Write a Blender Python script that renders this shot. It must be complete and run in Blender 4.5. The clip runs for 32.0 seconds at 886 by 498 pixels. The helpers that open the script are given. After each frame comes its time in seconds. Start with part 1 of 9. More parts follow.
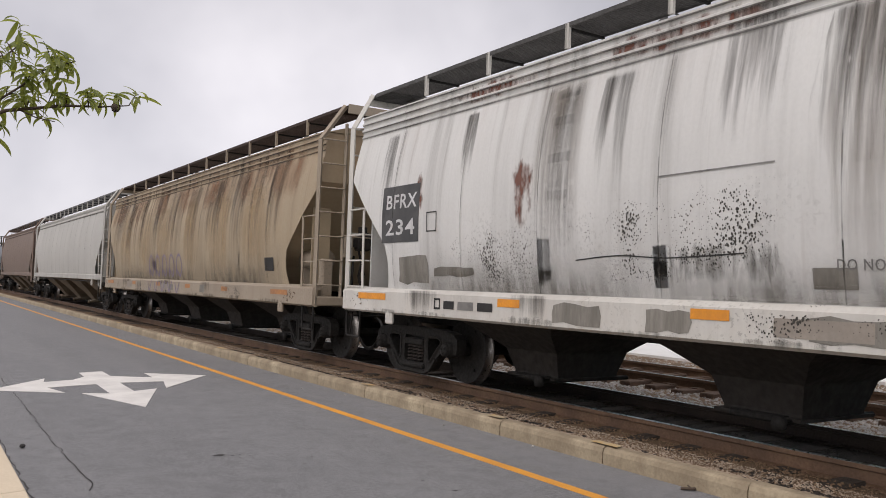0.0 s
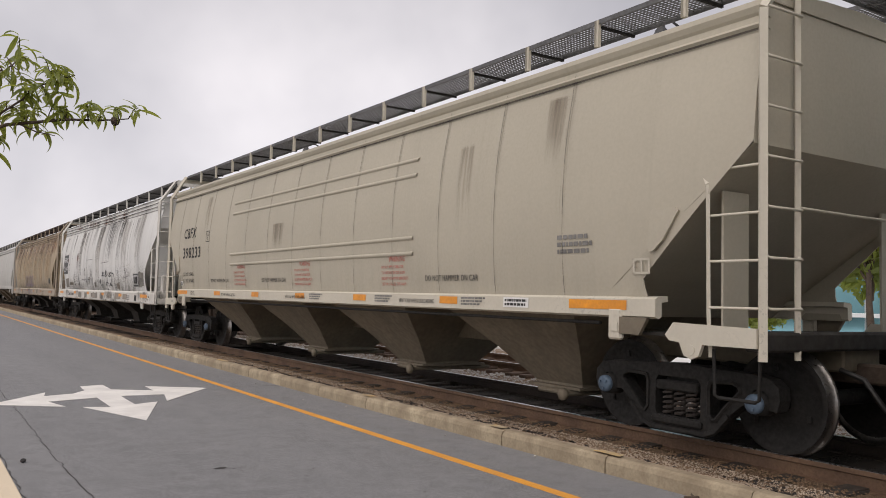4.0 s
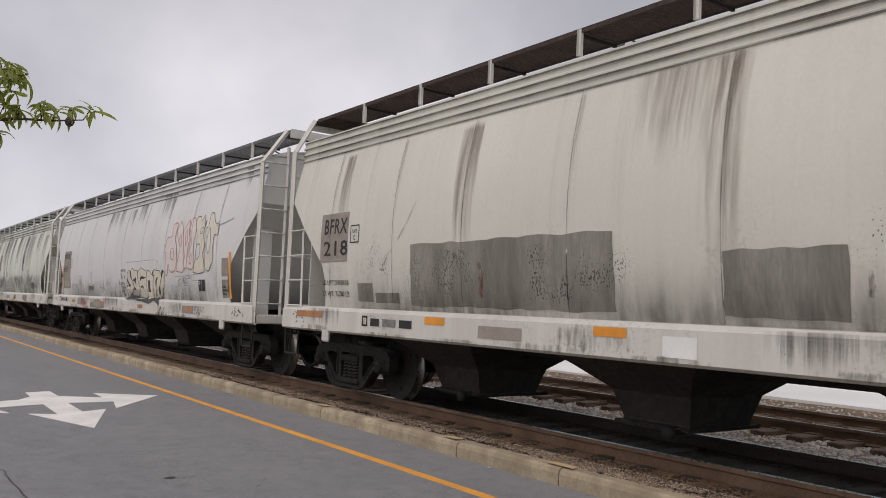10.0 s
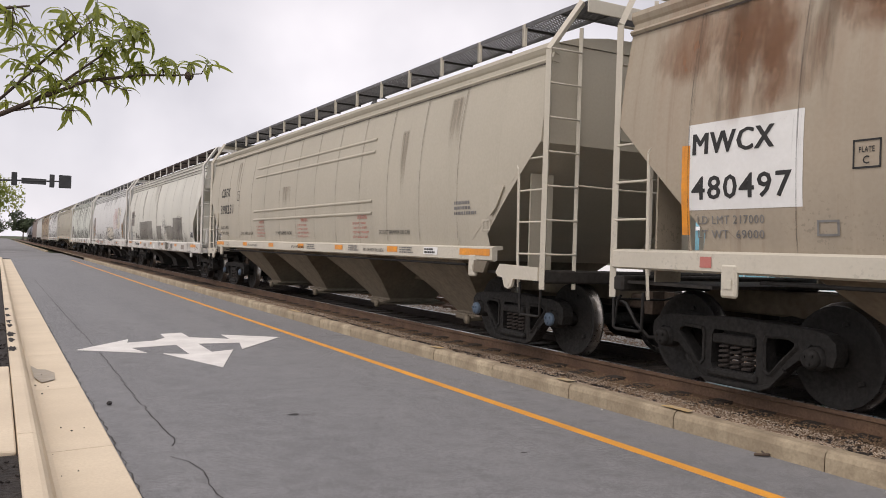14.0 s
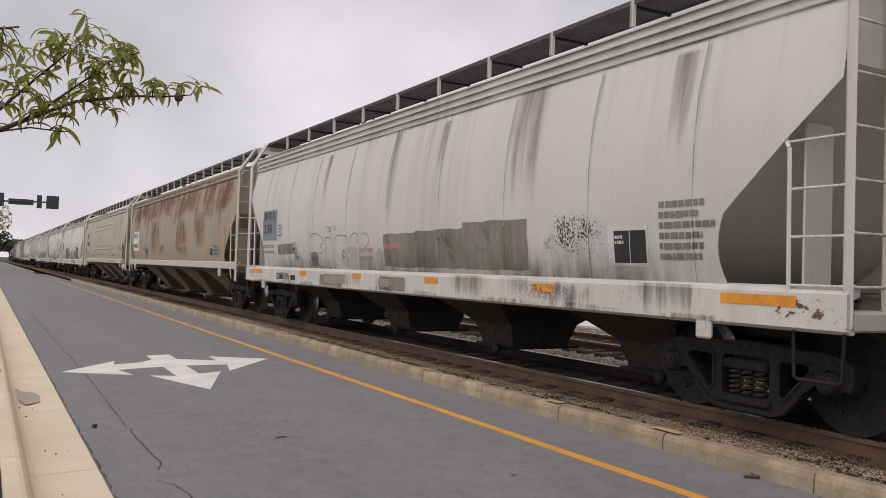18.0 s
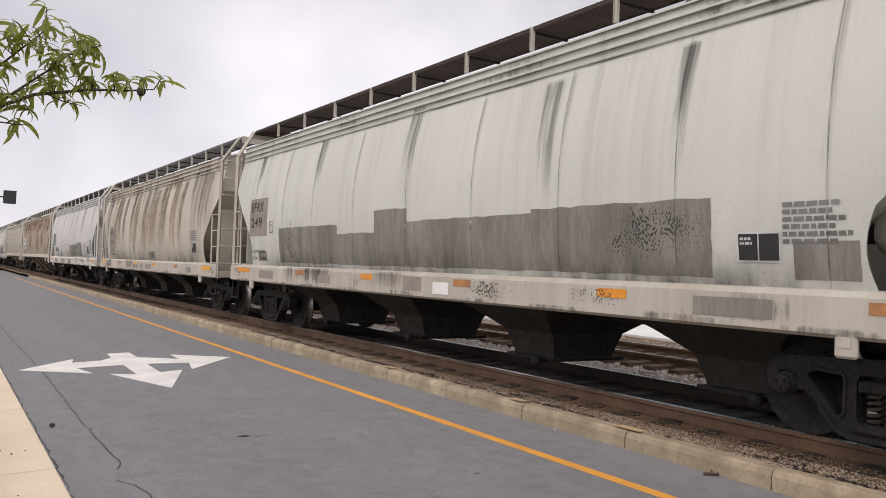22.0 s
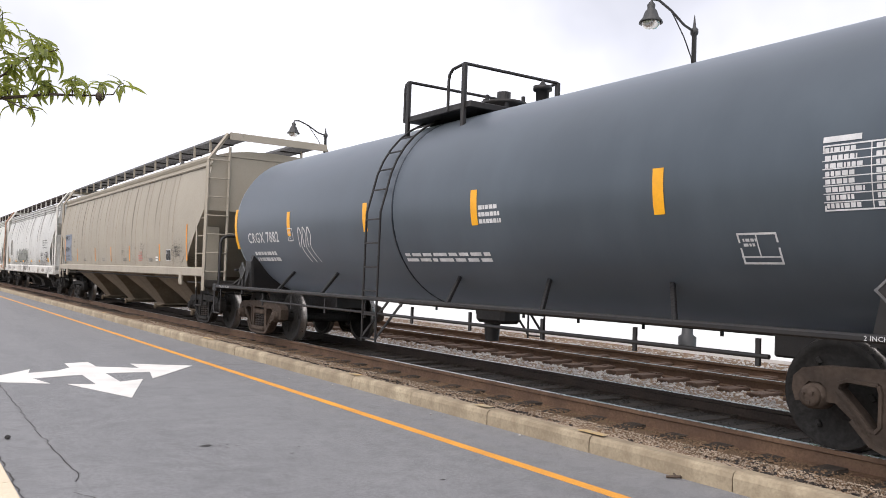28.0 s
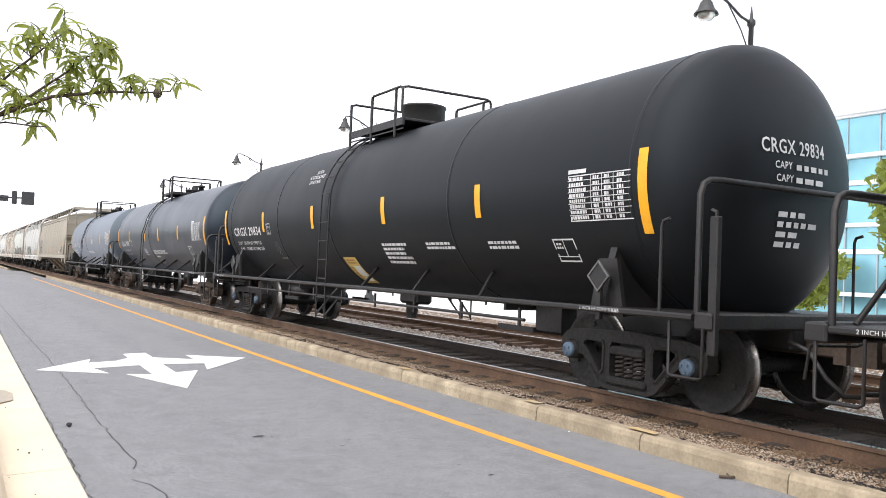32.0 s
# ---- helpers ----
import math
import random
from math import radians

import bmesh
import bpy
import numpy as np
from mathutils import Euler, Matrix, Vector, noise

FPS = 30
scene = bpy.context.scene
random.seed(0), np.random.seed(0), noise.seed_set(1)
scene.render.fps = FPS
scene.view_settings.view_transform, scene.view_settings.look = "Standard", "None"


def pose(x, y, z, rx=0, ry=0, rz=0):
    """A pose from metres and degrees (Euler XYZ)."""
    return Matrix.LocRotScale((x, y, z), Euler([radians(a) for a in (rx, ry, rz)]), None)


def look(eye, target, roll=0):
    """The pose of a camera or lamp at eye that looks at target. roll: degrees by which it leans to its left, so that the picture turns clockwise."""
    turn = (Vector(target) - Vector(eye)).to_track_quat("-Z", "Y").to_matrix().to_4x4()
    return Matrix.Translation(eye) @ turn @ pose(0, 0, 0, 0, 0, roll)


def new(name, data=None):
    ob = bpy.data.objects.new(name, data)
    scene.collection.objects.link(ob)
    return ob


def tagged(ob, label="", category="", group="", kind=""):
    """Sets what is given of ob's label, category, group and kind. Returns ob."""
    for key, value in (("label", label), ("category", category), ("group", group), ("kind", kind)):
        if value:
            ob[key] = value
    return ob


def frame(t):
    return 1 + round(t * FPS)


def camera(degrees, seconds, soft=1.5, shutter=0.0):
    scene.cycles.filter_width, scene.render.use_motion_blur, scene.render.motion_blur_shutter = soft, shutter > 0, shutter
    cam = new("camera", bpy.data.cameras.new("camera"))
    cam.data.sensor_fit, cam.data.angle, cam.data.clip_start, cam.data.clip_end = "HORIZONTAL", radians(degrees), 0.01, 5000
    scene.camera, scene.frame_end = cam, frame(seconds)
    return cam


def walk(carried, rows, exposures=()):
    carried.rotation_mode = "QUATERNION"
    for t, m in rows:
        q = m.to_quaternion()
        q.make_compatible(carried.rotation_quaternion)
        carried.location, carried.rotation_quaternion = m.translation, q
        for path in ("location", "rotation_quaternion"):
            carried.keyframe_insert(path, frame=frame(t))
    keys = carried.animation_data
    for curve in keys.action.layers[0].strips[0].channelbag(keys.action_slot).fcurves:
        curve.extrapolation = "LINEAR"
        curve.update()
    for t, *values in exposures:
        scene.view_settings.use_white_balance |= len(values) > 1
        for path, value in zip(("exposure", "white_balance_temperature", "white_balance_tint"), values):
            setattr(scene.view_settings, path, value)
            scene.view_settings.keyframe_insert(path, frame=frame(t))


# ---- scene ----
cam = camera(56.8, 32.0, 0.9)
EYE = (0.0, 0.0, 1.435)
TURNS = [  # seconds, yaw, pitch, lean
    (0, -33.23, 2.73, 2.01), (0.5, -33.79, 3.76, 1.89), (1, -33.02, 4.53, 1.82),
    (1.5, -32.29, 4.61, 1.78), (2, -31.98, 4.15, 1.70), (2.5, -32.18, 3.77, 1.62),
    (4.5, -33.50, 3.43, 1.58), (5, -33.68, 3.47, 1.65), (5.5, -33.42, 3.61, 1.71),
    (6, -32.75, 3.69, 1.73), (6.5, -32.09, 3.75, 1.91), (7, -31.88, 3.68, 2.27),
    (7.5, -32.47, 3.64, 2.46), (8, -33.37, 3.80, 2.29), (8.5, -34.48, 3.84, 2.48),
    (9, -35.51, 3.87, 2.41), (9.5, -35.67, 4.09, 2.60), (10, -36.07, 4.26, 2.46),
    (10.5, -36.18, 4.50, 2.28), (11, -35.23, 4.56, 2.23), (11.5, -32.95, 3.90, 2.16),
    (12, -30.61, 1.93, 1.66), (12.5, -29.32, 0.28, 1.28), (13, -28.64, -0.31, 1.51),
    (13.5, -28.30, -0.31, 1.66), (14, -28.56, 0.03, 1.85), (14.5, -28.85, 0.13, 1.74),
    (16.5, -29.43, 1.06, 1.37), (17, -29.14, 1.45, 1.43), (17.5, -29.24, 1.79, 1.73),
    (18, -29.27, 1.54, 1.89), (18.5, -29.55, 1.41, 2.36), (19, -30.34, 1.47, 2.99),
    (19.5, -30.79, 1.69, 3.04), (20, -31.21, 1.70, 3.04), (20.5, -31.55, 1.76, 3.13),
    (21, -31.62, 1.88, 2.95), (21.5, -31.50, 1.68, 2.42), (22, -31.68, 1.53, 2.23),
    (22.5, -31.92, 1.51, 2.34), (23, -31.99, 1.53, 2.35), (23.5, -32.26, 1.57, 2.42),
    (24, -32.74, 1.85, 2.46), (24.5, -33.30, 2.13, 2.42), (25, -33.67, 2.32, 2.39),
    (25.5, -33.95, 2.27, 2.44), (26, -34.20, 2.17, 2.48), (26.5, -34.49, 2.10, 2.45),
    (28.5, -34.00, 2.03, 1.82), (29, -33.64, 1.97, 2.08), (29.5, -33.30, 1.89, 2.27),
    (30, -32.93, 1.78, 2.32), (30.5, -32.82, 1.70, 2.55), (31, -33.11, 1.69, 2.76),
    (31.5, -32.89, 1.83, 2.85), (32, -30.68, 1.58, 2.33),
]



def turned(yaw, pitch, lean):
    a, b = radians(yaw), radians(pitch)
    ahead = Vector((-math.sin(a) * math.cos(b), math.cos(a) * math.cos(b), math.sin(b)))
    return look(EYE, Vector(EYE) + ahead, lean)


walk(cam, [(t, turned(a, b, c)) for t, a, b, c in TURNS],
     exposures=[(0, 0.05, 6850, 16), (0.2, -0.14, 6850, 16), (0.5, -0.28, 6850, 16), (1, -0.5, 6850, 16), (2.0, -0.06, 6850, 16), (2.5, 0.05, 6900, 16), (5, 0.03, 7000, 16), (6, 0.02, 7000, 16), (7.4, 0.08, 6950, 16), (8, -0.24, 6900, 16), (9, -0.21, 6800, 16), (11, -0.03, 6850, 16),
                (12, 0.13, 6900, 16), (13, 0.17, 6950, 16), (14, 0.18, 6950, 17), (16.5, 0.25, 6950, 17), (17, 0.23, 6950, 17), (17.3, 0.02, 6950, 17), (17.6, -0.27, 6950, 17), (18, -0.1, 6950, 17), (18.5, 0.15, 6950, 17), (19, 0.34, 6950, 17), (20, 0.18, 6950, 18), (22, 0.18, 6900, 17), (23, 0.26, 6900, 17), (24, -0.05, 6900, 17), (24.5, 0.2, 6900, 17), (25, 0.36, 6900, 17), (25.5, 0.56, 6900, 17), (26, 0.26, 6800, 16),
                (26.5, 0.36, 6750, 15), (28.5, 0.75, 6610, 14), (30, 0.8, 6560, 13), (30.6, 1.0, 6560, 13), (32, 1.12, 6560, 12)])

# ---- sky and light: a bright overcast noon ----
world = bpy.data.worlds.new("overcast_sky")
scene.world = world
world.use_nodes = True
wn, wl = world.node_tree.nodes, world.node_tree.links
wn.clear()
w_out = wn.new("ShaderNodeOutputWorld")
sky = wn.new("ShaderNodeTexSky")
sky.sky_type, sky.sun_disc = "NISHITA", False
sky.sun_elevation, sky.sun_rotation = radians(50), radians(247)
bg_sky = wn.new("ShaderNodeBackground")
bg_sky.inputs[1].default_value = 0.1
wl.new(sky.outputs[0], bg_sky.inputs[0])
cloud = wn.new("ShaderNodeTexNoise")
cloud.inputs["Scale"].default_value, cloud.inputs["Detail"].default_value = 2.2, 5.0
cloud.inputs["Roughness"].default_value = 0.5
ramp = wn.new("ShaderNodeValToRGB")
ramp.color_ramp.elements[0].position, ramp.color_ramp.elements[0].color = 0.33, (0.43, 0.45, 0.50, 1)
ramp.color_ramp.elements[1].position, ramp.color_ramp.elements[1].color = 0.66, (0.75, 0.77, 0.82, 1)
wl.new(cloud.outputs["Fac"], ramp.inputs[0])
bg_cloud = wn.new("ShaderNodeBackground")
w_co, w_sp, w_up = wn.new("ShaderNodeTexCoord"), wn.new("ShaderNodeSeparateXYZ"), wn.new("ShaderNodeMapRange")
wl.new(w_co.outputs["Generated"], w_sp.inputs[0])
wl.new(w_sp.outputs["Z"], w_up.inputs[0])
for k, v in enumerate((0.02, 0.36, 1.5, 1.06), 1):
    w_up.inputs[k].default_value = v
wl.new(w_up.outputs[0], bg_cloud.inputs[1])
wl.new(ramp.outputs[0], bg_cloud.inputs[0])
w_mix = wn.new("ShaderNodeMixShader")
w_mix.inputs[0].default_value = 0.92
wl.new(bg_sky.outputs[0], w_mix.inputs[1])
wl.new(bg_cloud.outputs[0], w_mix.inputs[2])
wl.new(w_mix.outputs[0], w_out.inputs[0])
sun = new("sun", bpy.data.lights.new("sun", "SUN"))
sun.data.energy, sun.data.angle, sun.data.color = 1.5, radians(75), (1.0, 0.97, 0.93)
sun.matrix_world = look((-28, -12, 36), (0, 0, 0))

# ---- materials ----


def nodes_of(name):
    m = bpy.data.materials.new(name)
    m.use_nodes = True
    return m, m.node_tree.nodes, m.node_tree.links, m.node_tree.nodes["Principled BSDF"]


def fractal(nt, ln, vec, scale, detail=4.0, rough=0.55):
    n = nt.new("ShaderNodeTexNoise")
    n.inputs["Scale"].default_value, n.inputs["Detail"].default_value, n.inputs["Roughness"].default_value = scale, detail, rough
    if vec:
        ln.new(vec, n.inputs["Vector"])
    return n.outputs["Fac"]


def span(nt, ln, value, a, b, lo=0.0, hi=1.0):
    n = nt.new("ShaderNodeMapRange")
    for i, v in enumerate((a, b, lo, hi), 1):
        n.inputs[i].default_value = v
    ln.new(value, n.inputs[0])
    return n.outputs[0]


def times(nt, ln, a, b, op="MULTIPLY"):
    n = nt.new("ShaderNodeMath")
    n.operation = op
    for i, v in enumerate((a, b)):
        if isinstance(v, (int, float)):
            n.inputs[i].default_value = v
        else:
            ln.new(v, n.inputs[i])
    return n.outputs[0]


def blend(nt, ln, fac, a, b):
    n = nt.new("ShaderNodeMix")
    n.data_type = "RGBA"
    for s, v in ((n.inputs[0], fac), (n.inputs[6], a), (n.inputs[7], b)):
        if isinstance(v, (int, float)):
            s.default_value = v
        elif isinstance(v, tuple):
            s.default_value = (*v, 1)
        else:
            ln.new(v, s)
    return n.outputs[2]


def place_of(nt, ln, scale=(1, 1, 1)):
    t, m = nt.new("ShaderNodeTexCoord"), nt.new("ShaderNodeMapping")
    m.inputs["Scale"].default_value = scale
    ln.new(t.outputs["Object"], m.inputs["Vector"])
    return m.outputs["Vector"]


def height_of(nt, ln):
    t, s = nt.new("ShaderNodeTexCoord"), nt.new("ShaderNodeSeparateXYZ")
    ln.new(t.outputs["Object"], s.inputs[0])
    return s.outputs["Z"]


def bump(nt, ln, bsdf, value, strength, dist=0.01):
    n = nt.new("ShaderNodeBump")
    n.inputs["Strength"].default_value, n.inputs["Distance"].default_value = strength, dist
    ln.new(value, n.inputs["Height"])
    ln.new(n.outputs[0], bsdf.inputs["Normal"])


def surface(name, colour, dark, rough=0.7, metal=0.0, fine=40.0, coarse=1.5, relief=0.3, depth=0.01, stretch=(1, 1, 1), jitter=0.0):
    """Two scales of variation between colour and dark, with fine relief."""
    m, nt, ln, b = nodes_of(name)
    v = place_of(nt, ln, stretch)
    f, c = fractal(nt, ln, v, fine, 3), fractal(nt, ln, v, coarse, 5)
    mixed = blend(nt, ln, span(nt, ln, c, 0.35, 0.68), colour, dark)
    mixed = blend(nt, ln, span(nt, ln, f, 0.35, 0.75, 0.0, 0.55), mixed, dark)
    if jitter:
        o = nt.new("ShaderNodeObjectInfo")
        mixed = blend(nt, ln, span(nt, ln, o.outputs["Random"], 0, 1, 0, jitter), mixed, dark)
    ln.new(mixed, b.inputs["Base Color"])
    b.inputs["Metallic"].default_value = metal
    ln.new(span(nt, ln, f, 0.3, 0.7, max(rough - 0.12, 0.05), min(rough + 0.12, 1)), b.inputs["Roughness"])
    bump(nt, ln, b, f, relief, depth)
    return m


def car_paint(name, base, streak=(0.09, 0.08, 0.07), streaks=0.5, rust=0.0, specks=0.4, grime=0.35, seed=0.0, rust_from=2.4):
    """Old freight-car paint: run-down streaks, rust under the roof, chips and grime low on the side."""
    m, nt, ln, b = nodes_of(name)
    z = height_of(nt, ln)
    t, mp = nt.new("ShaderNodeTexCoord"), nt.new("ShaderNodeMapping")
    mp.inputs["Location"].default_value = (seed, seed * 3.1, seed * 0.7)
    ln.new(t.outputs["Object"], mp.inputs["Vector"])
    v = mp.outputs["Vector"]
    st = nt.new("ShaderNodeMapping")
    st.inputs["Scale"].default_value = (0.3, 1.6, 0.07)
    ln.new(v, st.inputs["Vector"])
    wide = fractal(nt, ln, st.outputs["Vector"], 1.0, 6, 0.62)
    st2 = nt.new("ShaderNodeMapping")
    st2.inputs["Scale"].default_value = (1.0, 7.0, 0.22)
    ln.new(v, st2.inputs["Vector"])
    thin = fractal(nt, ln, st2.outputs["Vector"], 1.0, 6, 0.65)
    fine, broad = fractal(nt, ln, v, 28, 4), fractal(nt, ln, v, 0.55, 4)
    col = blend(nt, ln, span(nt, ln, broad, 0.3, 0.7, 0, 0.35), base, tuple(c * 0.72 for c in base))
    col = blend(nt, ln, span(nt, ln, fine, 0.35, 0.7, 0, 0.09), col, tuple(c * 0.5 for c in base))
    # streaks start under the roof and fade on their way down
    fade = span(nt, ln, z, 1.5, 3.7, 0.25, 1.0)
    k = times(nt, ln, times(nt, ln, span(nt, ln, wide, 0.5, 0.72), span(nt, ln, thin, 0.38, 0.66)), fade)
    col = blend(nt, ln, times(nt, ln, span(nt, ln, wide, 0.42, 0.66), 0.5 * max(0.0, streaks - 0.35)), col, tuple(0.35 * a + 0.65 * c for a, c in zip(base, streak)))
    col = blend(nt, ln, times(nt, ln, k, streaks), col, streak)
    k2 = times(nt, ln, times(nt, ln, span(nt, ln, thin, 0.55, 0.75), fade), streaks * 0.28)
    col = blend(nt, ln, k2, col, tuple(c * 0.8 for c in streak))
    if rust:
        r = times(nt, ln, span(nt, ln, fractal(nt, ln, st.outputs["Vector"], 1.9, 7, 0.68), 0.44, 0.68), span(nt, ln, z, rust_from - 1.2, rust_from + 1.0))
        col = blend(nt, ln, times(nt, ln, r, rust), col, (0.23, 0.095, 0.04))
        col = blend(nt, ln, times(nt, ln, span(nt, ln, thin, 0.6, 0.7), rust * 0.4), col, (0.16, 0.07, 0.035))
    low = span(nt, ln, z, 1.25, 2.1, 1.0, 0.0)
    g = times(nt, ln, low, span(nt, ln, fractal(nt, ln, st2.outputs["Vector"], 0.6, 5), 0.35, 0.7))
    col = blend(nt, ln, times(nt, ln, g, grime), col, (0.13, 0.12, 0.10))
    if specks:
        zone = times(nt, ln, span(nt, ln, fractal(nt, ln, v, 0.9, 3), 0.48, 0.62), span(nt, ln, z, 1.4, 2.4, 1.0, 0.0))
        thr = times(nt, ln, span(nt, ln, fractal(nt, ln, v, 22, 3, 0.6), 0.585, 0.6), zone)
        col = blend(nt, ln, times(nt, ln, thr, specks), col, (0.045, 0.04, 0.035))
    ln.new(col, b.inputs["Base Color"])
    ln.new(span(nt, ln, fine, 0.3, 0.7, 0.5, 0.72), b.inputs["Roughness"])
    dent = times(nt, ln, fractal(nt, ln, v, 1.6, 2), 6.0)
    bump(nt, ln, b, times(nt, ln, dent, times(nt, ln, fine, 0.25), "ADD"), 0.2, 0.012)
    return m


def asphalt():
    """Worn asphalt: pale stone chips in dark binder, wheel-polished bands and patches."""
    m, nt, ln, b = nodes_of("asphalt")
    v = place_of(nt, ln)
    chips = fractal(nt, ln, v, 150, 2, 0.7)
    grit, patch = fractal(nt, ln, v, 34, 4, 0.65), fractal(nt, ln, v, 1.3, 5, 0.6)
    bands = fractal(nt, ln, place_of(nt, ln, (1.1, 0.09, 1)), 1.0, 4)
    col = blend(nt, ln, span(nt, ln, chips, 0.38, 0.62), (0.1, 0.102, 0.107), (0.34, 0.34, 0.345))
    col = blend(nt, ln, span(nt, ln, grit, 0.46, 0.62, 0, 0.75), col, (0.12, 0.12, 0.124))
    col = blend(nt, ln, span(nt, ln, patch, 0.38, 0.66, 0, 0.45), col, (0.15, 0.151, 0.156))
    col = blend(nt, ln, span(nt, ln, bands, 0.4, 0.65, 0, 0.4), col, (0.235, 0.235, 0.24))
    smudge = fractal(nt, ln, v, 5.5, 6, 0.7)
    col = blend(nt, ln, span(nt, ln, smudge, 0.5, 0.72, 0, 0.5), col, (0.105, 0.105, 0.108))
    col = blend(nt, ln, span(nt, ln, smudge, 0.44, 0.28, 0, 0.35), col, (0.3, 0.3, 0.3))
    ln.new(col, b.inputs["Base Color"])
    ln.new(span(nt, ln, chips, 0.3, 0.7, 0.9, 0.62), b.inputs["Roughness"])
    bump(nt, ln, b, times(nt, ln, chips, grit, "ADD"), 0.7, 0.006)
    return m


ASPHALT = asphalt()
FAR_ASPHALT = surface("worn_asphalt", (0.24, 0.235, 0.235), (0.17, 0.168, 0.17), 0.85, 0, 60, 0.2, 0.3)
PATCHED = surface("sealed_crack", (0.028, 0.026, 0.026), (0.05, 0.048, 0.046), 0.9, 0, 60, 3, 0.4)
YELLOW = surface("yellow_road_paint", (0.82, 0.36, 0.035), (0.6, 0.27, 0.05), 0.7, 0, 90, 2.0, 0.3, 0.004)
WHITE_LINE = surface("white_road_paint", (0.82, 0.8, 0.76), (0.62, 0.6, 0.57), 0.7, 0, 110, 2.5, 0.3, 0.004)
KERB = surface("kerb_concrete", (0.56, 0.47, 0.325), (0.21, 0.165, 0.11), 0.9, 0, 35, 2.6, 0.5, 0.01, (1, 1, 1), 0.45)
KERB_YELLOW = surface("faded_yellow_kerb_paint", (0.56, 0.34, 0.1), (0.38, 0.32, 0.22), 0.9, 0, 20, 5, 0.4)
GUTTER = surface("pale_concrete", (0.75, 0.64, 0.48), (0.6, 0.5, 0.37), 0.88, 0, 50, 0.9, 0.35, 0.006, (1, 1, 1), 0.3)
GUTTER_STAIN = surface("wet_concrete", (0.30, 0.26, 0.2), (0.40, 0.34, 0.26), 0.6, 0, 20, 6, 0.2)
MULCH = surface("dark_mulch", (0.035, 0.027, 0.022), (0.015, 0.012, 0.01), 0.95, 0, 30, 8, 1.0, 0.03)
DIRT = surface("rusty_ballast_dirt", (0.23, 0.15, 0.088), (0.115, 0.072, 0.042), 0.95, 0, 55, 1.6, 0.9, 0.02)
SAND = surface("sandy_gravel_bed", (0.4, 0.315, 0.225), (0.24, 0.18, 0.125), 0.95, 0, 70, 3.0, 0.9, 0.012)
STONES = surface("ballast_stones", (0.47, 0.385, 0.295), (0.25, 0.195, 0.145), 0.9, 0, 60, 2.2, 0.4)
# grimy stones, darkened further: the train's shade is in their colour
SHADED_DIRTY_STONES = surface("grimy_shade_dark_ballast_stones", (0.055, 0.05, 0.043), (0.022, 0.02, 0.017), 0.9, 0, 14, 5, 0.4)
PALE_STONES = surface("pale_ballast_stones", (0.6, 0.57, 0.53), (0.25, 0.235, 0.22), 0.9, 0, 14, 5, 0.4)
TIE = surface("creosoted_timber", (0.075, 0.055, 0.04), (0.03, 0.024, 0.019), 0.85, 0, 30, 3, 0.6, 0.01, (1, 6, 6), 0.5)
TIE_BROWN = surface("weathered_brown_timber", (0.17, 0.105, 0.07), (0.07, 0.045, 0.032), 0.9, 0, 30, 3, 0.7, 0.012, (1, 6, 6), 0.5)
RAIL = surface("rusty_rail_steel", (0.19, 0.115, 0.07), (0.1, 0.06, 0.04), 0.7, 0.3, 40, 2, 0.3)
# near-black rail and bed: shade under the train is put into both colours
DARK_RAIL = surface("shade_darkened_rail_steel", (0.05, 0.034, 0.026), (0.024, 0.018, 0.015), 0.75, 0.2, 40, 2, 0.3)
DARK_BED = surface("shade_darkened_track_bed", (0.045, 0.037, 0.03), (0.022, 0.018, 0.015), 0.95, 0, 40, 2, 0.8, 0.02)
RAIL_TOP = surface("polished_rail_head", (0.55, 0.55, 0.56), (0.35, 0.34, 0.33), 0.3, 1.0, 30, 2, 0.1, 0.002)
PLAZA = surface("bright_plaza_paving", (0.8, 0.79, 0.77), (0.68, 0.67, 0.65), 0.9, 0, 8, 0.3, 0.2)
GRASS = surface("rough_grass", (0.07, 0.09, 0.035), (0.04, 0.05, 0.02), 0.95, 0, 6, 0.2, 0.8, 0.05)
STEEL = surface("grimy_truck_steel", (0.014, 0.0125, 0.011), (0.006, 0.0055, 0.005), 0.85, 0.0, 24, 2.5, 0.5, 0.01)
RUSTY = surface("rusty_truck_steel", (0.085, 0.06, 0.044), (0.038, 0.027, 0.02), 0.85, 0.1, 24, 2.5, 0.5, 0.01)
TREAD = surface("worn_wheel_tread", (0.3, 0.29, 0.28), (0.12, 0.11, 0.1), 0.35, 0.9, 30, 3, 0.2, 0.004)
SPRING = surface("coil_spring_steel", (0.06, 0.05, 0.045), (0.03, 0.026, 0.024), 0.6, 0.3, 30, 4, 0.3)
UNDER = surface("grimy_hopper_steel", (0.034, 0.029, 0.025), (0.014, 0.012, 0.0105), 0.85, 0, 12, 1.2, 0.4)
GRATE = surface("galvanised_grating", (0.2, 0.2, 0.205), (0.1, 0.1, 0.1), 0.6, 0.5, 20, 2, 0.3)
GRATE_RUST = surface("rusty_brown_grating", (0.075, 0.048, 0.038), (0.035, 0.025, 0.021), 0.85, 0.1, 20, 2, 0.3)
GRATE_GREY = surface("dark_grey_grating", (0.115, 0.112, 0.11), (0.06, 0.058, 0.056), 0.75, 0.2, 20, 2, 0.3)
GRATE_PALE = surface("pale_galvanised_grating", (0.45, 0.46, 0.46), (0.33, 0.34, 0.34), 0.55, 0.4, 20, 2, 0.3)
ORANGE = surface("orange_reflective_tape", (0.85, 0.33, 0.02), (0.6, 0.23, 0.03), 0.45, 0, 40, 6, 0.2, 0.003)
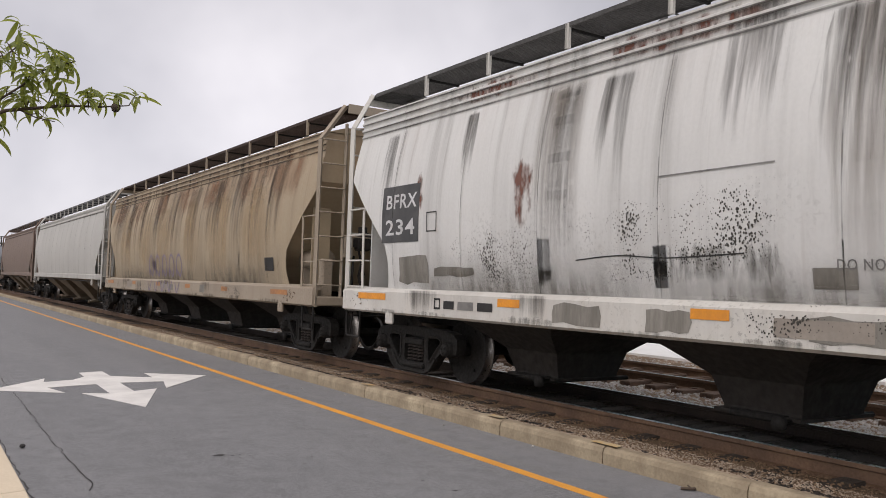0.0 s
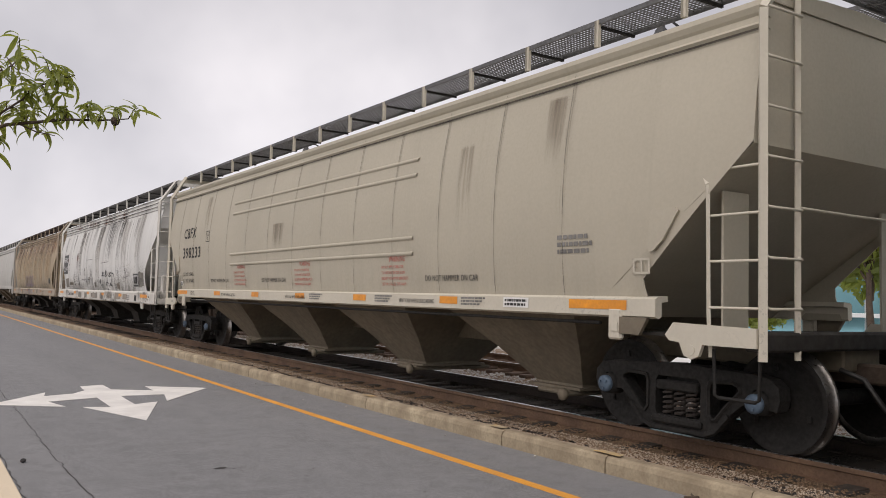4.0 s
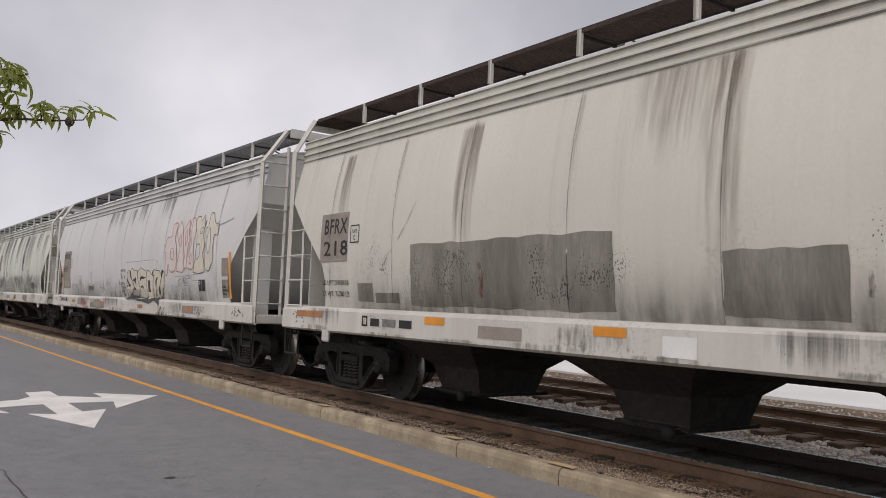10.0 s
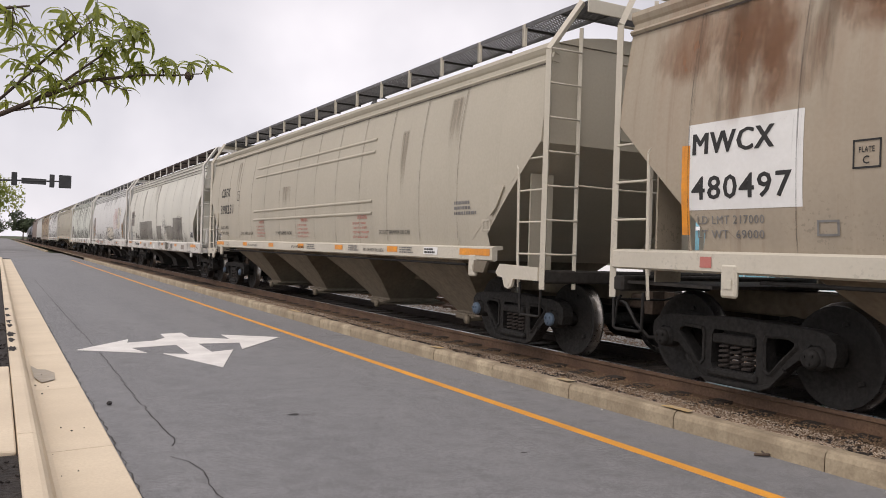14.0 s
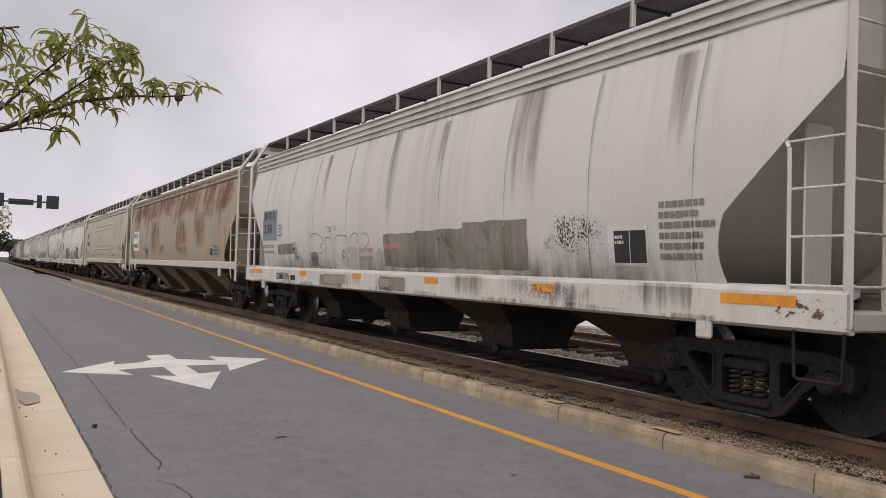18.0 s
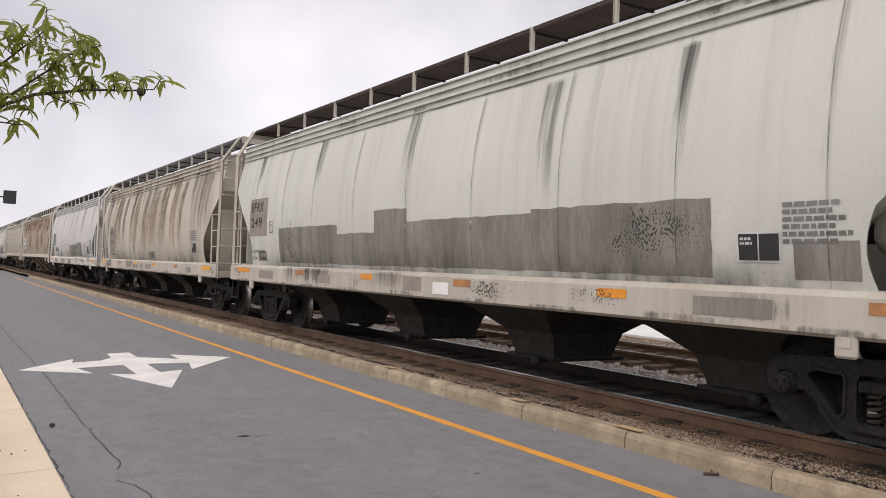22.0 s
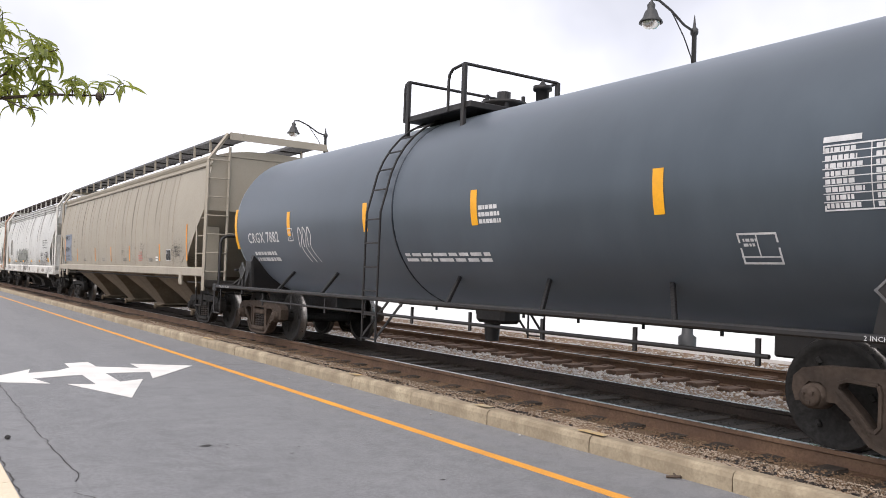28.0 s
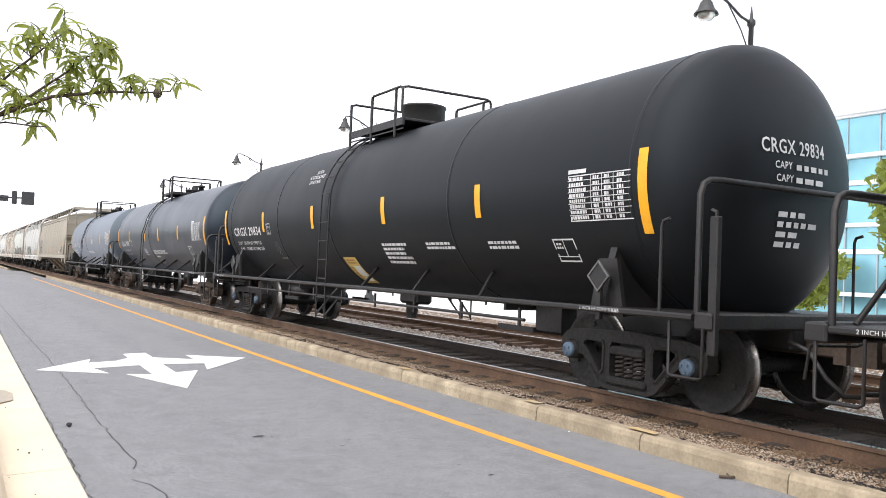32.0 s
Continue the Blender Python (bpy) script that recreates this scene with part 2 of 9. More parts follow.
AMBER = surface("amber_reflective_tape", (0.9, 0.42, 0.01), (0.75, 0.34, 0.01), 0.4, 0, 40, 6, 0.2, 0.003)
LABEL_YELLOW = surface("pale_yellow_label", (0.72, 0.52, 0.12), (0.6, 0.46, 0.16), 0.5, 0, 40, 6, 0.2, 0.003)
OLD_ORANGE = surface("faded_orange_tape", (0.5, 0.22, 0.07), (0.32, 0.15, 0.07), 0.6, 0, 30, 5, 0.2, 0.003)
INK = surface("black_stencil_paint", (0.014, 0.014, 0.014), (0.03, 0.029, 0.028), 0.7, 0, 60, 5, 0.2, 0.003)
FADED_INK = surface("faded_stencil_paint", (0.12, 0.115, 0.11), (0.24, 0.235, 0.225), 0.75, 0, 45, 4, 0.2, 0.003)
RED_INK = surface("red_stencil_paint", (0.42, 0.09, 0.07), (0.5, 0.2, 0.17), 0.7, 0, 60, 5, 0.2, 0.003)
FADED_RED = surface("sun_faded_red_stencil_paint", (0.36, 0.12, 0.1), (0.5, 0.3, 0.26), 0.7, 0, 40, 6, 0.2, 0.003)
WHITE_INK = surface("white_stencil_paint", (0.72, 0.72, 0.72), (0.5, 0.5, 0.5), 0.6, 0, 60, 5, 0.2, 0.003)
PATCH_GREY = surface("grey_cover_paint", (0.3, 0.283, 0.25), (0.155, 0.145, 0.124), 0.75, 0, 26, 2.2, 0.3, 0.004, (1, 1.6, 0.3))
PATCH_TAUPE = surface("taupe_cover_paint", (0.33, 0.29, 0.245), (0.25, 0.22, 0.19), 0.75, 0, 26, 3, 0.3, 0.004)
PATCH_BLUE = surface("blue_grey_cover_paint", (0.24, 0.27, 0.31), (0.19, 0.21, 0.25), 0.75, 0, 26, 3, 0.3, 0.004)
PATCH_BLACK = surface("black_cover_paint", (0.04, 0.042, 0.045), (0.09, 0.09, 0.09), 0.7, 0, 26, 3, 0.3, 0.004)
PATCH_WHITE = surface("fresh_white_panel", (0.8, 0.8, 0.78), (0.7, 0.7, 0.68), 0.6, 0, 26, 3, 0.2, 0.003)
SPRAY_BLACK = surface("black_spray_paint", (0.03, 0.03, 0.032), (0.09, 0.09, 0.09), 0.6, 0, 30, 4, 0.2, 0.003)
SPRAY_RED = surface("red_spray_paint", (0.5, 0.12, 0.11), (0.6, 0.32, 0.3), 0.6, 0, 30, 4, 0.2, 0.003)
SPRAY_CREAM = surface("cream_spray_paint", (0.67, 0.61, 0.48), (0.62, 0.58, 0.5), 0.6, 0, 30, 4, 0.2, 0.003)
SPRAY_PINK = surface("pale_pink_spray_paint", (0.62, 0.55, 0.52), (0.66, 0.63, 0.6), 0.6, 0, 30, 4, 0.2, 0.003)
SPRAY_PURPLE = surface("purple_spray_paint", (0.16, 0.12, 0.2), (0.22, 0.18, 0.24), 0.6, 0, 30, 4, 0.2, 0.003)


def worn_away(name, colour, stretch, scale, lo, hi, most, soft=0.25, detail=6.0, run=False, clusters=0.0):
    """Thin paint or dirt that lets the surface under it show through in streaks or specks, fading to its rim."""
    m, nt, ln, b = nodes_of(name)
    n = fractal(nt, ln, place_of(nt, ln, stretch), scale, detail, 0.62)
    t, sp = nt.new("ShaderNodeTexCoord"), nt.new("ShaderNodeSeparateXYZ")
    ln.new(t.outputs["Generated"], sp.inputs[0])
    side = times(nt, ln, sp.outputs["Y"], 0.5, "SUBTRACT")
    side = times(nt, ln, side, side)
    if run:
        # drips: even at the top, thinning out towards the foot, each to its own length
        rim = times(nt, ln, span(nt, ln, side, 0.05, 0.25, 0.0, soft), span(nt, ln, sp.outputs["Z"], 0.9, 0.0, 0.0, soft * 1.1), "ADD")
        rim = times(nt, ln, rim, span(nt, ln, sp.outputs["Z"], 0.96, 1.0, 0.0, soft * 0.5), "ADD")
    else:
        high = times(nt, ln, sp.outputs["Z"], 0.5, "SUBTRACT")
        rim = span(nt, ln, times(nt, ln, side, times(nt, ln, high, high), "ADD"), 0.04, 0.25, 0.0, soft)
    if clusters:
        cell = nt.new("ShaderNodeTexVoronoi")
        cell.inputs["Scale"].default_value = scale
        ln.new(place_of(nt, ln, stretch), cell.inputs["Vector"])
        warp = times(nt, ln, times(nt, ln, fractal(nt, ln, place_of(nt, ln), scale * 2.4, 2), 0.5, "SUBTRACT"), 0.5)
        n = times(nt, ln, times(nt, ln, 0.97, cell.outputs["Distance"], "SUBTRACT"), warp, "ADD")
        rim = times(nt, ln, rim, span(nt, ln, fractal(nt, ln, place_of(nt, ln), clusters, 3), 0.62, 0.38, -0.12, 0.3), "ADD")
    k = span(nt, ln, times(nt, ln, n, rim, "SUBTRACT"), lo, hi)
    # no hard border: nothing at the rim, whatever the noise
    k = times(nt, ln, k, span(nt, ln, side, 0.25, 0.10, 0.0, 1.0))
    k = times(nt, ln, k, span(nt, ln, sp.outputs["Z"], 0.0, 0.45 if run else 0.2, 0.0, 1.0))
    k = times(nt, ln, k, span(nt, ln, sp.outputs["Z"], 1.0, 0.96 if run else 0.85, 0.0, 1.0))
    ln.new(times(nt, ln, k, most), b.inputs["Alpha"])
    b.inputs["Base Color"].default_value, b.inputs["Roughness"].default_value = (*colour, 1), 0.8
    return m


STAIN = worn_away("black_run_off_stain", (0.06, 0.054, 0.047), (1, 7.5, 0.35), 1.7, 0.32, 0.72, 0.78, 0.17, 14, True)
BROWN_STAIN = worn_away("brown_run_off_stain", (0.17, 0.125, 0.085), (1, 6.0, 0.3), 1.7, 0.3, 0.74, 0.66, 0.15, 14, True)
ORANGE_RUST = worn_away("orange_rust_bloom", (0.28, 0.145, 0.08), (1, 1.7, 0.6), 2.2, 0.3, 0.7, 0.75, 0.2, 10)
SEAM_GRIME = worn_away("dirt_along_a_seam", (0.09, 0.08, 0.07), (1, 12.0, 0.5), 1.6, 0.40, 0.74, 0.6, 0.14, 8, True)
OCHRE_WASH = worn_away("ochre_rust_wash", (0.46, 0.33, 0.19), (1, 1.6, 0.3), 1.8, 0.28, 0.66, 0.5, 0.2, 8)
RUST_STAIN = worn_away("red_rust_stain", (0.19, 0.075, 0.05), (1, 3.2, 1.4), 2.4, 0.41, 0.58, 0.8, 0.2, 8)
MOSS = worn_away("black_mildew", (0.075, 0.072, 0.06), (1, 3.5, 0.8), 3.0, 0.40, 0.72, 0.7, 0.22, 9)
CHIPS = worn_away("chipped_paint_specks", (0.05, 0.045, 0.038), (1, 1, 0.8), 40.0, 0.61, 0.67, 0.92, 0.2, 2.0, clusters=1.6)
FINE_CHIPS = worn_away("fine_chipped_paint_specks", (0.07, 0.06, 0.05), (1, 1, 0.8), 42.0, 0.64, 0.7, 0.8, 0.2, 2.0, clusters=2.2)
RUST_CHIPS = worn_away("rusty_paint_chips", (0.13, 0.075, 0.045), (1, 1, 1.4), 10.0, 0.54, 0.58, 0.9, 0.2, 5)
WASH = worn_away("washed_grey_paint", (0.26, 0.265, 0.24), (1, 1.6, 0.8), 2.0, 0.22, 0.46, 0.85, 0.22)


def dirt_line(name, colour, scale, lo, hi, most):
    """Dirt packed into a groove or seam, darkened with its shade, uneven along it."""
    m, nt, ln, b = nodes_of(name)
    n = fractal(nt, ln, place_of(nt, ln), scale, 6, 0.65)
    ln.new(span(nt, ln, n, lo, hi, 0.25 * most, most), b.inputs["Alpha"])
    b.inputs["Base Color"].default_value, b.inputs["Roughness"].default_value = (*colour, 1), 0.85
    return m


def splash(name, colour, most):
    """Splashed dirt that thins out upwards from a ledge."""
    m, nt, ln, b = nodes_of(name)
    t, sp = nt.new("ShaderNodeTexCoord"), nt.new("ShaderNodeSeparateXYZ")
    ln.new(t.outputs["Generated"], sp.inputs[0])
    side = times(nt, ln, sp.outputs["Y"], 0.5, "SUBTRACT")
    rise = times(nt, ln, span(nt, ln, sp.outputs["Z"], 0.0, 1.0, 1.0, 0.0), span(nt, ln, times(nt, ln, side, side), 0.25, 0.06, 0.0, 1.0))
    n = fractal(nt, ln, place_of(nt, ln, (1, 2.0, 0.6)), 2.4, 9, 0.65)
    ln.new(times(nt, ln, times(nt, ln, rise, rise), span(nt, ln, n, 0.32, 0.68, 0.1, most)), b.inputs["Alpha"])
    b.inputs["Base Color"].default_value, b.inputs["Roughness"].default_value = (*colour, 1), 0.85
    return m


LEDGE_DIRT = splash("soft_brown_ledge_dirt", (0.11, 0.097, 0.078), 0.8)
SEAM_LINE = dirt_line("dirt_and_shadow_in_a_weld_seam", (0.075, 0.063, 0.052), 1.6, 0.42, 0.66, 0.7)
GROOVE_LINE = dirt_line("dirt_and_shade_in_a_groove", (0.045, 0.038, 0.034), 0.8, 0.3, 0.6, 0.78)
BLUE_CAP = surface("blue_bearing_cap", (0.1, 0.15, 0.21), (0.06, 0.09, 0.13), 0.6, 0.1, 30, 4, 0.3)


def enamel(name, colour, rough, index, sheen):
    """Smooth dark enamel with a thin film of road dust."""
    m, nt, ln, b = nodes_of(name)
    v = place_of(nt, ln, (1, 1, 0.4))
    dust = fractal(nt, ln, v, 1.2, 5)
    ln.new(blend(nt, ln, span(nt, ln, dust, 0.4, 0.75, 0, 0.5), colour, tuple(c * 1.8 for c in colour)), b.inputs["Base Color"])
    ln.new(span(nt, ln, dust, 0.3, 0.7, rough - 0.03, rough + 0.05), b.inputs["Roughness"])
    b.inputs["IOR"].default_value = index
    b.inputs["Sheen Weight"].default_value, b.inputs["Sheen Roughness"].default_value = sheen, 0.35
    b.inputs["Sheen Tint"].default_value = (0.62, 0.68, 0.8, 1)
    b.inputs["Specular Tint"].default_value = (0.72, 0.86, 1.0, 1)
    return m


RIM_GREY = surface("worn_grey_rim_paint", (0.17, 0.17, 0.17), (0.06, 0.06, 0.06), 0.6, 0, 40, 4, 0.2, 0.003)
TANK_FADED = enamel("faded_blue_grey_tank_enamel", (0.05, 0.06, 0.07), 0.4, 1.6, 0.5)
TANK_BLACK = enamel("black_tank_enamel", (0.0065, 0.0065, 0.0066), 0.48, 1.34, 0.05)
TANK_GLOSS = enamel("glossy_black_tank_enamel", (0.004, 0.0054, 0.0088), 0.31, 1.5, 0.14)
BLACK_RAIL = surface("black_painted_steel", (0.01, 0.01, 0.0115), (0.02, 0.017, 0.015), 0.5, 0.1, 30, 3, 0.2)
POLE_BLACK = surface("black_lamp_iron", (0.03, 0.032, 0.034), (0.05, 0.05, 0.05), 0.5, 0.2, 20, 2, 0.2)
BARK = surface("young_bark", (0.1, 0.07, 0.05), (0.05, 0.037, 0.028), 0.9, 0, 60, 6, 0.6)
LEAF = surface("green_leaf", (0.26, 0.29, 0.08), (0.1, 0.14, 0.035), 0.4, 0, 60, 9, 0.3, 0.004, (1, 1, 1), 0.7)


def let_light_through(m, colour, share):
    nt, ln = m.node_tree.nodes, m.node_tree.links
    back, mix = nt.new("ShaderNodeBsdfTranslucent"), nt.new("ShaderNodeMixShader")
    back.inputs["Color"].default_value, mix.inputs[0].default_value = (*colour, 1), share
    ln.new(nt["Principled BSDF"].outputs[0], mix.inputs[1])
    ln.new(back.outputs[0], mix.inputs[2])
    ln.new(mix.outputs[0], nt["Material Output"].inputs[0])


let_light_through(LEAF, (0.42, 0.46, 0.09), 0.5)
FAR_LEAF = surface("far_foliage", (0.075, 0.1, 0.05), (0.035, 0.05, 0.025), 0.9, 0, 6, 0.8, 0.6, 0.05)
BAND = surface("white_building_band", (0.78, 0.79, 0.8), (0.66, 0.67, 0.69), 0.6, 0, 6, 0.6, 0.1)
MULLION = surface("aluminium_mullion", (0.5, 0.52, 0.54), (0.4, 0.42, 0.44), 0.4, 0.7, 20, 2, 0.1)
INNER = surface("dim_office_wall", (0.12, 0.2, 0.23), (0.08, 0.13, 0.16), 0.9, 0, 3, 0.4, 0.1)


def glass(name, colour):
    m, nt, ln, b = nodes_of(name)
    v = place_of(nt, ln)
    ln.new(blend(nt, ln, span(nt, ln, fractal(nt, ln, v, 0.5, 2), 0.35, 0.65), colour, tuple(c * 0.75 for c in colour)), b.inputs["Base Color"])
    b.inputs["Roughness"].default_value, b.inputs["Metallic"].default_value = 0.08, 0.55
    return m


PANE = glass("blue_mirror_glass", (0.25, 0.52, 0.6))
LAMP_GLASS = glass("frosted_lamp_glass", (0.8, 0.8, 0.78))

from mathutils.geometry import tessellate_polygon

# ---- mesh tools ----


class Mesh:
    """Collects vertices and faces of one part."""

    def __init__(self):
        self.v, self.f, self.smooth, self.slot = [], [], [], []

    def add(self, verts, faces, smooth=False, slot=0):
        n = len(self.v)
        self.v += [tuple(p) for p in verts]
        self.f += [tuple(i + n for i in f) for f in faces]
        self.smooth += [smooth] * len(faces)
        self.slot += [slot] * len(faces)
        return self

    def box(self, x0, x1, y0, y1, z0, z1, c=0.0, slot=0):
        """A box; c: chamfer."""
        if not c:
            v = [(x, y, z) for x in (x0, x1) for y in (y0, y1) for z in (z0, z1)]
            return self.add(v, [(0, 1, 3, 2), (4, 6, 7, 5), (0, 4, 5, 1), (2, 3, 7, 6), (0, 2, 6, 4), (1, 5, 7, 3)], slot=slot)
        lo, hi, v, idx = (x0, y0, z0), (x1, y1, z1), [], {}
        for s in ((a, b, d) for a in (0, 1) for b in (0, 1) for d in (0, 1)):
            for ax in range(3):
                p = []
                for k in range(3):
                    e = hi[k] if s[k] else lo[k]
                    p.append(e if k == ax else e + (-c if s[k] else c))
                idx[s, ax] = len(v)
                v.append(p)
        f = []
        for ax in range(3):
            a, b = (ax + 1) % 3, (ax + 2) % 3
            for side in (0, 1):
                ring = []
                for pa, pb in ((0, 0), (1, 0), (1, 1), (0, 1)):
                    s = [0, 0, 0]
                    s[ax], s[a], s[b] = side, pa, pb
                    ring.append(idx[tuple(s), ax])
                f.append(ring if side else ring[::-1])
            for pa in (0, 1):
                for pb in (0, 1):
                    s0, s1 = [0, 0, 0], [0, 0, 0]
                    s0[a] = s1[a] = pa
                    s0[b] = s1[b] = pb
                    s1[ax] = 1
                    q = [idx[tuple(s0), a], idx[tuple(s1), a], idx[tuple(s1), b], idx[tuple(s0), b]]
                    f.append(q if pa != pb else q[::-1])
        for s in ((a, b, d) for a in (0, 1) for b in (0, 1) for d in (0, 1)):
            q = [idx[s, 0], idx[s, 1], idx[s, 2]]
            f.append(q if sum(s) % 2 else q[::-1])
        return self.add(v, f, slot=slot)

    def tube(self, pts, r, n=6, r2=None, slot=0, caps=True):
        pts = [Vector(p) for p in pts]
        v, f = [], []
        up = None
        for i, p in enumerate(pts):
            d = (pts[min(i + 1, len(pts) - 1)] - pts[max(i - 1, 0)]).normalized()
            if up is None:
                up = Vector((0, 0, 1)) if abs(d.z) < 0.9 else Vector((1, 0, 0))
            side = d.cross(up).normalized()
            up = side.cross(d).normalized()
            rr = r if r2 is None else r + (r2 - r) * i / max(len(pts) - 1, 1)
            v += [p + (side * math.cos(a) + up * math.sin(a)) * rr for a in (2 * math.pi * k / n for k in range(n))]
        for i in range(len(pts) - 1):
            f += [(i * n + k, i * n + (k + 1) % n, (i + 1) * n + (k + 1) % n, (i + 1) * n + k) for k in range(n)]
        self.add(v, f, n > 5, slot)
        if caps:
            m = len(v)
            self.add([v[k] for k in range(n)], [tuple(range(n))[::-1]], slot=slot)
            self.add([v[m - n + k] for k in range(n)], [tuple(range(n))], slot=slot)
        return self

    def prism(self, outline, axis, a, b, slot=0):
        """An outline in the two other axes, drawn out along an axis from a to b."""
        k, v = len(outline), []
        for t in (a, b):
            for p, q in outline:
                v.append({"x": (t, p, q), "y": (p, t, q), "z": (p, q, t)}[axis])
        f = [tuple(range(k))[::-1], tuple(range(k, 2 * k))] + [(i, (i + 1) % k, k + (i + 1) % k, k + i) for i in range(k)]
        return self.add(v, f, slot=slot)

    def grid(self, rows, smooth=True, closed=False, slot=0):
        n = len(rows[0])
        f = []
        for i in range(len(rows) - 1):
            for k in range(n if closed else n - 1):
                f.append((i * n + k, i * n + (k + 1) % n, (i + 1) * n + (k + 1) % n, (i + 1) * n + k))
        return self.add([p for row in rows for p in row], f, smooth, slot)

    def turn(self, profile, axis, centre, n=20, slot=0, smooth=True):
        """A turned body: (along, radius) pairs round an axis through centre."""
        rows = []
        for along, r in profile:
            row = []
            for k in range(n):
                a = 2 * math.pi * k / n
                c, s = r * math.cos(a), r * math.sin(a)
                d = {"x": (along, c, s), "y": (c, along, s), "z": (c, s, along)}[axis]
                row.append(tuple(centre[i] + d[i] for i in range(3)))
            rows.append(row)
        return self.grid(rows, smooth, True, slot)

    def data(self, name, mats):
        me = bpy.data.meshes.new(name)
        me.from_pydata(self.v, [], self.f)
        for m in mats:
            me.materials.append(m)
        me.polygons.foreach_set("use_smooth", self.smooth)
        if len(mats) > 1:
            me.polygons.foreach_set("material_index", self.slot)
        me.update()
        return me


SHARED = {}


def part(name, mesh, mats, parent=None, label="", at=None, key=None):
    """One mesh object under a thing or a part; key: alike pieces share their mesh."""
    mats = mats if isinstance(mats, (list, tuple)) else [mats]
    if key is not None and key in SHARED:
        me = SHARED[key]
    else:
        me = (mesh() if callable(mesh) else mesh).data(name, mats)
        if key is not None:
            SHARED[key] = me
    ob = new(name, me)
    if parent:
        ob.parent = parent
    if at is not None:
        ob.matrix_basis = at if isinstance(at, Matrix) else Matrix.Translation(at)
    return tagged(ob, label)


def thing(name, label, category, group="", at=(0, 0, 0)):
    ob = new(name)
    ob.empty_display_size = 0.2
    ob.matrix_basis = at if isinstance(at, Matrix) else Matrix.Translation(at)
    return tagged(ob, label, category, group)


def setting(name, mesh, mats, label=""):
    return tagged(part(name, mesh, mats), label, kind="structure")


def text_shape(words):
    """Flat letters as points and faces, 1 unit high, from the built-in font."""
    if ("text", words) not in SHARED:
        cu = bpy.data.curves.new("letters", "FONT")
        cu.body, cu.resolution_u, cu.space_character, cu.offset = words, 2, 1.1, 0.0 if set("MW") & set(words) else 0.015
        ob = bpy.data.objects.new("letters", cu)
        me = bpy.data.meshes.new_from_object(ob)
        v = np.array([tuple(p.co)[:2] for p in me.vertices]) if len(me.vertices) else np.zeros((0, 2))
        f = [tuple(p.vertices) for p in me.polygons]
        bpy.data.objects.remove(ob)
        bpy.data.curves.remove(cu)
        bpy.data.meshes.remove(me)
        if len(v):
            v = v - v.min(0)
            v = v / v[:, 1].max()
        SHARED["text", words] = (v, f)
    return SHARED["text", words]


# ---- the train: where its cars stand at the start, and how far it has rolled ----
XT, ZR = 7.28, 0.145
WHEEL_R = 0.457


def rolled(t):
    u = t / 32
    return 218.057 * u + 55.024 * u**2 - 39.25 * u**3 + 23.87 * u**4


def wheelset():
    m = Mesh()
    m.tube([(-1.0, 0, 0), (1.0, 0, 0)], 0.075, 10)
    for s in (-1, 1):
        prof = [(0.69, 0.10), (0.70, 0.20), (0.715, 0.36), (0.69, 0.41), (0.685, 0.478), (0.70, 0.488), (0.715, 0.474), (0.72, 0.457), (0.815, 0.452),
                (0.82, 0.41), (0.79, 0.38), (0.765, 0.22), (0.80, 0.15), (0.80, 0.10)]
        m.turn([(s * a, r) for a, r in prof[3:9]], "x", (0, 0, 0), 28, 1)
        m.turn([(s * a, r) for a, r in prof[:4]], "x", (0, 0, 0), 28, 0)
        m.turn([(s * a, r) for a, r in prof[8:]], "x", (0, 0, 0), 28, 0)
        for k in range(3):
            a = 2 * math.pi * k / 3
            m.box(s * 0.80 - 0.01, s * 0.80 + 0.01, 0.3 * math.cos(a) - 0.03, 0.3 * math.cos(a) + 0.03, 0.3 * math.sin(a) - 0.02, 0.3 * math.sin(a) + 0.02, 0.005)
    return m


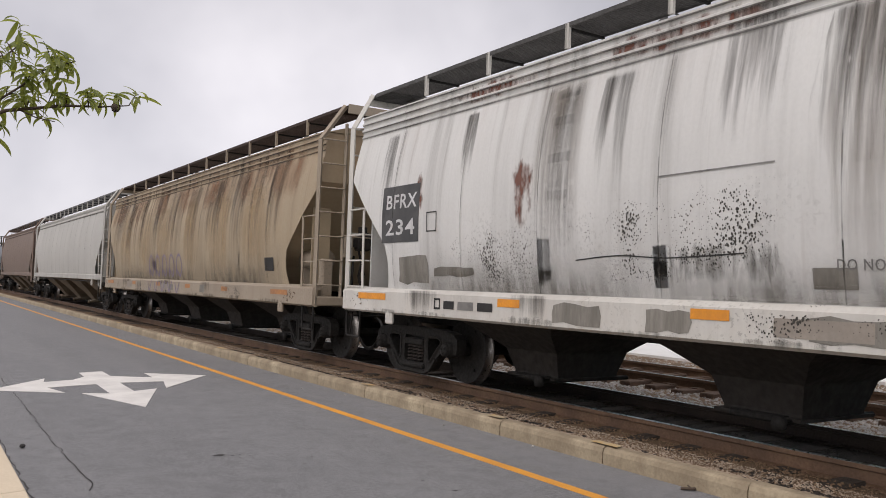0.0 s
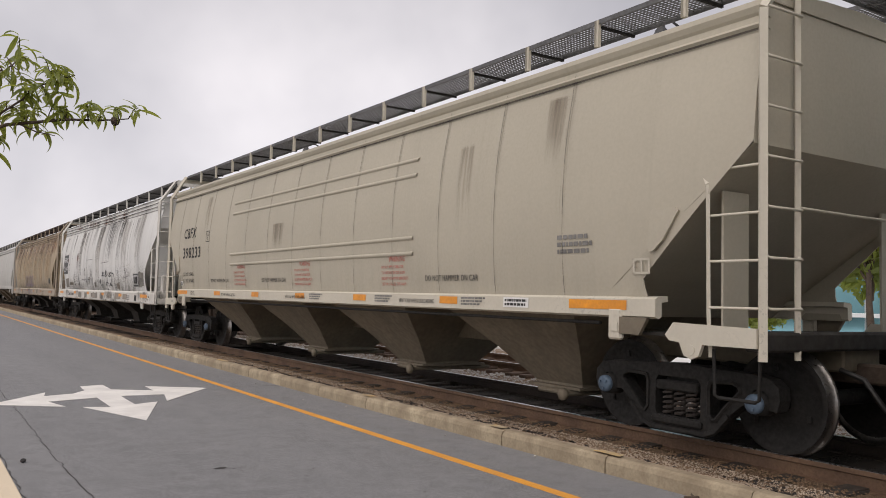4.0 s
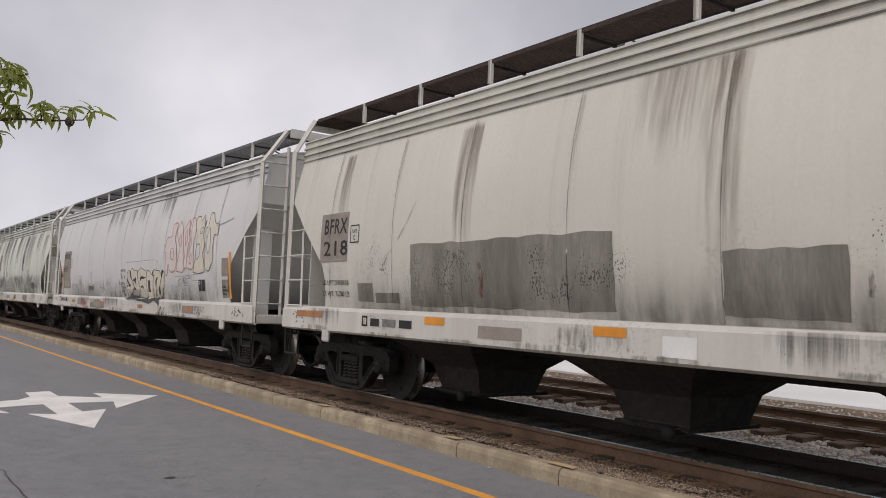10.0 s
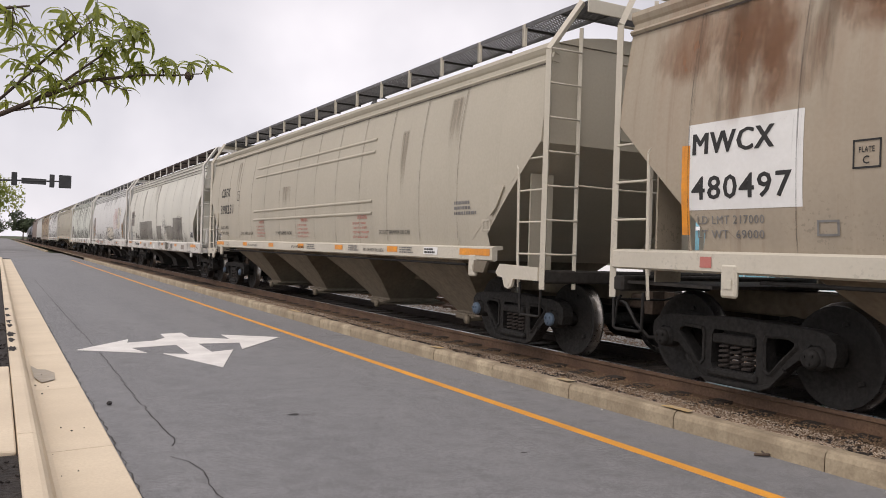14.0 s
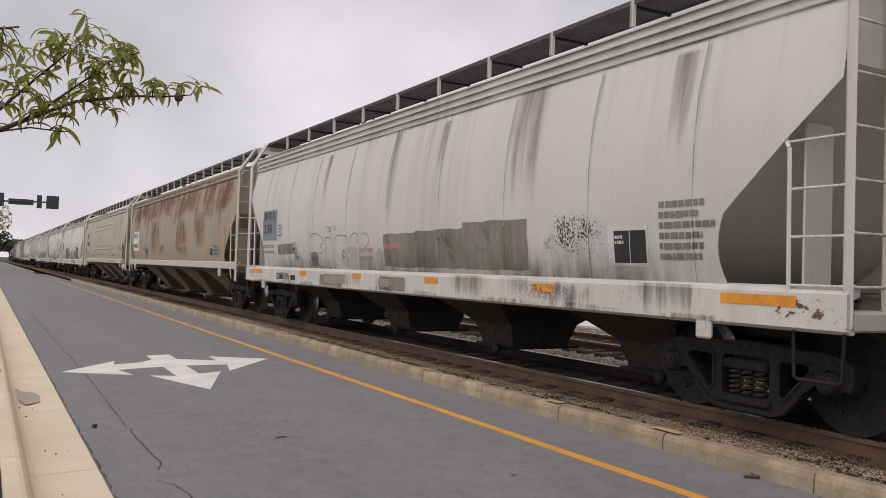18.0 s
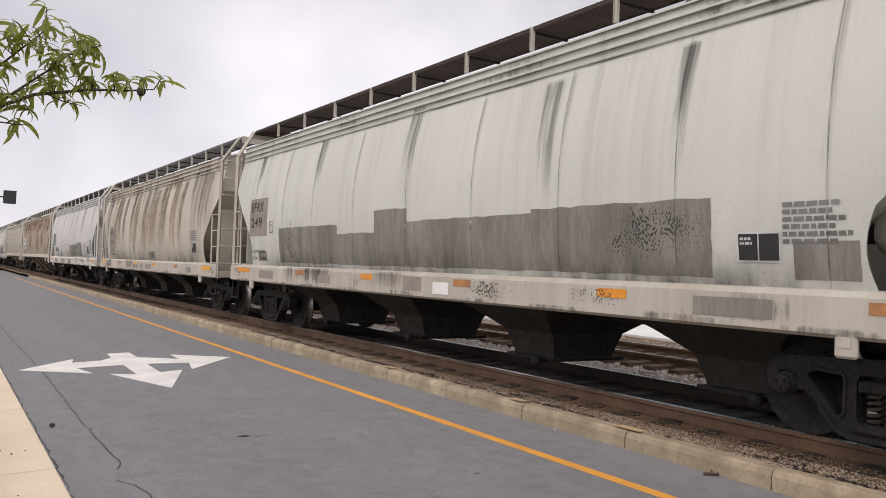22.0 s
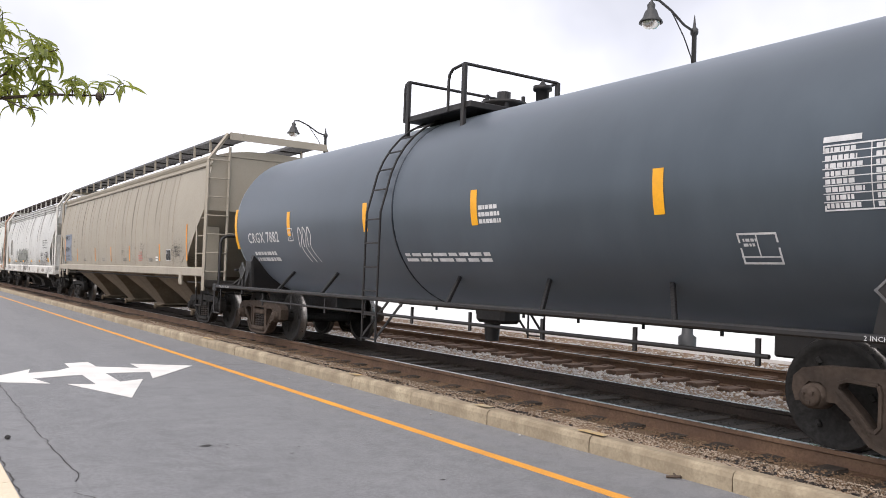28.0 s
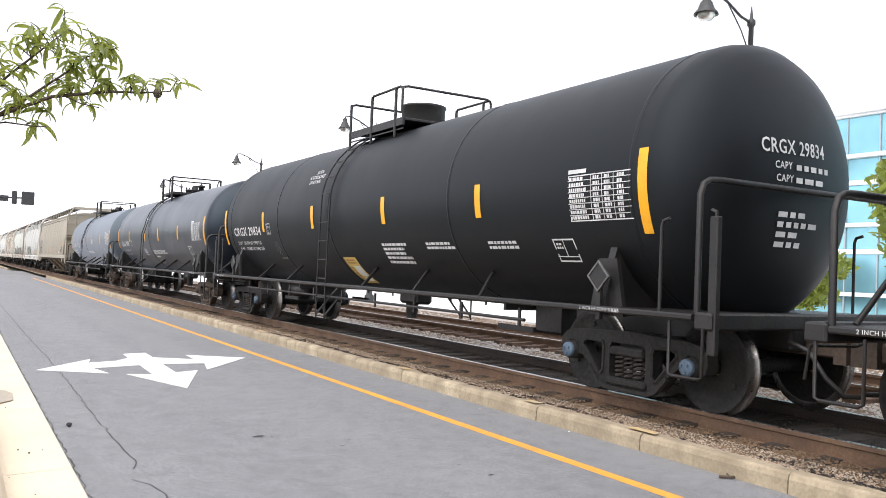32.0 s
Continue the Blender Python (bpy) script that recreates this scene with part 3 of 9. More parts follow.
def side_frame():
    """Cast side frame: one plate with two rounded windows, the spring opening and the axle jaws."""
    half = [(0.0, 0.11), (0.32, 0.11), (0.43, 0.15), (0.58, 0.31), (0.72, 0.42), (0.79, 0.42), (0.80, 0.53), (0.84, 0.57), (0.94, 0.57), (0.98, 0.53), (0.99, 0.41), (1.06, 0.40), (1.09, 0.50), (1.08, 0.60), (1.0, 0.67), (0.85, 0.70), (0.5, 0.71), (0.0, 0.735)]
    outer = half[:-1] + [(-y, z) for y, z in half[:0:-1]]
    window = [(0.38, 0.60), (0.62, 0.61), (0.69, 0.58), (0.70, 0.53), (0.64, 0.47), (0.53, 0.36), (0.44, 0.255), (0.40, 0.25), (0.365, 0.29), (0.36, 0.54)]
    nest = [(0.25, 0.23), (0.27, 0.27), (0.27, 0.55), (0.24, 0.60), (-0.24, 0.60), (-0.27, 0.55), (-0.27, 0.27), (-0.25, 0.23)]
    loops = [outer, window, [(-y, z) for y, z in window[::-1]], nest]
    flat = [p for loop in loops for p in loop]
    tris = tessellate_polygon([[Vector((y, z, 0)) for y, z in loop] for loop in loops])
    m, n = Mesh(), len(flat)
    m.add([(x, y, z) for x in (-0.075, 0.075) for y, z in flat], [tuple(t) for t in tris] + [tuple(i + n for i in t[::-1]) for t in tris])
    at = 0
    for loop in loops:
        k = len(loop)
        m.f += [(at + i, at + (i + 1) % k, n + at + (i + 1) % k, n + at + i) for i in range(k)]
        m.smooth += [False] * k
        m.slot += [0] * k
        at += k
    # raised rims round the windows and the spring seat
    for s in (-1, 1):
        m.tube([(-0.075, s * y, z) for y, z in window + window[:1]], 0.022, 5)
    m.tube([(-0.075, y, z) for y, z in outer[-3:] + outer[:4]], 0.03, 5)
    m.box(-0.12, 0.12, -0.3, 0.3, 0.15, 0.22, 0.02)
    m.box(-0.1, 0.11, -0.25, 0.25, 0.47, 0.56, 0.015)
    return m


def coil():
    m, turns, n = Mesh(), 5, 9
    m.tube([(0.055 * math.cos(2 * math.pi * i / n), 0.055 * math.sin(2 * math.pi * i / n), 0.235 * i / (turns * n)) for i in range(turns * n + 1)], 0.015, 5)
    return m


def bearing():
    m = Mesh()
    m.turn([(-0.12, 0.02), (-0.12, 0.10), (-0.02, 0.11), (0.05, 0.11), (0.05, 0.02)], "x", (0, 0, 0), 14)
    m.box(-0.05, 0.06, -0.11, 0.11, 0.06, 0.12, 0.01)
    return m


def bearing_cap():
    m = Mesh()
    m.turn([(-0.17, 0.0), (-0.17, 0.06), (-0.16, 0.085), (-0.12, 0.085)], "x", (0, 0, 0), 14)
    for k in range(3):
        a = 2 * math.pi * k / 3 + 0.4
        m.box(-0.185, -0.165, 0.045 * math.cos(a) - 0.012, 0.045 * math.cos(a) + 0.012, 0.045 * math.sin(a) - 0.012, 0.045 * math.sin(a) + 0.012)
    return m


WHEELS = []


def truck(car, y, frame_mat, cap_mat, ident):
    def bolster():
        m = Mesh()
        m.prism([(-1.02, 0.47), (-1.02, 0.6), (-0.5, 0.68), (0.5, 0.68), (1.02, 0.6), (1.02, 0.47), (0.5, 0.36), (-0.5, 0.36)], "y", -0.2, 0.2)
        m.turn([(0.66, 0.3), (0.74, 0.3), (0.74, 0.0)], "z", (0, 0, 0), 16)
        return m
    tr = part("truck", bolster, STEEL, car, "four-wheel freight truck with its swaying bolster", (0, y, 0), "bolster")
    for s in (-1, 1):
        fr = part("side_frame", side_frame, frame_mat, tr, "cast steel side frame with two open windows", (s * 1.03, 0, 0), ("frame", frame_mat.name))
        for k in (-0.14, 0, 0.14):
            part("coil_spring", coil, SPRING, tr, "", (s * 1.05, k, 0.235), "coil")
        for e in (-1, 1):
            flip = pose(s * 1.03, e * 0.889, WHEEL_R, 0, 0, 0 if s < 0 else 180)
            part("bearing", bearing, frame_mat, tr, "", flip, ("bearing", frame_mat.name))
            part("bearing_cap", bearing_cap, cap_mat, tr, "round roller-bearing end cap", flip, ("cap", cap_mat.name))
    for e in (-1, 1):
        w = part("wheelset", wheelset, [STEEL, TREAD], tr, "dark steel axle with two flanged wheels and bright worn treads", (0, e * 0.889, WHEEL_R), "wheelset")
        WHEELS.append((w, e * 0.889))

    def beam():
        m = Mesh()
        m.tube([(-0.72, 0.38, 0.36), (0.72, 0.38, 0.36)], 0.03, 6)
        m.tube([(-0.72, -0.38, 0.36), (0.72, -0.38, 0.36)], 0.03, 6)
        m.box(-0.76, -0.68, 0.36, 0.46, 0.28, 0.46, 0.01).box(-0.76, -0.68, -0.46, -0.36, 0.28, 0.46, 0.01)
        m.box(0.68, 0.76, 0.36, 0.46, 0.28, 0.46, 0.01).box(0.68, 0.76, -0.46, -0.36, 0.28, 0.46, 0.01)
        return m
    part("brake_beam", beam, STEEL, tr, "", (0, 0, 0), "brake_beam")
    return tr


def coupler(car, y, s):
    def build():
        m = Mesh()
        m.box(-0.09, 0.09, -0.7, 0.32, 0.62, 0.80, 0.02)
        m.prism([(-0.16, 0.25), (-0.16, 0.50), (-0.02, 0.56), (0.04, 0.48), (-0.04, 0.44), (-0.04, 0.36), (0.15, 0.36), (0.17, 0.24)], "z", 0.57, 0.85)
        return m
    part("coupler", build, RUSTY, car, "rusty knuckle coupler", pose(0, y, 0, 0, 0, 0 if s > 0 else 180), "coupler")

    def hose():
        m = Mesh()
        m.tube([(0.35, -0.1, 0.75), (0.36, 0.12, 0.68), (0.33, 0.28, 0.45), (0.26, 0.42, 0.30), (0.1, 0.52, 0.30)], 0.025, 7)
        return m
    part("brake_hose", hose, BLACK_RAIL, car, "black rubber brake hose", pose(0, y, 0, 0, 0, 0 if s > 0 else 180), "hose")

    def lever():
        m = Mesh()
        m.tube([(-1.45, -0.05, 0.86), (-1.40, 0.05, 0.82), (-0.7, 0.1, 0.80), (-0.2, 0.25, 0.86), (0, 0.3, 0.86)], 0.014, 6)
        m.tube([(-1.40, 0.05, 0.82), (-1.42, 0.08, 0.55)], 0.014, 6)
        return m
    part("uncoupling_lever", lever, STEEL, car, "bent uncoupling lever", pose(0, y, 0, 0, 0, 0 if s > 0 else 180), "lever" + str(s))


ROUND_SIDE = [(1.15, 1.485), (1.5, 1.55), (1.9, 1.59), (2.3, 1.60), (2.7, 1.58), (3.1, 1.52), (3.4, 1.45), (3.58, 1.405)]
FLAT_SIDE = [(1.15, 1.50), (1.5, 1.555), (1.9, 1.585), (2.3, 1.59), (2.7, 1.575), (3.1, 1.53), (3.5, 1.46), (3.84, 1.40)]


def side_x(profile, z):
    return float(np.interp(z, [p[0] for p in profile], [p[1] for p in profile]))


class Decals:
    """Paint, tape and letters that follow the curve of the car's near side."""

    def __init__(self, car, profile, half, sill=None):
        self.car, self.profile, self.sill, self.half = car, profile, sill, half

    def x(self, z, lift):
        if self.sill and z < self.sill[0]:
            return -(self.sill[1] + lift)
        return -(side_x(self.profile, z) + lift)

    def patch(self, y, z, w, h, mat, name="paint_patch", label="", lift=0.004, ragged=0.0, seed=0, lean=0.0):
        y, rnd = self.half - y, random.Random(seed)
        n = max(2, int(h / 0.1))
        m, rows = Mesh(), []
        cols = 2 if not ragged else max(4, int(w / 0.16))
        for i in range(n + 1):
            row = []
            for k in range(cols + 1):
                zz, yy = z + h * i / n, y - w * k / cols + lean * i / n
                if ragged:
                    zz += ragged * (rnd.random() - 0.5) * (1 if i in (0, n) else 0.2)
                    yy += ragged * (rnd.random() - 0.5) * (1 if k in (0, cols) else 0.2)
                row.append((self.x(zz, lift), yy, zz))
            rows.append(row)
        m.grid(rows, True)
        return part(name, m, mat, self.car, label)

    def words(self, y, z, h, words, mat, width=None, name="stencil", lift=0.007):
        y = self.half - y
        v, f = text_shape(words)
        sx = h if width is None else width / v[:, 0].max()
        m = Mesh()
        # letters with sharp inner corners are struck twice to match the weight of the rest
        for k in range(2 if set("MW") & set(words) else 1):
            m.add([(self.x(z + q * h, lift + 0.0006 * k), y - p * sx - 0.035 * h * k, z + q * h) for p, q in v], f)
        return part(name, m, mat, self.car, "stencilled lettering")

    def bars(self, y, z, w, h, lines, mat, seed=0, name="small_print", lift=0.006):
        """Rows of print too small to read."""
        y, rnd, m = self.half - y, random.Random(seed), Mesh()
        step = h / lines
        for i in range(lines):
            zz, yy = z + h - (i + 0.8) * step, y
            end = y - w * rnd.uniform(0.7, 1.0)
            while yy > end:
                ww = min(rnd.uniform(0.05, 0.16) * max(w, 0.3), yy - end + 0.01)
                a, b = self.x(zz, lift), self.x(zz + step * 0.6, lift)
                m.add([(a, yy, zz), (a, yy - ww, zz), (b, yy - ww, zz + step * 0.6), (b, yy, zz + step * 0.6)], [(0, 1, 2, 3)])
                yy -= ww + 0.025 * max(w, 0.4)
        return part(name, m, mat, self.car, "rows of small print")

    def outline(self, y, z, w, h, mat, t=0.03, name="plate_frame", lift=0.006):
        y, m = self.half - y, Mesh()
        for a, b, c, d in ((y, z, w, t), (y, z + h - t, w, t), (y, z, t, h), (y - w + t, z, t, h)):
            m.add([(self.x(b, lift), a, b), (self.x(b, lift), a - c, b), (self.x(b + d, lift), a - c, b + d), (self.x(b + d, lift), a, b + d)], [(0, 1, 2, 3)])
        return part(name, m, mat, self.car)

    def stroke(self, pts, width, mat, name="painted_stroke", lift=0.008, closed=False):
        """A sprayed line through (y, z) points, smoothed."""
        p = [Vector((self.half - a, z)) for a, z in pts]
        if closed:
            p.append(p[0])
        fine = []
        for i in range(len(p) - 1):
            a, b, c, d = p[max(i - 1, 0)], p[i], p[i + 1], p[min(i + 2, len(p) - 1)]
            for k in range(4):
                t = k / 4
                fine.append(0.5 * (2 * b + (c - a) * t + (2 * a - 5 * b + 4 * c - d) * t * t + (3 * b - a - 3 * c + d) * t**3))
        fine.append(p[-1])
        rows = []
        for i, q in enumerate(fine):
            d = (fine[min(i + 1, len(fine) - 1)] - fine[max(i - 1, 0)])
            d = d.normalized() if d.length else Vector((1, 0))
            n = Vector((-d.y, d.x)) * width / 2
            rows.append([(self.x((q + s * n).y, lift), (q + s * n).x, (q + s * n).y) for s in (-1, 1)])
        m = Mesh()
        m.grid(rows, False)
        return part(name, m, mat, self.car)

    def fill(self, pts, mat, name="painted_fill", lift=0.005):
        """A painted field within an outline, laid on the curve in level strips."""
        m, levels = Mesh(), sorted({p[1] for p in pts})
        fine = [z + (w - z) * k / n for z, w in zip(levels, levels[1:]) for n in [max(1, math.ceil((w - z) / 0.04))] for k in range(n)] + levels[-1:]
        edges = list(zip(pts, pts[1:] + pts[:1]))
        for z0, z1 in zip(fine, fine[1:]):
            z = (z0 + z1) / 2
            cut = sorted(((a + (c - a) * (z - b) / (d - b), a, b, c, d) for (a, b), (c, d) in edges if (b > z) != (d > z)))
            for e, g in zip(cut[::2], cut[1::2]):
                row = [(k[1] + (k[3] - k[1]) * (q - k[2]) / (k[4] - k[2]), q) for k, q in ((e, z0), (g, z0), (g, z1), (e, z1))]
                m.add([(self.x(q, lift), self.half - y, q) for y, q in row], [(0, 1, 2, 3)])
        return part(name, m, mat, self.car)


def body_shell(car, half, profile, slope_top, top, paint, run):
    """Side sheets, ends, slope sheets and the gussets under them, part by part."""
    end = half - 0.1
    flat = end - (slope_top - 1.15) / run

    def bottom(y):
        return max(1.15, slope_top - (end - abs(y)) * run)

    # the side sheets reach lower than the slope sheet between them
    side_top, side_run = (slope_top - 0.13, run) if top < 3.7 else (slope_top + 0.02, 0.93)

    def side_foot(y):
        return max(1.15, side_top - (end - abs(y)) * side_run)
    ys = [-end + i * (end - flat) / 4 for i in range(4)] + [-flat + i * 2 * flat / 24 for i in range(25)] + [flat + i * (end - flat) / 4 for i in range(1, 5)]
    n = 12
    bend = end - (side_top - 1.15) / side_run
    side_ys = [-end + i * (end - bend) / 4 for i in range(4)] + [-bend + i * 2 * bend / 24 for i in range(25)] + [bend + i * (end - bend) / 4 for i in range(1, 5)]
    for s in (-1, 1):
        rows = []
        for y in side_ys:
            zb = side_foot(y)
            rows.append([(s * side_x(profile, zb + (top - zb) * i / n), y, zb + (top - zb) * i / n) for i in range(n + 1)])
        part("side_sheet", Mesh().grid(rows if s > 0 else [r[::-1] for r in rows]), paint, car, "weathered curved side sheet")
    part("slope_sheet", Mesh().grid([[(s * side_x(profile, bottom(y)), y, bottom(y)) for s in (-1, 1)] for y in ys], False), paint, car, "sloping floor sheet")
    for e in (-1, 1):
        lid = 3.875 if top < 3.7 else 3.835
        zs = [slope_top + (lid - slope_top) * i / 5 for i in range(6)]
        part("end_panel", Mesh().add([(-side_x(profile, z), e * end, z) for z in zs] + [(side_x(profile, z), e * end, z) for z in zs[::-1]], [tuple(range(12))]), paint, car)
        for s in (-1, 1):
            rows = []
            for i in range(10):
                z = 1.15 + 0.82 * i / 9
                inner = end - (side_top - z) / side_run - 0.01
                cut = end - 1.08 - 0.12 * math.sin(math.pi * i / 9)
                cut = max(cut, inner + 0.012)
                rows.append([(s * (side_x(profile, z) - q), e * y, z) for q in (0.0, 0.012) for y in (inner, cut)])
            loop = [[r[0], r[1], r[3], r[2]] for r in rows]
            part("side_gusset", Mesh().grid(loop, False, True), paint, car, "side sheet with a rounded cut at the car's end")


def roof(half, x, z):
    m, e = Mesh(), half - 0.08
    arc = [(-x, z), (-x * 0.8, z + 0.09), (-x * 0.45, z + 0.16), (0, z + 0.185), (x * 0.45, z + 0.16), (x * 0.8, z + 0.09), (x, z)]
    m.prism(arc[::-1], "y", -e, e)
    return m


def fascia(half, s):
    """The ribbed band under the roof edge."""
    m, e = Mesh(), half - 0.09
    prof = [(1.36, 3.56), (1.415, 3.56), (1.425, 3.585), (1.40, 3.60), (1.40, 3.655), (1.425, 3.67), (1.425, 3.69), (1.40, 3.705), (1.40, 3.76), (1.425, 3.775),
            (1.425, 3.795), (1.40, 3.81), (1.40, 3.86), (1.42, 3.875), (1.42, 3.895), (1.36, 3.90)]
    m.prism([(s * a, b) for a, b in (prof if s < 0 else prof[::-1])], "y", -e, e)
    return m


def cornice(half, s):
    m, e = Mesh(), half - 0.09
    prof = [(1.36, 3.70), (1.41, 3.71), (1.44, 3.75), (1.46, 3.80), (1.45, 3.85), (1.40, 3.87), (1.36, 3.86)]
    m.prism([(s * a, b) for a, b in (prof if s < 0 else prof[::-1])], "y", -e, e)
    lip = [(1.36, 3.60), (1.455, 3.61), (1.475, 3.635), (1.455, 3.66), (1.36, 3.67)]
    m.prism([(s * a, b) for a, b in (lip if s < 0 else lip[::-1])], "y", -e, e)
    return m


def grating(length, open_mesh=False):
    """Walkway grating: deep bearing bars with cross bars, or a thinner open mesh."""
    m, w = Mesh(), 0.58
    deep, bars, pitch = (0.006, 12, 0.05) if open_mesh else (0.02, 14, 0.045)
    m.box(0, 0.014, 0, length, -0.04, 0.012).box(w - 0.014, w, 0, length, -0.04, 0.012)
    for k in range(1, bars):
        x = w * k / bars
        m.box(x - 0.005, x + 0.005, 0, length, -deep, 0.004)
    n = int(length / pitch)
    for k in range(n + 1):
        y = length * k / n
        m.box(0, w, y - 0.006, y + 0.006, -0.003, 0.005)
    return m


def roof_walk(car, half, z_roof, grate_mat, post_mat, bay=1.4):
    n = max(1, round(2 * half / bay))
    step = 2 * half / n
    for s in (-1, 1):
        for k in range(n):
            y = -half + k * step
            if s < 0:
                part("walk_grating", lambda: grating(step, grate_mat.name.startswith("galvanised")), grate_mat, car, "open steel walkway grating", pose(-1.16, y, 4.33), ("grate", round(step, 4), grate_mat.name))
            else:
                part("walk_grating", lambda: grating(step, grate_mat.name.startswith("galvanised")), grate_mat, car, "open steel walkway grating", pose(0.58, y, 4.33), ("grate", round(step, 4), grate_mat.name))
        for k in range(1, n):
            y = -half + k * step
            part("walk_post", lambda: Mesh().box(-0.02, 0.02, -0.03, 0.03, -0.29, 0.0).box(-0.02, 0.02, -0.002, 0.03, -0.29, 0.0), post_mat, car, "", (s * 1.15, y, 4.335), ("post", post_mat.name))
            part("walk_bracket", lambda: Mesh().box(-0.28, 0.28, -0.015, 0.015, -0.07, -0.04), STEEL, car, "", (s * 0.87, y, 4.33), "bracket")


def end_walk(car, half, grate_mat, post_mat):
    for e in (-1, 1):
        part("end_walk_grating", lambda: grating(2.3), grate_mat, car, "crosswise walkway grating at the car's end", pose(1.15, e * half - 0.29 - e * 0.1, 4.32, 0, 0, 90), ("endgrate", grate_mat.name))
        part("end_walk_board", lambda: Mesh().box(-1.17, 1.17, -0.012, 0.012, -0.14, 0.02, 0.004), post_mat, car, "", (0, e * (half + 0.2), 4.32), "endboard" + post_mat.name)


def ladders(car, half, mat, top=4.1, low=0.95, side_top=2.47, steps=0.39):
    """Corner, side and end ladders with their rungs and stirrups."""
    def stile(pts, w=0.035):
        m = Mesh()
        for a, b in zip(pts[:-1], pts[1:]):
            m.tube([a, b], w, 4)
        return m
    for e in (-1, 1):
        for s in (-1, 1):
            x, y = s * 1.55, e * (half - 0.03)
            la = part("corner_ladder", stile([(x, y, low), (x, y, 3.72), (s * 1.17, y + e * 0.12, top + 0.22)], 0.045), mat, car, "corner ladder stile bent in towards the roof walk")
            part("ladder_stile", stile([(s * 1.53, e * (half - 0.55), low), (s * 1.56, e * (half - 0.55), 1.2), (s * 1.58, e * (half - 0.55), side_top - 0.08), (s * 1.56, e * (half - 0.6), side_top)], 0.022), mat, la)
            for k in range(4):
                z = 1.27 + k * steps
                part("rung", lambda: Mesh().tube([(0, 0, 0), (0, 0.53, 0)], 0.013, 6), mat, la, "", pose(s * 1.56, e * (half - 0.03) - (0.53 if e > 0 else 0), z), "side_rung" + mat.name)
            part("stirrup", lambda: Mesh().tube([(0, 0, 0.4), (0, 0.01, 0.02), (0, 0.05, 0), (0, 0.4, 0), (0, 0.44, 0.02), (0, 0.45, 0.4)], 0.016, 6), STEEL, la, "bent steel stirrup step", (s * 1.55, y - (0.47 if e > 0 else -0.02), 0.52), "stirrup")
        for s in (-1, 1):
            en = part("end_ladder", stile([(s * 1.07, e * (half - 0.04), low), (s * 1.07, e * (half - 0.04), 4.05)], 0.032), mat, car, "end ladder stile")
            for k in range(7):
                z = 1.27 + k * 0.41
                part("rung", lambda: Mesh().tube([(0, 0, 0.03), (0.03, 0.06, 0), (0.45, 0.06, 0), (0.48, 0, 0.03)], 0.013, 6), mat, en, "", pose(s * 1.31 - 0.24, e * (half - 0.04), z) if e > 0 else pose(s * 1.31 + 0.24, e * (half - 0.04), z, 0, 0, 180), "end_rung" + mat.name)
        part("end_handrail", lambda: Mesh().tube([(-1.07, 0, 0), (-0.4, 0.06, -0.02), (0.4, 0.06, -0.02), (1.07, 0, 0)], 0.014, 6), mat, car, "", pose(0, e * (half - 0.03), 2.12, 0, 0, 0 if e > 0 else 180), "end_handrail" + mat.name)


def hopper(car, y, mat, rings, gate_mat=None):
    """A discharge hopper: rings of half width, half length and height, from its top down to the outlet."""
    def build():
        m, (p0, q0, low) = Mesh(), rings[-1]
        more = [(p0, q0, low - 0.03), (p0 + 0.09, q0 + 0.05, low - 0.03), (p0 + 0.09, q0 + 0.05, low - 0.06), (p0 - 0.05, q0 - 0.05, low - 0.06)]
        m.grid([[(-p, -q, z), (p, -q, z), (p, q, z), (-p, q, z)] for p, q, z in list(rings) + more], False, True)
        k = len(m.v)
        m.f.append((k - 4, k - 3, k - 2, k - 1))
        m.smooth.append(False)
        m.slot.append(0)
        return m
    h = part("hopper", build, mat, car, "tapered discharge hopper", (0, y, 0), ("hopper", mat.name, rings[0]))

    def gate():
        m = Mesh()
        m.box(-0.6, 0.6, -0.3, 0.3, 0.17, 0.24, 0.02)
        m.tube([(-0.75, -0.36, 0.2), (0.75, -0.36, 0.2)], 0.028, 8)
        m.turn([(-0.78, 0.0), (-0.78, 0.07), (-0.72, 0.07), (-0.72, 0.0)], "x", (0, -0.36, 0.2), 8)
        return m
    part("outlet_gate", gate, gate_mat or STEEL, h, "sliding outlet gate", (0, 0, 0), "gate" + (gate_mat or STEEL).name)


CARS = []


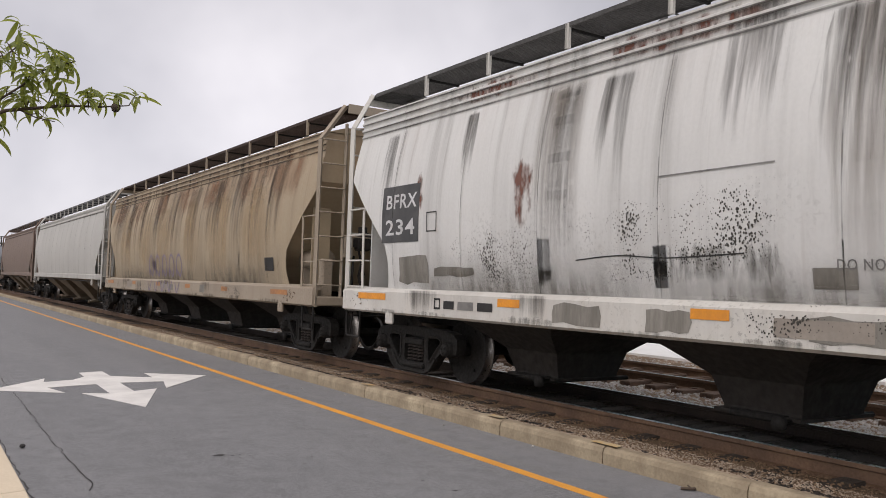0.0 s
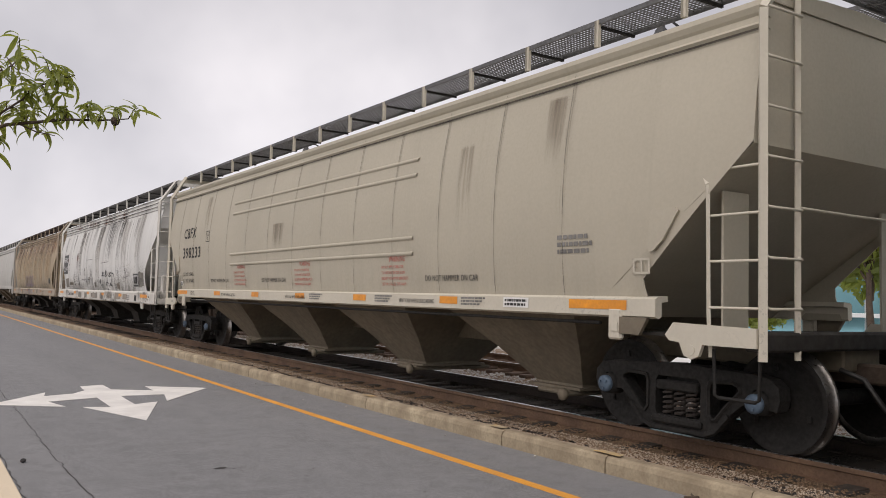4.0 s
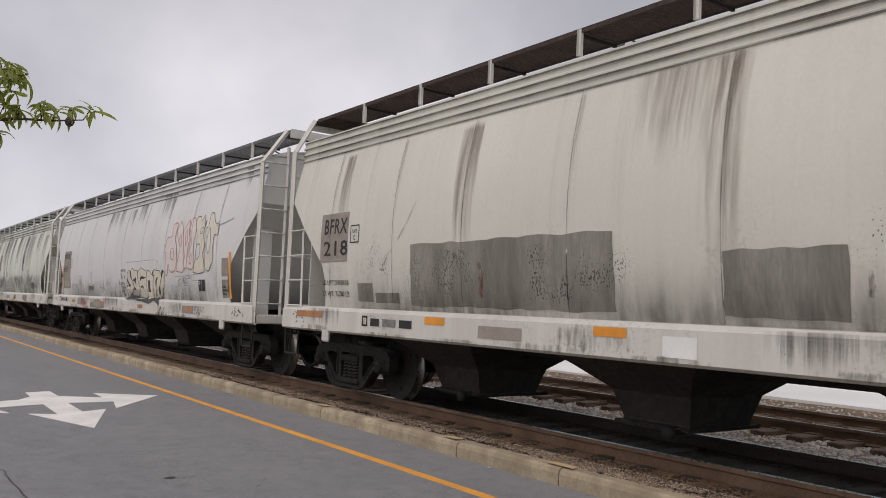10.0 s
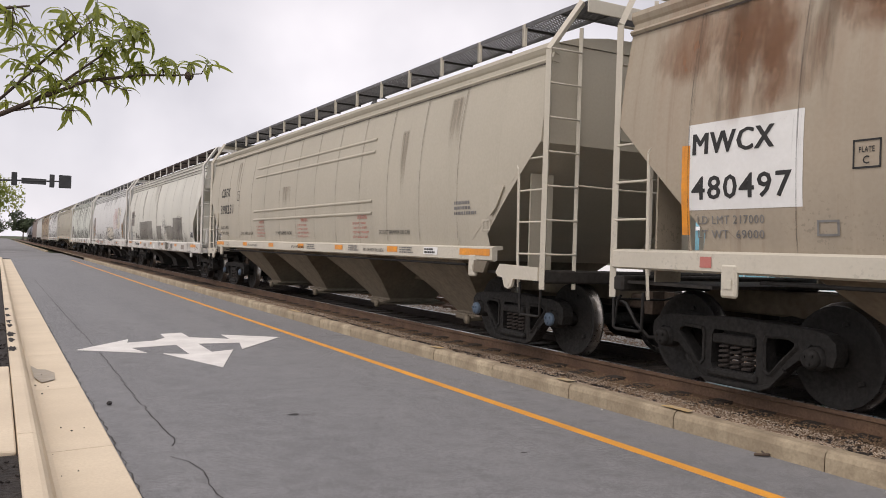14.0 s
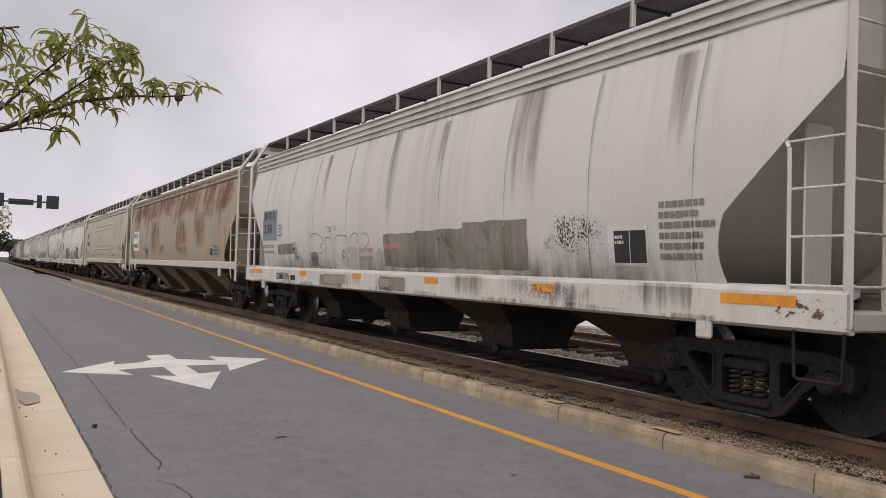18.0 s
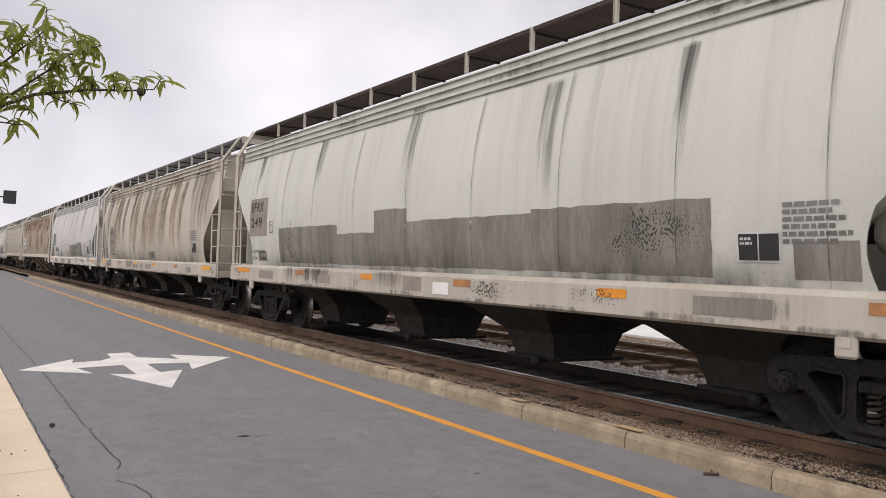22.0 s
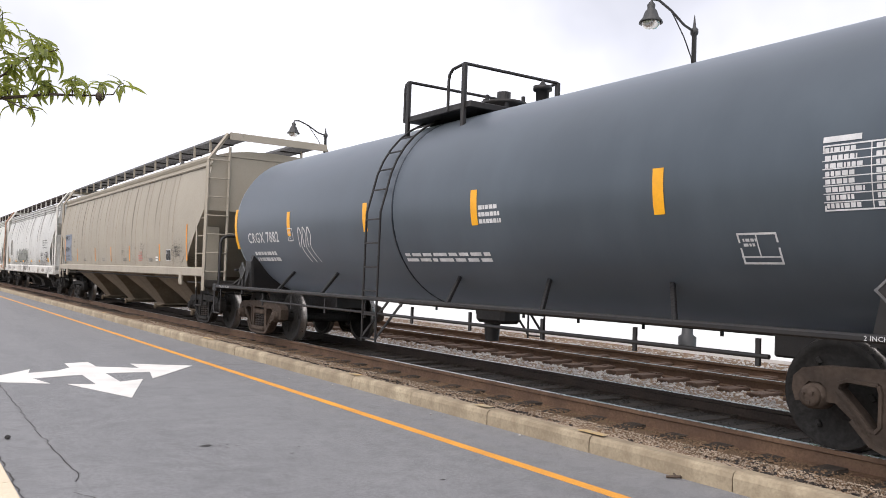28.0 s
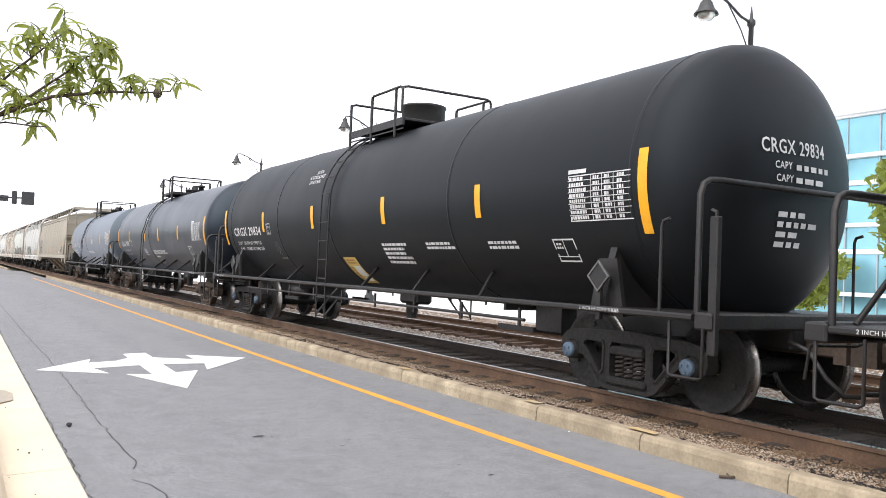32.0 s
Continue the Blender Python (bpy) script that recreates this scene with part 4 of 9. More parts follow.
def hopper_car(label, front, rear, paint, sill_paint, style, seams, grate=None, frame_mat=None, cap_mat=None, seam_mat=None, ladder_mat=None, brakes=False, hopper_mat=None, short_sill=False, wheel_front=False):
    """A covered hopper car between its front and rear end sills."""
    half, y = (front - rear) / 2, (front + rear) / 2
    car = thing("covered_hopper_car", label, "freight car", "cars of the passing train", (XT, y, ZR))
    CARS.append((car, y))
    round_one = style == "round"
    prof = ROUND_SIDE if round_one else FLAT_SIDE
    frame_mat, cap_mat, ladder_mat = frame_mat or STEEL, cap_mat or STEEL, ladder_mat or sill_paint
    body_shell(car, half, prof, 3.02 if round_one else 2.62, 3.6 if round_one else 3.80, paint, 0.9 if round_one else 0.74)
    part("roof_sheet", roof(half, 1.38, 3.88 if round_one else 3.84), paint, car)
    for s in (-1, 1):
        part("fascia", fascia(half, s) if round_one else cornice(half, s), paint, car, "ribbed band under the roof" if round_one else "rounded roof cornice")
    marks = (1.45, 3.13, 4.6, 6.3, 8.05, 9.75, 11.45, 13.1, 14.6) if round_one else [1.1 + 1.19 * k for k in range(int((2 * half - 1.5) / 1.19))]
    for k, mark in enumerate(marks):
        yy = half - mark

        def strip():
            m = Mesh()
            z1 = 3.56 if round_one else 3.7
            m.grid([[(-(side_x(prof, z) + q), w, z) for q, w in ((0.0, -0.02), (0.0032, -0.009), (0.0032, 0.009), (0.0, 0.02))] for z in [1.2 + (z1 - 1.2) * i / 10 for i in range(11)]])
            return m
        part("weld_seam", strip, seam_mat or paint, car, "", (0, yy, 0), ("seam", round_one, (seam_mat or paint).name))
        zt = 3.56 if round_one else 3.7
        grime = Mesh().grid([[(-(side_x(prof, z) + 0.008), w, z) for w in (-0.09, 0.0, 0.07)] for z in [1.36 + (zt - 1.36) * i / 10 for i in range(11)]])
        # thin dark line: seam dirt together with the seam's painted-in shadow
        line = Mesh().grid([[(-(side_x(prof, z) + 0.009), w, z) for w in (-0.007, 0.006)] for z in [1.27 + (zt - 1.27) * i / 10 for i in range(11)]])
        part("seam_line", line, SEAM_LINE, car, "", (0, yy, 0), ("seam_line", round_one))
        part("seam_dirt", grime, SEAM_GRIME, car, "", (0, yy, 0), ("seam_dirt", round_one))
    # dark strips under the ribs: dirt, with the grooves' shade in their colour
    for z, x in ((3.562, 1.43), (3.66, 1.4285), (3.765, 1.4285), (3.866, 1.424)) if round_one else ((3.695, 1.412), (3.6, 1.462)):
        for k in range(4):
            y0, y1 = -half + 0.1 + (2 * half - 0.2) * k / 4, -half + 0.1 + (2 * half - 0.2) * (k + 1) / 4
            part("groove_dirt", Mesh().add([(-x, y0, z - 0.014), (-x, y1, z - 0.014), (-x + 0.004, y1, z + 0.008), (-x + 0.004, y0, z + 0.008)], [(0, 1, 2, 3)]), GROOVE_LINE, car)
    roof_walk(car, half, 4.0, grate or GRATE, ladder_mat, 1.49 if round_one else 1.2)
    end_walk(car, half, grate or GRATE, ladder_mat)
    ladders(car, half, ladder_mat, low=0.95 if round_one else 0.85, side_top=2.47 if round_one else 2.4)
    for s in (-1, 1):
        m = Mesh()
        if round_one:
            prof_s = [(1.44, 1.27), (1.53, 1.255), (1.60, 1.21), (1.60, 0.93), (1.54, 0.90), (1.50, 0.91), (1.52, 0.96), (1.52, 1.17), (1.44, 1.2)]
            m.prism([(s * a, b) for a, b in (prof_s if s > 0 else prof_s[::-1])], "y", -half, half)
        else:
            prof_s = [(1.42, 1.36), (1.55, 1.35), (1.585, 1.33), (1.585, 1.17), (1.54, 1.15), (1.50, 1.17), (1.50, 1.30), (1.42, 1.31)]
            m.prism([(s * a, b) for a, b in (prof_s if s > 0 else prof_s[::-1])], "y", -half + (1.12 if short_sill else 0.05), half - (1.12 if short_sill else 0.05))
        part("side_sill", m, sill_paint, car, "pale side sill running the length of the car")
        for e in (-1, 1):
            part("jacking_pad", lambda: Mesh().box(-0.03, 0.03, -0.09, 0.09, -0.18, 0.12, 0.02).box(-0.04, 0.04, -0.05, 0.05, -0.1, -0.02), sill_paint, car, "", (s * 1.57, e * (half - (1.42 if round_one else 1.62)), 0.94 if round_one else 1.12), "pad" + sill_paint.name)
        if short_sill:
            for e in (-1, 1):
                flip = pose(s * 1.585, e * half, 0, 0, 0, 0 if e > 0 else 180)

                def corner():
                    m = Mesh()
                    m.prism([(-0.05, 0.95), (-0.05, 1.11), (-0.9, 1.13), (-0.99, 1.02), (-0.94, 0.97), (-0.83, 0.96), (-0.78, 0.85), (-0.7, 0.82), (-0.62, 0.85), (-0.58, 0.95)], "x", -0.018, 0.018)
                    m.tube([(-0.025, -0.7, 0.9), (0.025, -0.7, 0.9)], 0.045, 12)
                    return m
                part("corner_plate", corner, sill_paint, car, "low corner plate with a rounded pulling eye", flip, "corner_plate")
                part("jacking_plate", lambda: Mesh().prism([(-1.2, 1.16), (-1.55, 1.16), (-1.55, 1.0), (-1.3, 1.0)], "x", -0.02, 0.02), hopper_mat, car, "lifting and jacking plate", flip, "jacking_plate")
                part("gusset_plate", lambda: Mesh().prism([(-0.84, 2.12), (-0.88, 2.15), (-1.13, 2.16), (-1.17, 2.12), (-1.2, 1.8), (-1.17, 1.76), (-1.13, 1.77), (-1.02, 1.86)], "x", -0.012, 0.012), paint, car, "rounded stiffening plate", pose(s * 1.603, e * half, 0, 0, 0, 0 if e > 0 else 180), "gusset_plate" + paint.name)
    for e in (-1, 1):
        m = Mesh()
        m.box(-1.56, 1.56, e * (half - 0.1) - 0.1, e * (half - 0.1) + 0.1, 0.92, 1.08, 0.02)
        m.box(-1.5, 1.5, e * (half - 0.75) - 0.6, e * (half - 0.75) + 0.6, 1.0, 1.03)
        part("end_sill", m, UNDER if not round_one else sill_paint, car, "end platform and sill")
        m = Mesh()
        m.box(-0.3, 0.3, e * (half - 1.4) - 1.3, e * (half - 1.4) + 1.3, 0.72, 0.98, 0.02)
        part("draft_sill", m, UNDER if round_one else (hopper_mat or UNDER), car, "centre sill between truck and coupler")
        slope, run = (3.02, 0.9) if round_one else (2.62, 0.74)
        for s in (-1, 1):
            rise = slope - 0.42 * run - 0.03
            part("end_web", Mesh().box(min(s * 1.42, s * 1.08), max(s * 1.42, s * 1.08), e * (half - 0.52) - 0.012, e * (half - 0.52) + 0.012, 1.03, rise), paint, car, "upright web plate under the slope sheet")
        truck(car, e * (half - (1.35 if round_one else 1.27)), frame_mat, cap_mat, 0)
        coupler(car, e * half, e)
    step = 3.5 if not round_one else 3.28
    for k in (-1.5, -0.5, 0.5, 1.5):
        rings = ((1.42, 1.30, 1.12), (0.94, 0.77, 0.78), (0.6, 0.5, 0.54), (0.5, 0.42, 0.26)) if round_one else ((1.42, 1.24, 1.2), (0.86, 0.76, 0.69), (0.50, 0.42, 0.3))
        hopper(car, k * step, hopper_mat or UNDER, rings, gate_mat=hopper_mat)
    part("centre_beam", Mesh().box(-0.16, 0.16, -half + 2.5, half - 2.5, 0.75 if round_one else 0.70, 1.0, 0.01), UNDER if round_one else (hopper_mat or UNDER), car, "lengthwise beam above the outlets")
    xp, zp = (-0.5, 0.9) if round_one else (-1.5, 1.09)
    part("brake_pipe", Mesh().tube([(xp, -half + 1.9, zp), (xp, half - 1.9, zp)], 0.02, 6), STEEL, car)
    if brakes:
        m = Mesh()
        m.turn([(0.0, 0.0), (0.0, 0.1), (0.04, 0.18), (0.82, 0.18), (0.86, 0.1), (0.86, 0.0)], "y", (-1.08, -half + 0.6, 1.72), 18)
        m.box(-1.2, -0.95, -half + 0.72, -half + 0.77, 1.03, 1.56).box(-1.2, -0.95, -half + 1.28, -half + 1.33, 1.03, 1.56)
        tank = part("air_reservoir", m, sill_paint, car, "pale cylindrical air reservoir")
        part("reservoir_cap", lambda: Mesh().box(-0.09, 0.09, 0.0, 0.14, -0.09, 0.09, 0.02), UNDER, tank, "dark valve block", (-1.08, -half + 1.46, 1.72), "reservoir_cap")
        part("brake_gear_box", Mesh().box(-1.36, -1.16, -half + 0.16, -half + 0.34, 1.05, 1.72, 0.03), sill_paint, car, "upright pale gear casing")
        part("control_valve", lambda: Mesh().box(-0.12, 0.12, -0.1, 0.1, -0.16, 0.16, 0.03).box(-0.2, -0.1, -0.06, 0.06, -0.1, 0.06, 0.02).turn([(0.16, 0.08), (0.26, 0.08), (0.28, 0.0)], "z", (0, 0, 0), 10), UNDER, car, "grimy brake control valve", (-0.55, -half + 0.3, 2.05), "control_valve")
        part("relay_valve", lambda: Mesh().box(-0.09, 0.09, -0.08, 0.08, -0.2, 0.2, 0.02), sill_paint, car, "", (-0.85, -half + 0.3, 1.95), "relay_valve")
        for x, z0, z1, bend in ((-0.62, 1.0, 1.95, 0.1), (-0.5, 1.0, 1.9, -0.12), (-0.4, 1.0, 2.2, 0.06), (-0.7, 1.05, 1.8, -0.05), (-0.25, 1.0, 1.7, 0.1)):
            part("brake_pipe_run", Mesh().tube([(x, -half + 0.3, z0), (x + bend, -half + 0.26, (z0 + z1) / 2), (x, -half + 0.32, z1)], 0.022, 6), UNDER, car, "thin dark brake pipe")
        part("brake_cylinder", lambda: Mesh().turn([(0.0, 0.0), (0.0, 0.13), (0.3, 0.13), (0.34, 0.06), (0.6, 0.04), (0.6, 0.0)], "z", (0, 0, 0), 12), UNDER, car, "brake cylinder with its push rod", (-0.1, -half + 0.34, 1.05), "brake_cylinder")
    if wheel_front:
        m = Mesh()
        m.turn([(-0.02, 0.26), (-0.012, 0.285), (0.012, 0.285), (0.02, 0.26), (0.0, 0.235), (-0.02, 0.26)], "y", (0.4, half + 0.08, 1.87), 22)
        for k in range(6):
            a = 2 * math.pi * k / 6
            m.tube([(0.4, half + 0.05, 1.87), (0.4 + 0.25 * math.cos(a), half + 0.08, 1.87 + 0.25 * math.sin(a))], 0.014, 5)
        m.turn([(-0.2, 0.05), (0.06, 0.06), (0.08, 0.0)], "y", (0.4, half, 1.87), 10)
        part("hand_brake_wheel", m, STEEL, car, "round hand-brake wheel with six spokes")
    sill = (1.26, 1.60) if round_one else (1.345, 1.585)
    return car, Decals(car, prof, half, sill), half


class TankDecals(Decals):
    """The same for the round tank: the side's half width at a height."""

    def __init__(self, car, r, zc, half):
        self.car, self.r, self.zc, self.sill, self.half = car, r, zc, None, half

    def x(self, z, lift):
        return -(math.sqrt(max((self.r + lift) ** 2 - (z - self.zc) ** 2, 0.0)))


def tank_car(label, first_axle, last_axle, frame_mat, cap_mat, dome=False, r=1.41, zc=2.28, shell=None, hoop=(0.2, 2.03), cage=(-0.1, 1.35)):
    y, span_axles = (first_axle + last_axle) / 2, first_axle - last_axle
    half = span_axles / 2 + 0.62
    car = thing("tank_car", label, "tank car", "cars of the passing train", (XT, y, ZR))
    CARS.append((car, y))
    e0 = span_axles / 2 - 0.28
    m = Mesh()
    prof = [(-e0 - 0.62, 0.001)] + [(-e0 - 0.62 * math.sin(a), r * math.cos(a) + 0.001) for a in (math.pi / 2 * k / 7 for k in range(6, 0, -1))]
    prof += [(-e0, r), (-e0 + 0.04, r)] + [(-e0 + (2 * e0) * k / 8, r) for k in range(1, 8)] + [(e0 - 0.04, r), (e0, r)]
    prof += [(e0 + 0.62 * math.sin(a), r * math.cos(a) + 0.001) for a in (math.pi / 2 * k / 7 for k in range(1, 7))] + [(e0 + 0.62, 0.001)]
    m.turn(prof, "y", (0, 0, zc), 56)
    shell = shell or TANK_GLOSS
    part("tank_shell", m, shell, car, "long black cylindrical shell with domed heads")
    for yy in ((-e0 + 0.25, e0 - 0.25, 0.85, -3.4, 3.6) if dome else (0.78,)):
        part("shell_seam", lambda: Mesh().turn([(-0.03, r - 0.002), (-0.02, r + 0.007), (0.02, r + 0.007), (0.03, r - 0.002)], "y", (0, 0, zc), 48), shell, car, "", (0, yy, 0), ("tank_seam", r))
    for s in (-1, 1):
        m = Mesh()
        prof_s = [(1.47, 1.0), (1.56, 1.0), (1.575, 0.985), (1.575, 0.955), (1.56, 0.94), (1.52, 0.94), (1.51, 0.975), (1.47, 0.98)]
        m.prism([(s * a, b) for a, b in (prof_s if s > 0 else prof_s[::-1])], "y", -half + 0.22, half - 0.22)
        part("side_sill", m, BLACK_RAIL, car, "thin black side sill")
        for k in range(6):
            yy = -4.4 + k * 1.76
            if abs(yy - 0.4) < 0.7:
                continue
            part("sill_brace", lambda: Mesh().tube([(0, 0, 0), (0.42, 0.0, 0.0), (0.55, 0.5 * 1, 0.35)][::2], 0.03, 5), BLACK_RAIL, car, "", pose(s * 1.55, yy, 0.98) if s < 0 else pose(s * 1.55, yy, 0.98, 0, 0, 180), "sill_brace")
        for k in range(9):
            yy = -5.2 + k * 1.3
            part("pipe_hanger", lambda: Mesh().box(-0.012, 0.012, -0.02, 0.02, -0.22, 0.0), BLACK_RAIL, car, "", (s * 1.5, yy, 0.9), "hanger")
        m = Mesh()
        m.tube([(s * 1.5, -5.3, 0.76), (s * 1.5, 5.3, 0.76)], 0.022, 6)
        part("side_pipe", m, BLACK_RAIL, car)
    for e in (-1, 1):
        m = Mesh()
        m.box(-1.57, 1.57, e * (half - 0.1) - 0.1, e * (half - 0.1) + 0.1, 0.86, 1.02, 0.02)
        m.box(-1.5, 1.5, e * (half - 0.7) - 0.6, e * (half - 0.7) + 0.6, 0.97, 1.0)
        part("end_platform", m, BLACK_RAIL, car, "black end platform")
        m = Mesh()
        m.box(-0.32, 0.32, e * (half - 1.7) - 1.6, e * (half - 1.7) + 1.6, 0.66, 0.95, 0.02)
        part("draft_sill", m, BLACK_RAIL, car)
        for s in (-1, 1):
            m = Mesh()
            yc = e * (half - 1.55)
            m.prism([(s * 0.3, 0.9), (s * 1.46, 0.9), (s * 1.44, 1.1), (s * 1.30, 1.62), (s * 0.9, 1.2)][::s], "y", yc - 0.05, yc + 0.05)
            m.prism([(yc - 0.26, 0.9), (yc + 0.26, 0.9), (yc + 0.14, 1.5), (yc - 0.14, 1.5)], "x", s * 1.36 - 0.025, s * 1.36 + 0.025)
            part("tank_saddle", m, BLACK_RAIL, car, "upright saddle plate holding the shell")
            hold = part("placard_holder", Mesh().box(-0.01, 0.01, -0.125, 0.125, -0.125, 0.125, 0.006), BLACK_RAIL, car, "tilted square placard holder", pose(s * 1.5, e * (half - 1.55), 1.31, 45), "placard")
            part("placard_rim", lambda: Mesh().box(-0.004, 0.004, -0.12, 0.12, 0.1, 0.118).box(-0.004, 0.004, -0.12, 0.12, -0.118, -0.1).box(-0.004, 0.004, -0.118, -0.1, -0.1, 0.1).box(-0.004, 0.004, 0.1, 0.118, -0.1, 0.1), RIM_GREY, hold, "pale worn rim of the placard", (s * 0.0145, 0, 0), "placard_rim")
            part("holder_arm", lambda: Mesh().box(-0.02, 0.02, -0.03, 0.03, -0.5, 0.0), BLACK_RAIL, car, "", (s * 1.48, e * (half - 1.55), 1.36), "holder_arm")
            if dome:
                part("grab_iron", lambda: Mesh().tube([(0, 0, 0.95), (0, 0, 1.8), (0, 0.02, 1.86), (0, 0.1, 1.88)], 0.018, 6), BLACK_RAIL, car, "", pose(s * 1.52, e * (half - 0.66), 0, 0, 0, 0 if e > 0 else 180), "tank_grab")
            part("stirrup", lambda: Mesh().tube([(0, 0, 0.5), (0, 0, 0.02), (0, 0.04, 0), (0, 0.36, 0), (0, 0.4, 0.02), (0, 0.4, 0.5)], 0.016, 6), BLACK_RAIL, car, "", (s * 1.55, e * (half - 0.3) - 0.2, 0.42), "tank_stirrup")
            if dome:
                part("corner_stand", lambda: Mesh().box(-0.035, 0.035, -0.045, 0.045, -0.36, 0.88, 0.01).tube([(0, 0.0, 0.88), (0.0, 0.0, 0.92), (0.0, 0.05, 0.94)], 0.018, 5), BLACK_RAIL, car, "upright corner channel", (s * 1.5, e * (half - 0.03), 1.0), "stand")
        yr, zh = e * (half - hoop[0]), hoop[1]
        part("end_handrail", Mesh().tube([(-1.5, yr, 1.0), (-1.5, yr, zh - 0.15), (-1.46, yr, zh - 0.05), (-1.38, yr, zh - 0.01), (-1.25, yr, zh), (1.25, yr, zh), (1.38, yr, zh - 0.01), (1.46, yr, zh - 0.05), (1.5, yr, zh - 0.15), (1.5, yr, 1.0)], 0.03, 8), BLACK_RAIL, car, "black tubular hoop across the car's end")
        if not dome:
            for s in (-1, 1):
                part("hoop_brace", lambda: Mesh().tube([(-0.05, 0, zh - 0.05), (-1.2, 0, 1.0)], 0.026, 6), BLACK_RAIL, car, "", pose(0, yr, 0, 0, 0, 0 if s < 0 else 180), "hoop_brace")
        if dome:
            part("brake_rigging", lambda: Mesh().box(-0.35, 0.35, -0.45, 0.1, 0.5, 0.92, 0.04).turn([(-0.5, 0.0), (-0.5, 0.14), (0.3, 0.14), (0.3, 0.0)], "y", (-0.62, 0, 0.74), 12).box(-0.8, 0.8, -0.55, -0.5, 0.8, 0.9).box(-0.85, -0.8, -0.6, 0.2, 0.55, 0.62).box(0.8, 0.85, -0.6, 0.2, 0.55, 0.62), BLACK_RAIL, car, "dark brake cylinder and levers under the shell", pose(0, e * (half - 3.7), 0, 0, 0, 0 if e > 0 else 180), "tank_brakes")
        truck(car, e * (span_axles / 2 - 0.889), frame_mat, cap_mat, 0)
        coupler(car, e * half, e)
    def brake_gear():
        m = Mesh()
        m.box(-0.75, -0.35, -0.2, 0.1, 1.0, 1.3, 0.04).box(-0.2, 0.25, -0.15, 0.12, 1.02, 1.22, 0.03).box(-1.3, 0.9, -0.06, 0.02, 1.3, 1.34, 0.01)
        for x, z0, z1 in ((-1.2, 1.0, 1.34), (-0.9, 1.0, 1.5), (-0.55, 1.3, 1.55), (-0.1, 1.2, 1.45), (0.4, 1.0, 1.4), (0.8, 1.0, 1.34)):
            m.tube([(x, 0, z0), (x + 0.08, 0.03, (z0 + z1) / 2), (x, -0.05, z1)], 0.03, 6)
        m.turn([(-0.02, 0.2), (0.02, 0.22), (0.03, 0.19), (-0.02, 0.2)], "y", (-0.55, 0.16, 1.42), 16)
        return m
    part("hand_brake_gear", brake_gear, BLACK_RAIL, car, "tangle of black brake pipes, levers and boxes on the end platform", (0, half - 0.55, 0), "hand_brake_gear")
    on_sill = Decals(car, [(0.0, 1.577), (2.0, 1.577)], half)
    for a in (0.45, 2 * half - 1.75):
        on_sill.words(a, 0.955, 0.035, "2 INCH HF COMP SHOES", WHITE_INK, 0.6, "sill_stencil", 0.004)
    # ladder up the near side, walkway and valve housing on top
    for s in (-1, 1):
        yl = 0.82 if dome else 1.05

        def arc(off):
            return [(s * 1.56, yl + off, 0.35), (s * 1.56, yl + off, 1.0), (s * 1.55, yl + off, 2.2)] + [(s * (r + 0.07) * math.cos(a), yl + off, zc + (r + 0.07) * math.sin(a)) for a in (radians(d) for d in range(10, 78, 9))]
        la = part("tank_ladder", Mesh().tube(arc(-0.2), 0.017, 5).tube(arc(0.2), 0.017, 5), BLACK_RAIL, car, "black ladder curving up over the shell")
        for off in (-0.2, 0.2):
            part("ladder_brace", Mesh().tube([(s * 1.56, yl + off, 0.42), (s * 1.1, yl + off, 0.97)], 0.02, 5), BLACK_RAIL, la, "slanting brace at the ladder's foot")
        for z in [0.4 + 0.34 * k for k in range(6)]:
            part("rung", lambda: Mesh().tube([(0, -0.2, 0), (0, 0.2, 0)], 0.013, 5), BLACK_RAIL, la, "", (s * 1.56, yl, z), "tank_rung")
        for d in range(10, 78, 12):
            a = radians(d)
            part("rung", lambda: Mesh().tube([(0, -0.2, 0), (0, 0.2, 0)], 0.013, 5), BLACK_RAIL, la, "", (s * (r + 0.07) * math.cos(a), yl, zc + (r + 0.07) * math.sin(a)), "tank_rung")
    top = zc + r
    if dome:
        m = Mesh()
        m.box(-0.9, 0.9, -0.85, 1.35, top - 0.02, top + 0.03, 0.01)
        part("top_platform", m, BLACK_RAIL, car, "walkway platform on the crown")
        for s in (-1, 1):
            part("platform_skirt", lambda: Mesh().box(-0.02, 0.02, -0.85, 1.35, -0.1, 0.03).box(-0.01, 0.01, -0.85, 1.35, -0.17, -0.15), BLACK_RAIL, car, "", (s * 0.89, 0, top), "skirt")
            for yy in (1.3, 0.38, -0.56):
                part("rail_post", lambda: Mesh().tube([(0, 0, -0.28), (0, 0, 0.56)], 0.026, 6), BLACK_RAIL, car, "", (s * 0.9, yy, top), "rail_post")
        for yy in (-0.8, 1.3):
            part("cross_rail", lambda: Mesh().tube([(-0.9, 0, 0.5), (-0.88, 0, 0.55), (-0.8, 0, 0.57), (0.8, 0, 0.57), (0.88, 0, 0.55), (0.9, 0, 0.5), (0.9, 0, 0.1)], 0.023, 7), BLACK_RAIL, car, "", (0, yy, top), "cross_rail")
